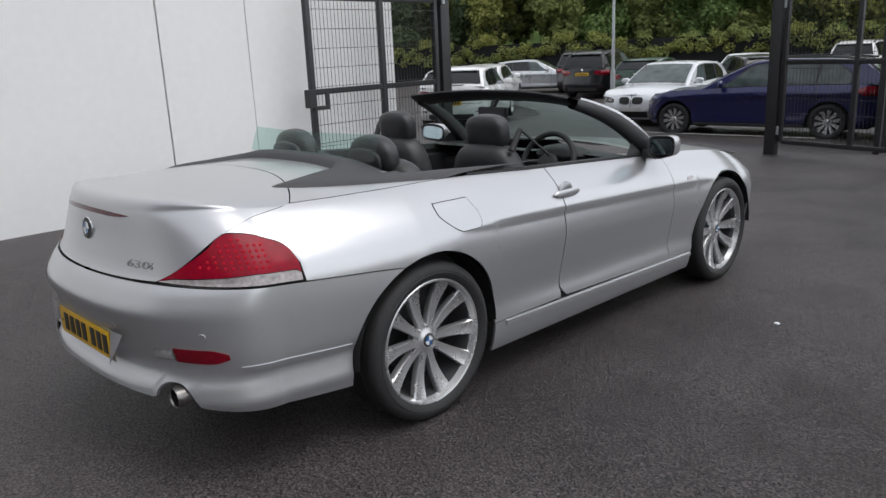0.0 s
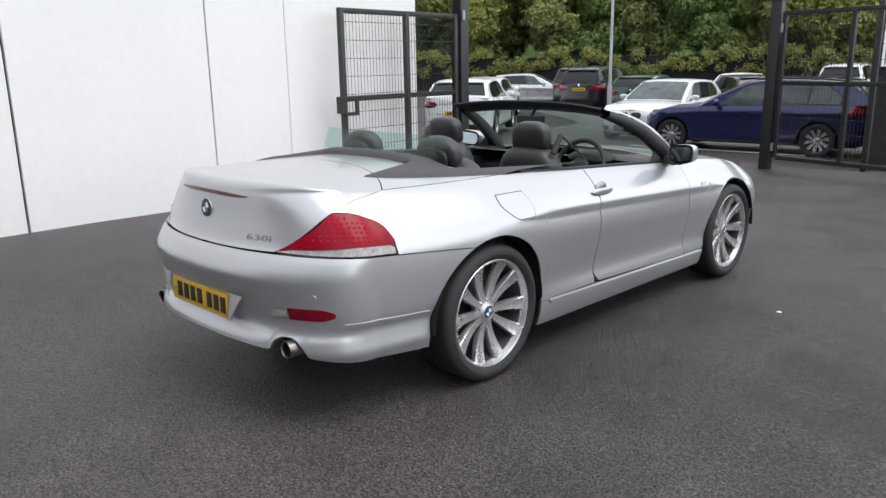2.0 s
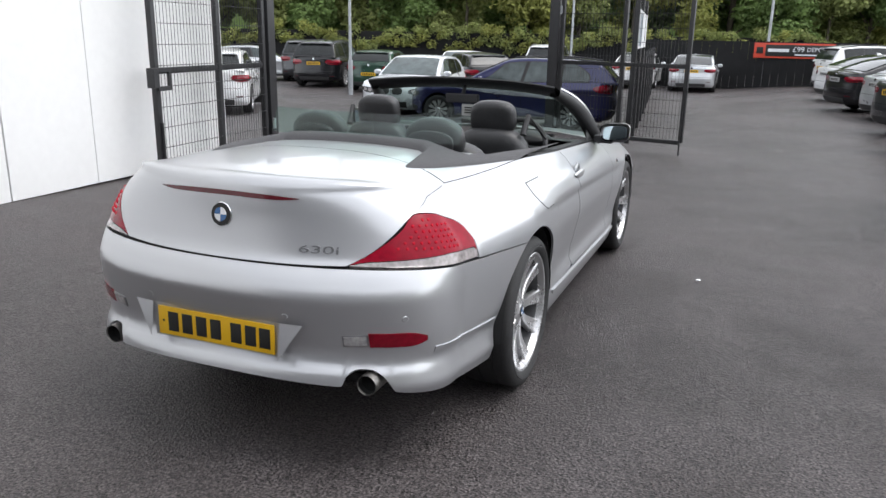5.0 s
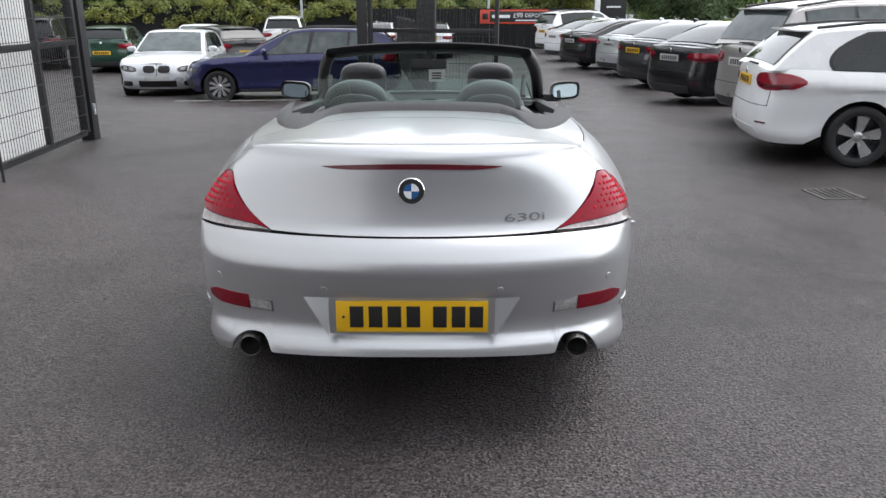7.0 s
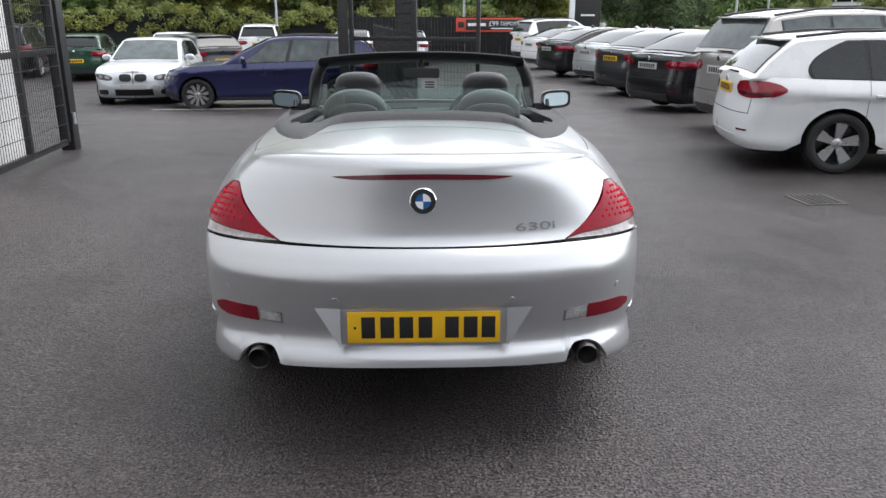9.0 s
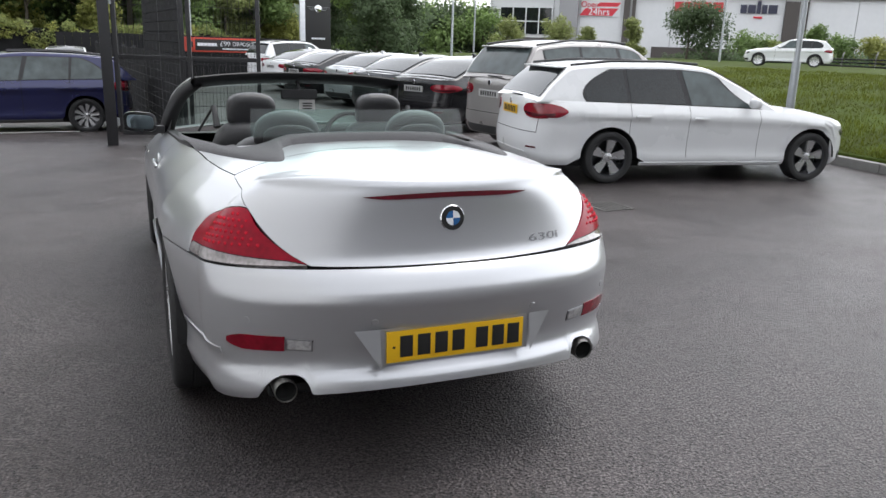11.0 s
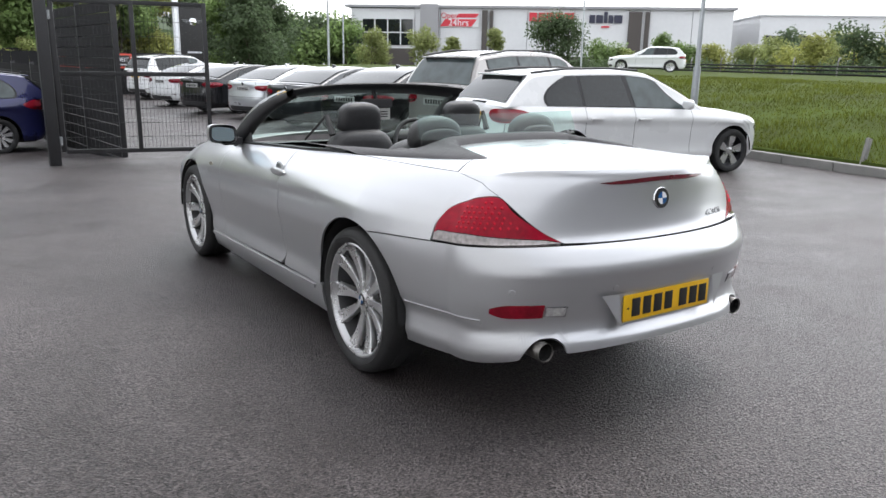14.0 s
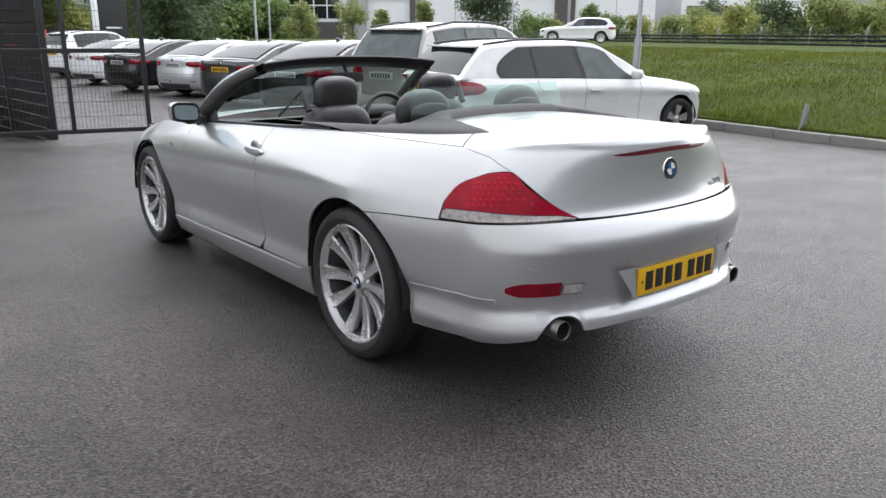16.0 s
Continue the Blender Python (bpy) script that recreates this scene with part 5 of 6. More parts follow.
def parked_car(name, label, at, body, L, W, H, wb, front, R, belt, roof, side_win, group="cars in the yard", glass_mat=None, lamp=None, plate=None, low=0.22,
               tail_top=None, spokes=5, rails=False, rear_glass=(0.0, 0.8), front_glass=(0.2, 1.0), style="", seams=(), dark_wheel=False, lower=None, tumble=0.34, category="car", chrome=True, plate_mat=None):
    """A car body in metres, y forward from the rear axle. belt: (y, z) line; roof: (y, z) line from the rear glass's foot over the roof to the windscreen's foot."""
    car = thing(name, label, category, group, at=at)
    rear = L - wb - front
    BEL = pchip([a for a, _ in belt], [b for _, b in belt])
    yr, yf = -rear + 0.50, wb + front - 0.62
    y0, y1 = -rear, wb + front
    gm = glass_mat or DARK_GLASS

    def side(y, z):
        k = (z - low) / (BEL(y) - low)
        pinch = 1 - 0.035 * max(0, (0.3 - y) / 1.0) ** 2 - 0.05 * max(0, (y - wb) / 1.0) ** 2
        return W / 2 * CAR_PROFILE(min(max(k, 0), 1)) * pinch

    tz = BEL(y0)
    nz = BEL(y1)
    S = Shell(yr, yf,
              pchip([low, low + 0.12, 0.50, 0.62, tz - 0.18, tz - 0.05, tz, tz + 0.05], [y0 + 0.10, y0 + 0.02, y0, y0 + 0.015, y0 + 0.045, y0 + 0.05, y0 + 0.07, y0 + 0.10]),
              pchip([low, low + 0.12, 0.45, nz - 0.10, nz, nz + 0.10], [y1 - 0.10, y1 - 0.02, y1, y1 - 0.03, y1 - 0.08, y1 - 0.20]), lambda z: 3.2, lambda z: 2.6, side)
    ra = R + 0.055
    ps = [t * 0.999 for t in steps(12)]
    ycols = sorted(set([yr + 0.01 + (yf - yr - 0.02) * t for t in steps(16)] + [c + ra * math.cos(math.pi * k / 14) for c in (0, wb) for k in range(15)]))
    ps += [S.py(y, 0.5) for y in ycols if yr < y < yf] + [1 + S.length + t for t in steps(12)]
    ps = sorted(ps)
    rows = []
    for v in steps(16):
        row = []
        for p in ps:
            y = S.at(min(p, 1.999 + S.length), 0.5).y
            lo = max(low, arch(y, 0, R, ra), arch(y, wb, R, ra))
            hi = BEL(y)
            row.append((min(p, 1.999 + S.length), lerp(lo, hi, v)))
        rows.append(row)
    for s in (1, -1):
        part("body_side", S.sheet(rows, s, lip=0.0), body, car, sharp=60)
    # top skin: bonnet, boot and waist
    tops = []
    for p in ps:
        q = S.at(min(p, 1.999 + S.length), BEL(S.at(min(p, 1.999 + S.length), 0.5).y))
        tops.append(q)
    rows = [[Vector((q.x * u, q.y, q.z + (0.045 if q.y > roof[-1][0] - 0.3 else 0.02) * (1 - u * u))) for q in tops] for u in [k / 8 for k in range(-8, 9)]]
    part("top_skin", grid_bm(rows), body, car)
    # greenhouse
    rp = []
    for (ya, za), (yb, zb) in zip(roof, roof[1:]):
        for k in range(6):
            rp.append((lerp(ya, yb, k / 6), lerp(za, zb, k / 6)))
    rp.append(roof[-1])
    for _ in range(2):
        rp = [rp[0]] + [((a[0] + 2 * b[0] + c[0]) / 4, (a[1] + 2 * b[1] + c[1]) / 4) for a, b, c in zip(rp, rp[1:], rp[2:])] + [rp[-1]]

    def half(y, z):
        return side(y, BEL(y)) - 0.015 - tumble * max(0, z - BEL(y))

    def section(y, z, off=0.0):
        b = BEL(y) - 0.02
        out = []
        for k in range(7):
            zz = lerp(b, max(z - 0.07, b), k / 6)
            out.append(Vector((half(y, zz) + off, y, zz)))
        hw = half(y, max(z - 0.07, b))
        for k in range(1, 9):
            a = math.pi / 2 * k / 8
            rx = min(0.12, hw)
            out.append(Vector((hw - rx * (1 - math.cos(a)) + off * math.cos(a), y, max(z - 0.07, b) + min(0.05, max(z - b, 0)) * math.sin(a) + off * math.sin(a))))
        e = out[-1]
        for k in range(1, 7):
            t = k / 6
            out.append(Vector((e.x * (1 - t), y, e.z + 0.022 * (1 - (1 - t) ** 2))))
        return out
    rows = []
    for y, z in rp:
        h = section(y, z)
        rows.append(h + [Vector((-q.x, q.y, q.z)) for q in reversed(h[:-1])])
    part("cabin_shell", grid_bm(rows), body, car, sharp=50)
    # end glasses: laid on the sloping ends of the roof line
    def ends(nm, t0, t1, lab, margin=0.08):
        rows = []
        n = len(rp) - 1
        for k in steps(10):
            f = lerp(t0, t1, k) * n
            i = min(int(f), n - 1)
            y, z = lerp(rp[i][0], rp[i + 1][0], f - i), lerp(rp[i][1], rp[i + 1][1], f - i)
            d = Vector((0, rp[i + 1][0] - rp[i][0], rp[i + 1][1] - rp[i][1])).normalized()
            nrm = Vector((0, -d.z, d.y))
            hw = max(half(y, max(z - 0.05, BEL(y))) - margin, 0.05)
            rows.append([Vector((hw * u, y, z + 0.004 - 0.014 * u * u)) + nrm * (0.012 - 0.006 * u * u) for u in [j / 8 for j in range(-8, 9)]])
        part(nm, grid_bm(rows), gm if nm == "rear_window" else (PALE_GLASS if glass_mat is None else gm), car, lab)
    ends("rear_window", *rear_glass, "dark rear window")
    ends("windscreen", *front_glass, "windscreen")
    # side windows
    RF = pchip([a for a, _ in sorted(rp)], [b for _, b in sorted(rp)]) if len({round(a, 4) for a, _ in rp}) == len(rp) else None
    for s in (1, -1):
        w0, w1 = side_win[0], side_win[-1]
        rows = []
        for v in steps(8):
            row = []
            for u in steps(30):
                bow = 0.16 * (abs(2 * v - 0.75) ** 2.2 - 0.12) if style == "estate" else 0.0
                y = lerp(lerp(w0[0] - 0.03, w0[2] - 0.03, v) + bow, lerp(w1[1] + 0.05, w1[3] + 0.04, v), u)
                z = lerp(BEL(y) + 0.003, max((RF(y) if RF else H) - 0.083, BEL(y) + 0.008), v)
                row.append(Vector((s * (half(y, z) + 0.0025), y, z)))
            rows.append(row)
        part("window_surround", grid_bm(rows), DARK_PLASTIC, car, "black window surround")
        for (ya0, ya1, yb0, yb1) in side_win:
            rows = []
            for v in steps(8):
                row = []
                for u in steps(12):
                    bow = 0.16 * (abs(2 * v - 0.75) ** 2.2 - 0.12) if style == "estate" and ya0 == side_win[0][0] else 0.0
                    y = lerp(lerp(ya0, yb0, v) + bow, lerp(ya1, yb1, v), u)
                    ztop = (RF(y) if RF else H) - 0.095
                    z = lerp(BEL(y) + 0.015, max(ztop, BEL(y) + 0.02), v)
                    row.append(Vector((s * (half(y, z) + 0.006), y, z)))
                rows.append(row)
            part("side_window", grid_bm(rows), PALE_GLASS if ya0 == side_win[-1][0] else gm, car, "side window")
        for ysm in seams:
            rows = [[(S.py(ysm + dy, 0.5), lerp(low + 0.10, BEL(ysm) - 0.005, v)) for v in steps(14)] for dy in (-0.003, 0.003)]
            part("door_gap", S.sheet(rows, s, off=0.0015, lip=0), GAP, car)
            if ysm == seams[-1]:
                continue
            hb = bmesh.new()
            hz = BEL(ysm) - 0.15
            hx = side(ysm + 0.16, hz)
            add_box(hb, *sorted((s * (hx - 0.005), s * (hx + 0.028))), ysm + 0.05, ysm + 0.25, hz - 0.014, hz + 0.014, 0.008)
            part("door_handle", hb, body, car)
        # feature line and sill
        rows = [[(S.py(y, 0.5), low + 0.10 + dz) for y in np.linspace(ra + 0.04, wb - ra - 0.04, 14)] for dz in (-0.10, -0.07, -0.06)]
        part("sill", S.sheet(rows, s, off=0.012, lip=0.012), lower or LOW_PLASTIC, car)
        for yc in (0, wb):
            rows = [[Vector((s * x, yc - ra * math.cos(math.pi * k / 16), R + ra * math.sin(math.pi * k / 16))) for x in (W / 2 - 0.36, W / 2 - 0.03)] for k in range(17)]
            well = grid_bm(rows)
            well.faces.new([well.verts.new((s * (W / 2 - 0.36), yc - ra * math.cos(math.pi * k / 16), R + ra * math.sin(math.pi * k / 16))) for k in range(17)])
            part("wheel_arch_liner", well, GAP, car)
            plain_wheel(car, (s * (W / 2 - 0.125), yc, R), s, R, spokes, dark_wheel)
        # tail lamp
        lz0, lz1 = tz - 0.25 if lamp is None else lamp[0], tz - 0.09 if lamp is None else lamp[1]
        lx = 0.40 if lamp is None else lamp[2]
        def lens(v0, v1, u0, u1, nv, nu):
            out = []
            pin, pout = S.px(lx * W, (lz0 + lz1) / 2), S.py(y0 + 0.46, (lz0 + lz1) / 2)
            for v in steps(nv):
                row = []
                for u in steps(nu):
                    vv, uu = lerp(v0, v1, v), lerp(u0, u1, u)
                    za = lz0 + 0.02 * max(0, 1 - uu * 3) + 0.055 * max(0, uu - 0.45) ** 1.3
                    zb = lz1 - 0.012 * uu - 0.10 * max(0, uu - 0.70) ** 1.3
                    mid, half_h = (za + zb) / 2, (zb - za) / 2 * max(0.02, 1 - abs(2 * uu - 1) ** 5) ** 0.4
                    z = mid + half_h * (2 * vv - 1) + 0.012 * (uu - 0.5)
                    row.append((lerp(pin, pout, uu), z))
                out.append(row)
            return out
        lampo = part("tail_lamp", S.sheet(lens(0, 1, 0, 1, 6, 18), s, off=0.006, lip=0.01), LAMP_RED, car, "red tail lamp")
        part("light_bar", S.sheet(lens(0.12, 0.34, 0.04, 0.8, 2, 14), s, off=0.008, lip=0.004), RED_DARK, lampo)
        # headlamp
        def patch(nm, xa, xb, zc, hgt, mat, parent, lab="", rnd_=4.0, off=0.005, tilt=0.0):
            rows = []
            foot = [S.fx(lerp(xa, xb, u), zc) for u in steps(16)]
            for v in (-1, -0.6, 0, 0.6, 1):
                row = []
                for f, u in zip(foot, steps(16)):
                    k = abs(2 * u - 1)
                    z = zc + tilt * (u - 0.5) + v * hgt / 2 * max(0.0, 1 - k ** rnd_) ** (1 / rnd_)
                    row.append((f, z))
                rows.append(row)
            return part(nm, S.sheet(rows, s, off=off, lip=off + 0.006), mat, parent, lab)
        hz = nz - 0.085
        hl = patch("headlamp", 0.235 * W, 0.455 * W, hz, 0.125, HEADLAMP, car, "clear headlamp", 2.6, tilt=0.04)
        for xa in (0.275, 0.355):
            patch("lamp_ring", xa * W, (xa + 0.055) * W, hz + (0.0 if xa < 0.32 else 0.015), 0.075, CLEAR_LENS, hl, "", 2.0, off=0.010)
        kid = patch("grille_rim", 0.010, 0.298, hz - 0.012, 0.178, CHROME if chrome else body, car, "rim of the oval grille", 3.0, off=0.004)
        patch("kidney_grille", 0.026, 0.282, hz - 0.012, 0.150, INK, kid, "black oval grille", 3.0, off=0.010)
        patch("side_intake", 0.30 * W, 0.44 * W, low + 0.12, 0.10, INK, car, "black side air intake", 5.0)
        # mirror
        yq = roof[-1][0] - 0.42
        part("door_mirror", cushion(s * (side(yq, BEL(yq)) + 0.10), yq, BEL(yq) + 0.075, 0.20, 0.10, 0.13, 2.8), body, car)
        if rails:
            ra_pts = [rp[int(len(rp) * f)] for f in (0.30, 0.42, 0.54, 0.66)]
            bm = bmesh.new()
            for (ya, za), (yb, zb) in zip(ra_pts, ra_pts[1:]):
                add_tube(bm, (s * (half(ya, za) - 0.03), ya, za + 0.005), (s * (half(yb, zb) - 0.03), yb, zb + 0.005), 0.016, 0.016, 8)
            part("roof_rail", bm, DARK_PLASTIC, car, "dark roof rail")
        part("rear_reflector", S.sheet([[(S.px(lerp(0.32, 0.40, u) * W, 0.42), lerp(0.41, 0.43, v)) for u in steps(6)] for v in steps(2)], s, off=0.004, lip=0.006), RED_DARK, car)
    # tailgate joints
    zj = 0.60
    rows = [[(math.copysign(S.px(abs(0.40 * W * u), zj), u) if u else 0.0, zj + dz) for u in [k / 12 for k in range(-12, 13)]] for dz in (-0.004, 0.004)]
    part("tailgate_gap", S.sheet(rows, off=0.0015, lip=0), GAP, car)
    for s in (1, -1):
        rows = [[(S.px(0.40 * W + dx, 0.7), lerp(zj, lz0, v)) for v in steps(6)] for dx in (-0.004, 0.004)]
        part("tailgate_gap", S.sheet(rows, s, off=0.0015, lip=0), GAP, car)
    # lower grille, rear skirt, plate
    rows = [[(S.px(0.30 * W, 0.35) * u, z) for u in [k / 8 for k in range(-8, 9)]] for z in (low + 0.015, low + 0.075, low + 0.14)]
    part("rear_skirt", S.sheet(rows, off=0.006, lip=0.01), lower or LOW_PLASTIC, car)
    rows = []
    for z in (low + 0.05, low + 0.12, low + 0.185):
        r = [(S.fx(x, z), z) for x in np.linspace(0.22 * W, 0.002, 8)]
        rows.append(r + [(-p, q) for p, q in reversed(r)])
    part("air_intake", S.sheet(rows, off=0.005, lip=0.01), INK, car)
    pz = (tz - 0.20) if plate is None else plate
    yy = S.tail(pz) - 0.008
    pl = part("number_plate", box(-0.26, 0.26, yy - 0.006, yy + 0.004, pz - 0.055, pz + 0.055, 0.003), plate_mat or PLATE_YELLOW, car, "rear number plate")
    for k in range(7):
        x = -0.19 + 0.063 * k
        part("plate_bar", box(x - 0.02, x + 0.02, yy - 0.008, yy - 0.0055, pz - 0.035, pz + 0.035), INK, pl)
    fy = S.nose(0.42) + 0.006
    fp = part("number_plate", box(-0.26, 0.26, fy - 0.004, fy + 0.006, 0.40, 0.50, 0.003), PLATE_WHITE, car, "white front plate")
    part("rear_badge", lathe([(0.0, 0.008), (0.036, 0.008), (0.04, 0.0)], 20), CHROME, car).matrix_basis = Matrix.Translation((0, S.tail(tz - 0.06) - 0.002, tz - 0.06)) @ pose(0, 0, 0, 0, 0, -90)
    part("floor_pan", box(-W / 2 + 0.25, W / 2 - 0.25, y0 + 0.25, y1 - 0.25, low - 0.04, low + 0.05, 0.02), GAP, car)
    inner = bmesh.new()
    add_box(inner, -W / 2 + 0.32, W / 2 - 0.32, y0 + 0.12, y1 - 0.2, low, BEL(0.5) - 0.16, 0.05)
    part("under_body", inner, GAP, car)
    if style in ("estate", "suv"):
        ys_, zs_ = rp[int(len(rp) * rear_glass[1])]
        sp = bmesh.new()
        add_box(sp, -half(ys_, zs_) + 0.10, half(ys_, zs_) - 0.10, ys_ - 0.10, ys_ + 0.12, zs_ - 0.012, zs_ + 0.012, 0.01)
        part("roof_spoiler", sp, body, car)
        part("wiper", box(-0.05, 0.30, roof[0][0] - 0.03, roof[0][0] + 0.0, roof[0][1] + 0.03, roof[0][1] + 0.05, 0.006), DARK_PLASTIC, car)
    else:
        part("aerial_fin", cushion(0, rp[int(len(rp) * 0.42)][0], rp[int(len(rp) * 0.42)][1] + 0.02, 0.04, 0.16, 0.07, 2.4, -14), body, car)
    return car


def estate(label, at, body, L=4.62, front=0.78, **kw):
    return parked_car("estate_car", label, at, body, L, 1.82, 1.45, 2.81, front, 0.314,
                      [(-1.05, 0.985), (-0.6, 0.975), (0.5, 0.955), (1.6, 0.925), (2.2, 0.90), (2.8, 0.865), (3.3, 0.78), (3.6, 0.70)],
                      [(-0.93, 0.97), (-0.74, 1.18), (-0.50, 1.395), (0.0, 1.44), (0.9, 1.455), (1.35, 1.42), (1.9, 1.16), (2.30, 0.93)],
                      [(-0.36, 0.22, -0.22, 0.16), (0.26, 1.00, 0.21, 0.88), (1.07, 2.02, 0.96, 1.42)], rear_glass=(0.04, 0.27), front_glass=(0.735, 0.97), style="estate", rails=True, seams=(0.24, 1.03, 2.02), lamp=(0.762, 0.945, 0.245), plate=0.83, **kw)


def saloon(label, at, body, name="saloon_car", **kw):
    return parked_car(name, label, at, body, 4.78, 1.84, 1.44, 2.90, 0.82, 0.33,
                      [(-1.1, 1.00), (-0.6, 1.01), (0.0, 0.985), (1.0, 0.95), (1.9, 0.91), (2.4, 0.88), (2.9, 0.85), (3.5, 0.76), (3.75, 0.70)],
                      [(-0.75, 1.02), (-0.40, 1.16), (0.05, 1.33), (0.60, 1.43), (1.0, 1.44), (1.35, 1.41), (1.90, 1.14), (2.28, 0.92)],
                      [(-0.20, 0.32, 0.20, 0.30), (0.36, 1.04, 0.34, 0.94), (1.11, 1.86, 1.01, 1.36)], rear_glass=(0.05, 0.40), front_glass=(0.74, 0.97), seams=(0.30, 1.07, 2.0), lamp=(0.78, 0.925, 0.25), plate=0.82, **kw)


def suv(label, at, body, **kw):
    return parked_car("suv_car", label, at, body, 4.68, 1.90, 1.70, 2.82, 0.86, 0.37,
                      [(-1.05, 1.10), (-0.6, 1.10), (0.5, 1.08), (1.6, 1.05), (2.2, 1.02), (2.8, 0.98), (3.4, 0.90), (3.7, 0.82)],
                      [(-0.93, 1.10), (-0.80, 1.36), (-0.62, 1.62), (0.0, 1.69), (0.9, 1.70), (1.3, 1.66), (1.85, 1.34), (2.22, 1.06)],
                      [(-0.45, 0.20, -0.50, 0.15), (0.25, 1.0, 0.20, 0.90), (1.07, 1.86, 0.97, 1.36)], rear_glass=(0.04, 0.27), front_glass=(0.735, 0.97), style="suv", rails=True, seams=(0.22, 1.03, 2.0), low=0.26, lamp=(0.84, 1.02, 0.24), plate=0.88, **kw)


def hatch(label, at, body, **kw):
    return parked_car("hatchback_car", label, at, body, 4.32, 1.77, 1.42, 2.69, 0.78, 0.315,
                      [(-0.9, 0.98), (-0.4, 0.97), (0.5, 0.945), (1.5, 0.92), (2.1, 0.90), (2.6, 0.865), (3.1, 0.81), (3.45, 0.735)],
                      [(-0.74, 0.98), (-0.58, 1.16), (-0.38, 1.34), (0.1, 1.40), (0.8, 1.42), (1.22, 1.39), (1.78, 1.13), (2.16, 0.92)],
                      [(-0.28, 0.22, -0.30, 0.16), (0.27, 0.94, 0.22, 0.84), (1.0, 1.76, 0.90, 1.26)], rear_glass=(0.05, 0.28), front_glass=(0.735, 0.97), style="estate", seams=(0.26, 0.97, 1.9), lamp=(0.74, 0.90, 0.27), plate=0.62, **kw)


def stand(x, y, heading):
    """The pose of a car whose rear axle's middle stands at x, y and whose nose points along heading (degrees from x)."""
    return pose(x, y, slope(y, x), 0, 0, heading - 90)


estate("white estate car with dark windows parked nose to the grass", stand(4.56, 5.08, -9.5), WHITE_PAINT, dark_wheel=True, lower=WHITE_PAINT)
suv("grey-beige sport utility car parked tail outwards", stand(5.18, 7.30, 8), BEIGE_PAINT, spokes=7, plate_mat=PLATE_WHITE, glass_mat=PALE_GLASS)
saloon("black saloon car with red lamps parked tail outwards", stand(5.14, 10.6, 20), BLACK_PAINT, spokes=7, plate_mat=PLATE_WHITE)
saloon("dark grey saloon car parked tail outwards in the row", stand(5.33, 14.0, 20), GREY_PAINT, spokes=7)
saloon("pale silver coupe parked tail outwards in the row", stand(5.52, 17.4, 20), SILVER_PAINT, name="coupe_car", spokes=7, plate_mat=PLATE_WHITE)
saloon("black saloon car further along the parked row", stand(4.95, 20.1, 20), BLACK_PAINT, spokes=7, plate_mat=PLATE_WHITE)
saloon("white saloon car further along the parked row", stand(5.0, 24.0, 20), WHITE_PAINT, spokes=7, plate_mat=PLATE_WHITE)
suv("white sport utility car at the far end of the row", stand(5.2, 28.7, 20), WHITE_PAINT, spokes=7)
estate("deep blue estate car standing behind the gateway", stand(-1.60, 13.18, 186), BLUE_PAINT, spokes=10, L=4.46, front=0.76, dark_wheel=True, glass_mat=PALE_GLASS)
hatch("silver-white hatchback facing the gateway with black grilles", stand(-6.30, 16.55, -84), SILVER_WHITE, chrome=False, group="cars beyond the gate")
FAR = "cars beyond the gate"
hatch("white hatchback on the road above the grass bank", pose(32.7, 26.4, 1.03, 0, 0, 40), WHITE_PAINT, group="cars on the road")
hatch("dark green small hatchback parked beyond the gate", stand(-10.4, 21.4, 100), GREEN_PAINT, group=FAR)
suv("black sport utility car parked beyond the gate", stand(-13.2, 22.6, 100), BLACK_PAINT, group=FAR)
hatch("white hatchback parked far beyond the gate", stand(-9.0, 27.0, -80), WHITE_PAINT, group=FAR)
hatch("black small car parked behind the blue estate", stand(-6.4, 21.5, 130), BLACK_PAINT, group=FAR)
suv("white sport utility car far beyond the gate", stand(-6.6, 31.0, 95), WHITE_PAINT, group=FAR)
hatch("white hatchback standing beyond the mesh gate", stand(-9.6, 11.4, 120), WHITE_PAINT, group=FAR)
suv("dark sport utility car parked under the trees", stand(-15.6, 25.4, 110), GREY_PAINT, group=FAR)
hatch("silver hatchback parked under the trees", stand(-18.8, 24.6, 30), SILVER_PAINT, group=FAR)
hatch("white hatchback with red lamps beyond the gate", stand(-13.4, 16.5, 120), WHITE_PAINT, group=FAR)
saloon("white saloon car in the far row", stand(-2.6, 30.5, 90), WHITE_PAINT, group=FAR)
saloon("silver saloon car in the far row", stand(-0.2, 29.5, 90), SILVER_PAINT, group=FAR)


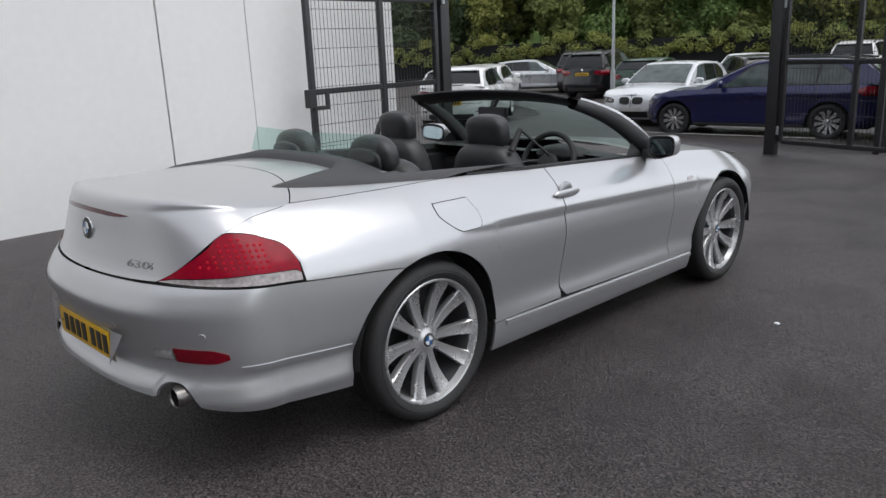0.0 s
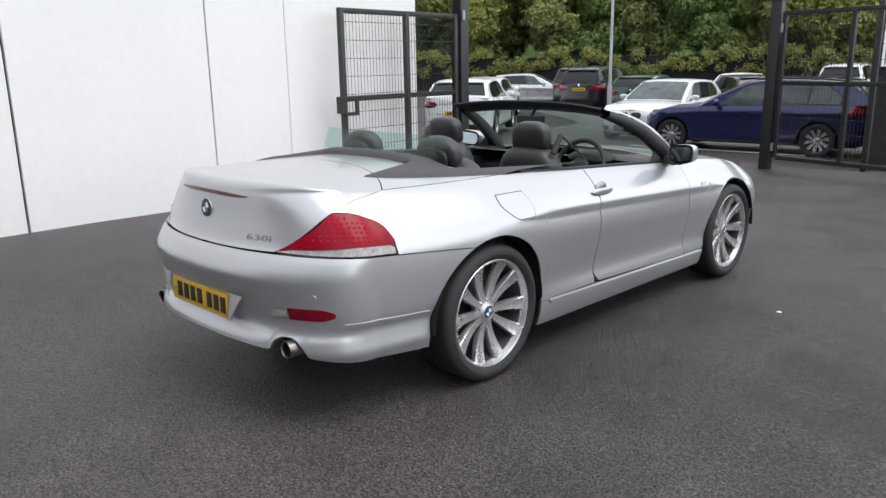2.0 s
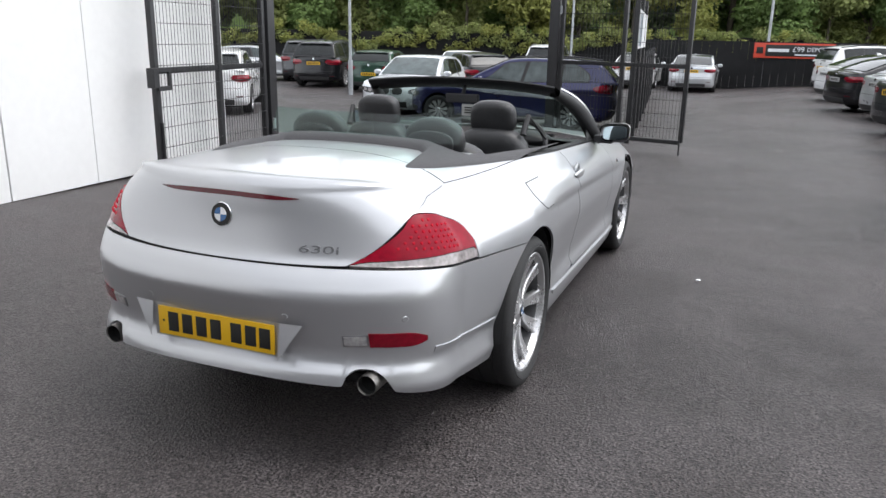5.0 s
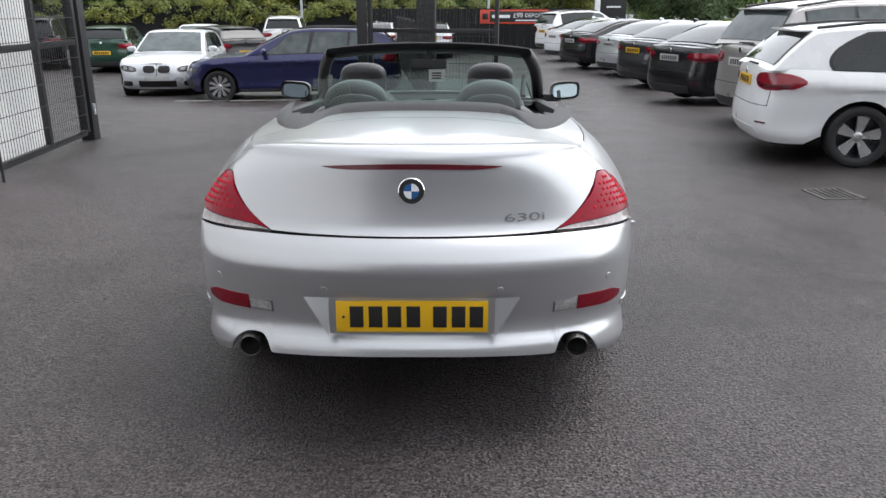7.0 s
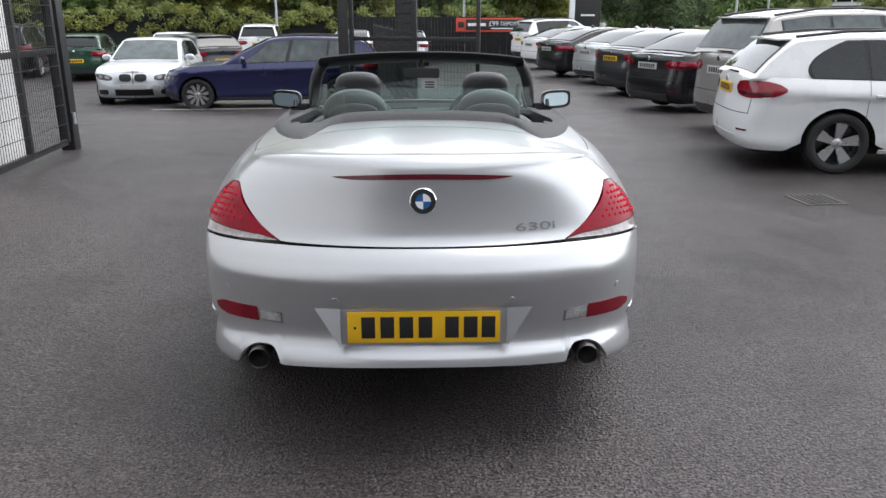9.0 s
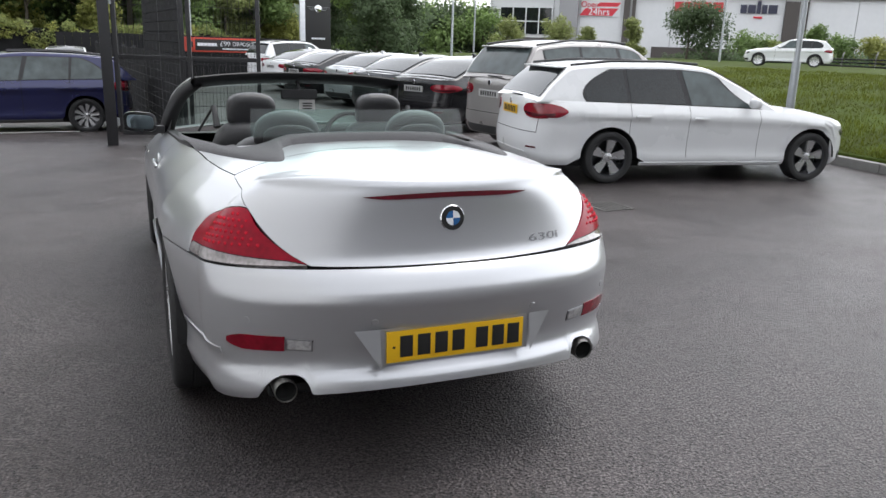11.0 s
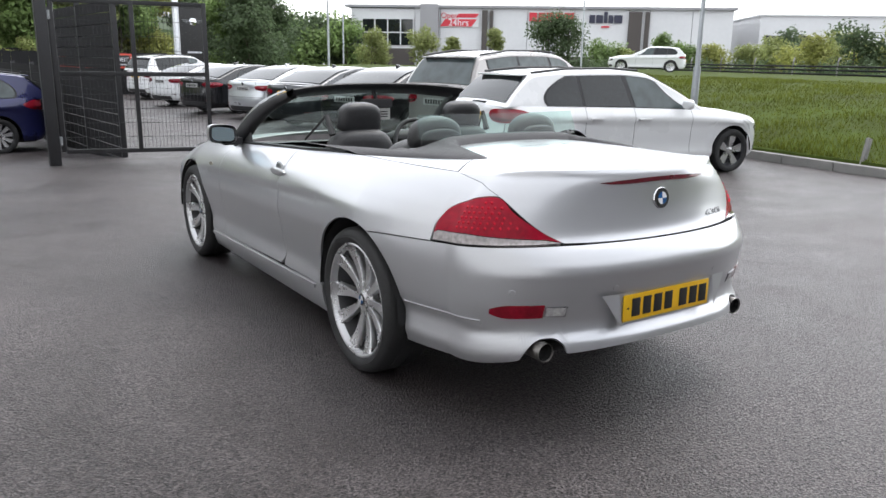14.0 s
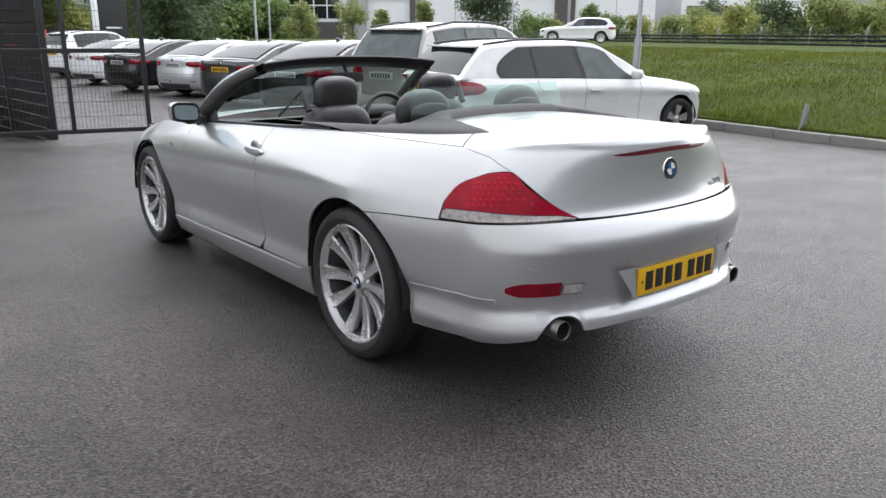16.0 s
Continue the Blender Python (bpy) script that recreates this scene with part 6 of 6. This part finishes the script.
# ---- trees and distance ----
def leaf_cloud(name, clumps, n, size, mat, parent, rnd, label=""):
    """Many small leaf sheets scattered on uneven clumps."""
    rng = np.random.default_rng(rnd.randrange(1 << 30))
    tot = sum(c[3] ** 2 for c in clumps)
    out = []
    for cx, cy, cz, r in clumps:
        m = max(int(n * r * r / tot), 1)
        d = rng.normal(size=(m, 3))
        d /= np.linalg.norm(d, axis=1, keepdims=True)
        lump = 1 + 0.22 * np.sin(5 * d[:, :1] + cx) * np.sin(4 * d[:, 1:2] + cy) + 0.12 * np.sin(9 * d[:, 2:] + cz)
        q = np.array((cx, cy, cz)) + d * (1, 1, 0.85) * r * rng.uniform(0.5, 1.06, (m, 1)) * lump
        face = d * 0.7 + np.array((0.0, 0.0, 0.6)) + rng.normal(size=(m, 3)) * 0.45
        face /= np.linalg.norm(face, axis=1, keepdims=True)
        a = np.cross(face, rng.normal(size=(m, 3)))
        a /= np.linalg.norm(a, axis=1, keepdims=True)
        b = np.cross(face, a)
        b /= np.linalg.norm(b, axis=1, keepdims=True)
        w = size * rng.uniform(0.6, 1.4, (m, 1))
        out.append(np.stack([q - a * w, q + b * w * 0.55, q + a * w, q - b * w * 0.55], 1))
    verts = np.concatenate(out).reshape(-1, 3)
    faces = np.arange(len(verts)).reshape(-1, 4)
    me = bpy.data.meshes.new(name)
    me.from_pydata(verts.tolist(), [], faces.tolist())
    me.materials.append(mat)
    ob = new(name, me)
    if parent is not None:
        ob.parent = parent
    if label:
        ob["label"] = label
    return ob


def tree(x, y, h, spread, mat, seed, label, n=5200, z=0.0, size=0.16, group="trees beyond the yard", low=0.25):
    rnd = random.Random(seed)
    t = thing("tree", label, "tree", group, at=pose(x, y, z))
    bm = bmesh.new()
    r0 = 0.022 * h
    add_tube(bm, (0, 0, -0.7), (0.02 * h, 0.01 * h, h * 0.45), r0, r0 * 0.65, 9)
    add_tube(bm, (0.02 * h, 0.01 * h, h * 0.45), (0.0, 0.03 * h, h * 0.85), r0 * 0.65, r0 * 0.2, 8)
    clumps = []
    for k in range(9):
        a, zz = rnd.uniform(0, 6.28), rnd.uniform(low, 0.85) * h
        reach = spread * (1 - abs(zz / h - 0.5) * 0.9) * rnd.uniform(0.4, 0.85)
        e = Vector((reach * math.cos(a), reach * math.sin(a), zz + 0.08 * h))
        add_tube(bm, (0.01 * h, 0.01 * h, max(zz - 0.14 * h, 0.15 * h)), e, r0 * 0.35, r0 * 0.08, 6)
        clumps.append((e.x, e.y, e.z, spread * rnd.uniform(0.32, 0.55)))
    for k in range(5):
        clumps.append((rnd.uniform(-0.3, 0.3) * spread, rnd.uniform(-0.3, 0.3) * spread, h * rnd.uniform(0.55, 0.92), spread * rnd.uniform(0.3, 0.5)))
    part("trunk", bm, BARK, t, smooth=True)
    leaf_cloud("crown", clumps, n, size, mat, t, rnd)
    return t


def build_woods():
    rnd = random.Random(11)
    mats = [LEAF_A, LEAF_B, LEAF_C, LEAF_D]
    words = {0: "olive-green broadleaf tree in the wood behind the yard", 1: "green broadleaf tree in the wood behind the yard", 2: "yellowing broadleaf tree in the wood behind the yard", 3: "dark green broadleaf tree in the wood behind the yard"}
    k = 0
    for row, (off, n, hh) in enumerate(((0, 22, 7.0), (5, 18, 10.0), (11, 15, 13.0))):
        for i in range(n):
            f = (i + rnd.uniform(-0.25, 0.25)) / (n - 1)
            x, y = lerp(-62, 9, f), lerp(30, 52, f) + off + rnd.uniform(-1, 1)
            m = rnd.choice((0, 0, 1, 1, 2, 3)) if row < 2 else rnd.choice((1, 3, 3))
            tree(x, y, hh * rnd.uniform(0.8, 1.2), hh * 0.36 * rnd.uniform(0.9, 1.2), mats[m], 100 + k, words[m], n=13000 if row < 2 else 8000, size=0.125 + 0.05 * row, group="trees of the wood", low=0.12)
            k += 1
    # leafy fence in front of the wood
    f = thing("ivy_fence", "long fence hung with green and yellowing climbers", "fence")
    clumps = []
    for i in range(260):
        u = i / 259
        x, y = lerp(-62, 6, u), lerp(26, 46.5, u)
        clumps.append((x, y, rnd.uniform(0.7, 2.1), rnd.uniform(0.3, 0.5)))
    leaf_cloud("climber", clumps[::2], 26000, 0.07, LEAF_C, f, rnd)
    leaf_cloud("climber", clumps[1::2], 26000, 0.07, LEAF_A, f, rnd)
    bm = bmesh.new()
    L = math.hypot(68, 20.5)
    add_box(bm, 0, L, 0.2, 0.26, -0.6, 1.75, m=pose(-62, 26, 0, 0, 0, math.degrees(math.atan2(20.5, 68))))
    part("board", bm, DARK_FENCE, f, smooth=False)


def build_sign_wall():
    w = thing("dark_screen_fence", "tall dark timber screen fence behind the parked row", "fence")
    for k in range(30):
        x = -3.0 + 0.32 * k
        part("board", box(x, x + 0.312, 32.5, 32.54, -0.5, 1.57 + 0.004 * (k % 3), 0.004), DARK_FENCE, w, smooth=False)
    s = thing("deposit_sign", "black banner with white lettering and a red border", "sign")
    part("panel", box(2.0, 5.1, 32.44, 32.47, 0.92, 1.53, 0.004), material("red_border", (0.55, 0.06, 0.03), 0.5), s)
    part("face", box(2.45, 5.02, 32.428, 32.438, 0.99, 1.46, 0.002), INK, s)
    def words(body, x, z, size, mat):
        bm = text_bm(body, size, 0.003)
        bmesh.ops.transform(bm, matrix=pose(x, 32.422, z, 90), verts=bm.verts)
        part("lettering", bm, mat, s, smooth=False)
    words("£99", 3.72, 1.27, 0.30, WHITE_ENAMEL)
    words("DEPOSIT", 4.50, 1.27, 0.24, WHITE_ENAMEL)
    part("word_bar", box(2.55, 3.36, 32.42, 32.426, 1.17, 1.30), WHITE_ENAMEL, s)
    part("word_bar", box(3.6, 4.85, 32.42, 32.426, 1.04, 1.09), WHITE_ENAMEL, s)
    part("mark", box(2.10, 2.36, 32.42, 32.436, 1.10, 1.36, 0.02), INK, s)
    t = thing("totem_sign", "tall black totem sign with a winged emblem and a white edge", "sign", at=pose(8.3, 36.0, 0))
    part("board", box(-0.15, 1.15, -0.1, 0.1, 0.3, 3.9, 0.01), INK, t)
    part("edge", box(-0.42, -0.16, -0.12, 0.12, -0.6, 4.2, 0.01), WHITE_ENAMEL, t)
    part("emblem", lathe([(0.0, 0.012), (0.16, 0.012), (0.18, 0.0)], 24), CHROME, t).matrix_basis = Matrix.Translation((0.5, -0.11, 3.1)) @ pose(0, 0, 0, 0, 0, -90)
    for sx in (1, -1):
        for j in range(3):
            part("wing_bar", box(*sorted((0.5 + sx * 0.20, 0.5 + sx * (0.56 - 0.08 * j))), -0.125, -0.105, 3.16 - 0.07 * j, 3.20 - 0.07 * j), CHROME, t)
    part("word_bar", box(0.15, 0.85, -0.125, -0.105, 1.62, 1.70), WHITE_ENAMEL, t)


def build_store():
    """White superstore across the road: panels, glazing, dark fins and signs."""
    eye = Vector((-2.52, -3.15))
    A, B = Vector((49.8, 99.2)), Vector((90.4, 64.6))
    d = (B - A).normalized()
    L = (B - A).length
    ang = math.degrees(math.atan2(d.y, d.x))
    def along(px):
        az = radians(27.1 + (px - 612) * 0.03935)
        w = Vector((math.sin(az), math.cos(az)))
        m = Matrix(((w.x, -d.x), (w.y, -d.y)))
        return (m.inverted() @ (A - eye))[1]
    def up(py):
        return 1.47 + 112 * (0.0673 - 0.000682 * py)
    s = thing("superstore", "large white superstore across the road with glazing and red signs", "building", at=pose(A.x, A.y, 0, 0, 0, ang))
    skin = material("store_white_cladding", (0.66, 0.67, 0.68), 0.5, vary=0.05, scale=0.3, fine=2)
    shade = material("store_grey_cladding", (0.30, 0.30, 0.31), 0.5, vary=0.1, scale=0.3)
    fin = material("store_fin_and_shade", (0.07, 0.06, 0.055), 0.6)
    red = material("sign_red", (0.60, 0.03, 0.05), 0.5)
    navy = material("sign_navy", (0.025, 0.027, 0.055), 0.5)
    part("body", box(0, along(1293), 0.3, 30, -0.5, up(5), 0), shade, s, smooth=False)
    cuts = [612, 728, 775, 852, 935, 1020, 1116, 1152, 1225, 1293]
    for a, b in zip(cuts, cuts[1:]):
        part("panel", box(along(a) + 0.04, along(b) - 0.04, 0.0, 0.28, 0.5, up(3 if a > 700 else 6)), skin, s, smooth=False)
    part("roof_edge", box(-0.8, along(1293) + 0.3, -0.6, 30, up(4), up(4) + 0.35), shade, s, smooth=False)
    part("entrance_fin", box(along(740), along(773), -1.2, 0, 0, up(-2)), shade, s, smooth=False)
    part("glazing", box(along(632), along(726), -0.12, -0.02, up(72), up(25)), DARK_GLASS, s, smooth=False)
    for k in range(5):
        x = lerp(along(632), along(726), k / 4)
        part("mullion", box(x - 0.08, x + 0.08, -0.22, -0.12, up(72), up(25)), skin, s, smooth=False)
    for a, b in ((632, 726),):
        part("transom", box(along(a), along(b), -0.2, -0.12, up(50), up(48)), skin, s, smooth=False)
    # dark sheet painting the shade under the entrance canopy
    part("canopy_shade", box(along(618), along(728), -0.1, -0.02, 0, up(78)), fin, s, smooth=False)
    for a, b in ((852, 862), (866, 872), (1116, 1138), (1144, 1151)):
        part("dark_fin", box(along(a), along(b), -0.5, 0.0, 0.2, up(8)), fin, s, smooth=False)
    # another dark sheet, for shade low on the front
    part("low_shade", box(along(905), along(1110), -0.08, -0.01, 0, up(88)), fin, s, smooth=False)
    sg = part("opening_sign", box(along(777), along(846), -0.22, -0.15, up(38), up(12)), skin, s, "white opening-hours sign with a red slanted band", smooth=False)
    band = box(along(780), along(838), -0.28, -0.225, up(37), up(24))
    for v in band.verts:
        v.co.x += 0.8 * (v.co.z - up(30))
    part("band", band, red, sg, "red slanted band", smooth=False)
    top_band = box(along(806), along(843), -0.28, -0.225, up(21), up(14))
    for v in top_band.verts:
        v.co.x += 0.8 * (v.co.z - up(18))
    part("band", top_band, red, sg, "red slanted band", smooth=False)
    for body, px, py, size, ink in (("Open", 792, 18, 1.05, red), ("24hrs", 809, 30.5, 1.30, WHITE_ENAMEL)):
        bm = text_bm(body, size, 0.02)
        bmesh.ops.transform(bm, matrix=pose(along(px), -0.33, up(py), 90), verts=bm.verts)
        part("lettering", bm, ink, sg, smooth=False)
    for a, b in ((938, 952), (955, 966), (969, 982), (985, 998), (1001, 1018)):
        part("sign_bar", box(along(a), along(b), -0.25, -0.1, up(26), up(11)), red, s, smooth=False)
    for a, b, c, e in ((1046, 1056, 28, 14), (1058, 1070, 28, 14), (1072, 1078, 28, 8), (1080, 1088, 28, 14), (1090, 1104, 28, 14)):
        part("sign_bar", box(along(a), along(b), -0.25, -0.1, up(c), up(e)), navy, s, smooth=False)
    part("sign_stroke", box(along(1068), along(1082), -0.25, -0.1, up(36), up(33)), red, s, smooth=False)
    o = thing("low_white_building", "lower white building beside the superstore", "building", at=pose(98, 61, 0, 0, 0, ang))
    part("body", box(-4, 14, 0, 20, -0.5, 8.2), skin, o, smooth=False)
    part("roof_edge", box(-4.2, 14.2, -0.3, 20, 8.2, 8.4), skin, o, smooth=False)
    for x in (-3.2, 0.6):
        part("window", box(x, x + 2.6, -0.08, 0.0, 4.5, 5.6), DARK_GLASS, o, smooth=False)


def polar(px, d, t0=(-2.52, -3.15)):
    az = radians(27.1 + (px - 612) * 0.03935)
    return t0[0] + d * math.sin(az), t0[1] + d * math.cos(az)


def build_distance():
    rnd = random.Random(5)
    for px, d, h, sp, m, lab in ((258, 58, 6.4, 2.6, LEAF_C, "yellowing tree beside the totem sign"), (345, 66, 6.4, 3.0, LEAF_D, "dark green tree behind the totem sign"), (372, 70, 6.6, 3.2, LEAF_D, "dark green tree behind the totem sign"), (425, 55, 6.8, 2.9, LEAF_D, "large dark green tree beyond the parked row"), (455, 58, 6.2, 2.6, LEAF_D, "large dark green tree beyond the parked row"), (395, 60, 6.0, 2.6, LEAF_B, "green tree beyond the parked row"),
                             (655, 85, 4.6, 2.0, LEAF_A, "small green tree in front of the superstore"), (745, 85, 5.0, 2.1, LEAF_A, "small green tree in front of the superstore"), (800, 80, 3.8, 1.2, LEAF_A, "slender young tree in front of the superstore"),
                             (880, 80, 4.8, 1.3, LEAF_A, "slender young tree in front of the superstore"), (975, 72, 5.6, 2.3, LEAF_D, "round dark tree in front of the superstore"), (1010, 73, 5.9, 2.5, LEAF_D, "round dark tree in front of the superstore"),
                             (1075, 78, 3.4, 2.2, LEAF_B, "low green bush in front of the superstore"), (1120, 78, 3.0, 2.2, LEAF_A, "low green bush in front of the superstore"), (1180, 76, 4.4, 1.4, LEAF_B, "slender young tree in front of the superstore"), (1215, 78, 3.2, 2.0, LEAF_B, "low green bush in front of the superstore"),
                             (1260, 78, 3.2, 2.0, LEAF_C, "yellowing bush beside the road"), (1330, 80, 3.0, 2.2, LEAF_A, "olive bush beside the road")):
        x, y = polar(px, d)
        tree(x, y, h, sp, m, px, lab, n=11000 if px < 500 else 4200, size=0.12, low=0.06 if px < 500 else 0.2)
    for k in range(16):
        x, y = polar(1365 + 24 * k, 72 + 6 * math.sin(k * 2.1))
        tree(x, y, 3.9 + 0.9 * math.sin(k * 1.7), 2.4, (LEAF_A, LEAF_D, LEAF_C, LEAF_A)[k % 4], 900 + k, "olive-green tree beside the road", n=2400, size=0.15, group="roadside trees", low=0.12)
    for k in range(14):
        x, y = polar(470 + 12 * k, 120 + 9 * math.sin(k))
        tree(x, y, 6.4 + 1.5 * math.sin(k * 2.3), 4.0, (LEAF_D, LEAF_B)[k % 2], 700 + k, "dark tree on the far side of the road", n=1600, size=0.3, group="far roadside trees", low=0.1)
    # wooded hill on the skyline
    rows = []
    for i in range(60):
        az = radians(10 + i * 1.7)
        rows.append([Vector((330 * math.sin(az) * f, 330 * math.cos(az) * f, z * (1 + 0.25 * noise.noise(Vector((i * 0.35, 0, 0)))))) for f, z in ((0.98, -1), (1.0, 11), (1.1, 17), (1.5, 19))])
    tagged(mesh_object("backdrop_hill", grid_bm(rows), LEAF_D, smooth=True), "low wooded hill on the skyline", "backdrop", kind="structure")
    # dense wood closing the view behind the trees
    rows = []
    for i in range(90):
        u = i / 89
        x, y = lerp(-95, 11, u), lerp(44, 66, u)
        rows.append([Vector((x + 0.8 * noise.noise(Vector((i * 0.9, j, 1))), y + 1.6 * noise.noise(Vector((i * 0.9, j * 0.8, 5))) + 0.25 * z, z * (1 + 0.22 * noise.noise(Vector((i * 0.45, 3.3, 0)))))) for j, z in enumerate((-0.5, 2, 4, 6, 8, 10, 12, 13))])
    tagged(mesh_object("backdrop_wood", grid_bm(rows), LEAF_B, smooth=True), "dense dark wood behind the car park", "backdrop", kind="structure")
    # low rail fence and cranked posts above the grass
    f = thing("roadside_fence", "low dark rail fence with pale cranked posts along the road", "fence")
    xa, ya = 27.0, -6.0
    for k in range(14):
        x, y = xa + 1.0 * k, ya + 3.0 * k
        bm = bmesh.new()
        add_tube(bm, (x, y, 0.95), (x, y, 1.72), 0.04, 0.04, 6)
        add_tube(bm, (x, y, 1.72), (x + 0.16, y + 0.05, 1.92), 0.04, 0.04, 6)
        part("post", bm, CONCRETE, f)
    for z in (1.12, 1.32, 1.5):
        bm = bmesh.new()
        add_tube(bm, (xa, ya, z), (xa + 13, ya + 39, z), 0.045, 0.045, 6)
        part("rail", bm, DARK_FENCE, f)
    hd = thing("roadside_hedge", "dark ragged hedge along the road behind the grass", "hedge")
    cl = [(28.5 + 0.34 * k + rnd.uniform(-0.6, 0.6), -6 + 0.98 * k, rnd.uniform(1.0, 1.45), rnd.uniform(0.4, 0.7)) for k in range(70)]
    leaf_cloud("foliage", cl, 9000, 0.09, LEAF_D, hd, rnd)
    # lamp columns
    build_post(*polar(1240, 15.5), 8.0, "grey steel lamp post rising from the grass verge", r=0.046, z=0.35)
    for px, d in ((570, 48), (597, 70), (1036, 60)):
        build_post(*polar(px, d), 9.0, "grey steel lamp post beside the road", r=0.08)
    build_post(-10.2, 19.2, 7.5, "grey steel lamp post in the car park", r=0.05)
    build_post(-7.2, 39.0, 9.0, "grey steel lamp post in the car park", r=0.07)
    build_post(2.6, 36.0, 9.0, "grey steel lamp post in the car park", r=0.07)


build_woods()
build_sign_wall()
build_store()
build_distance()
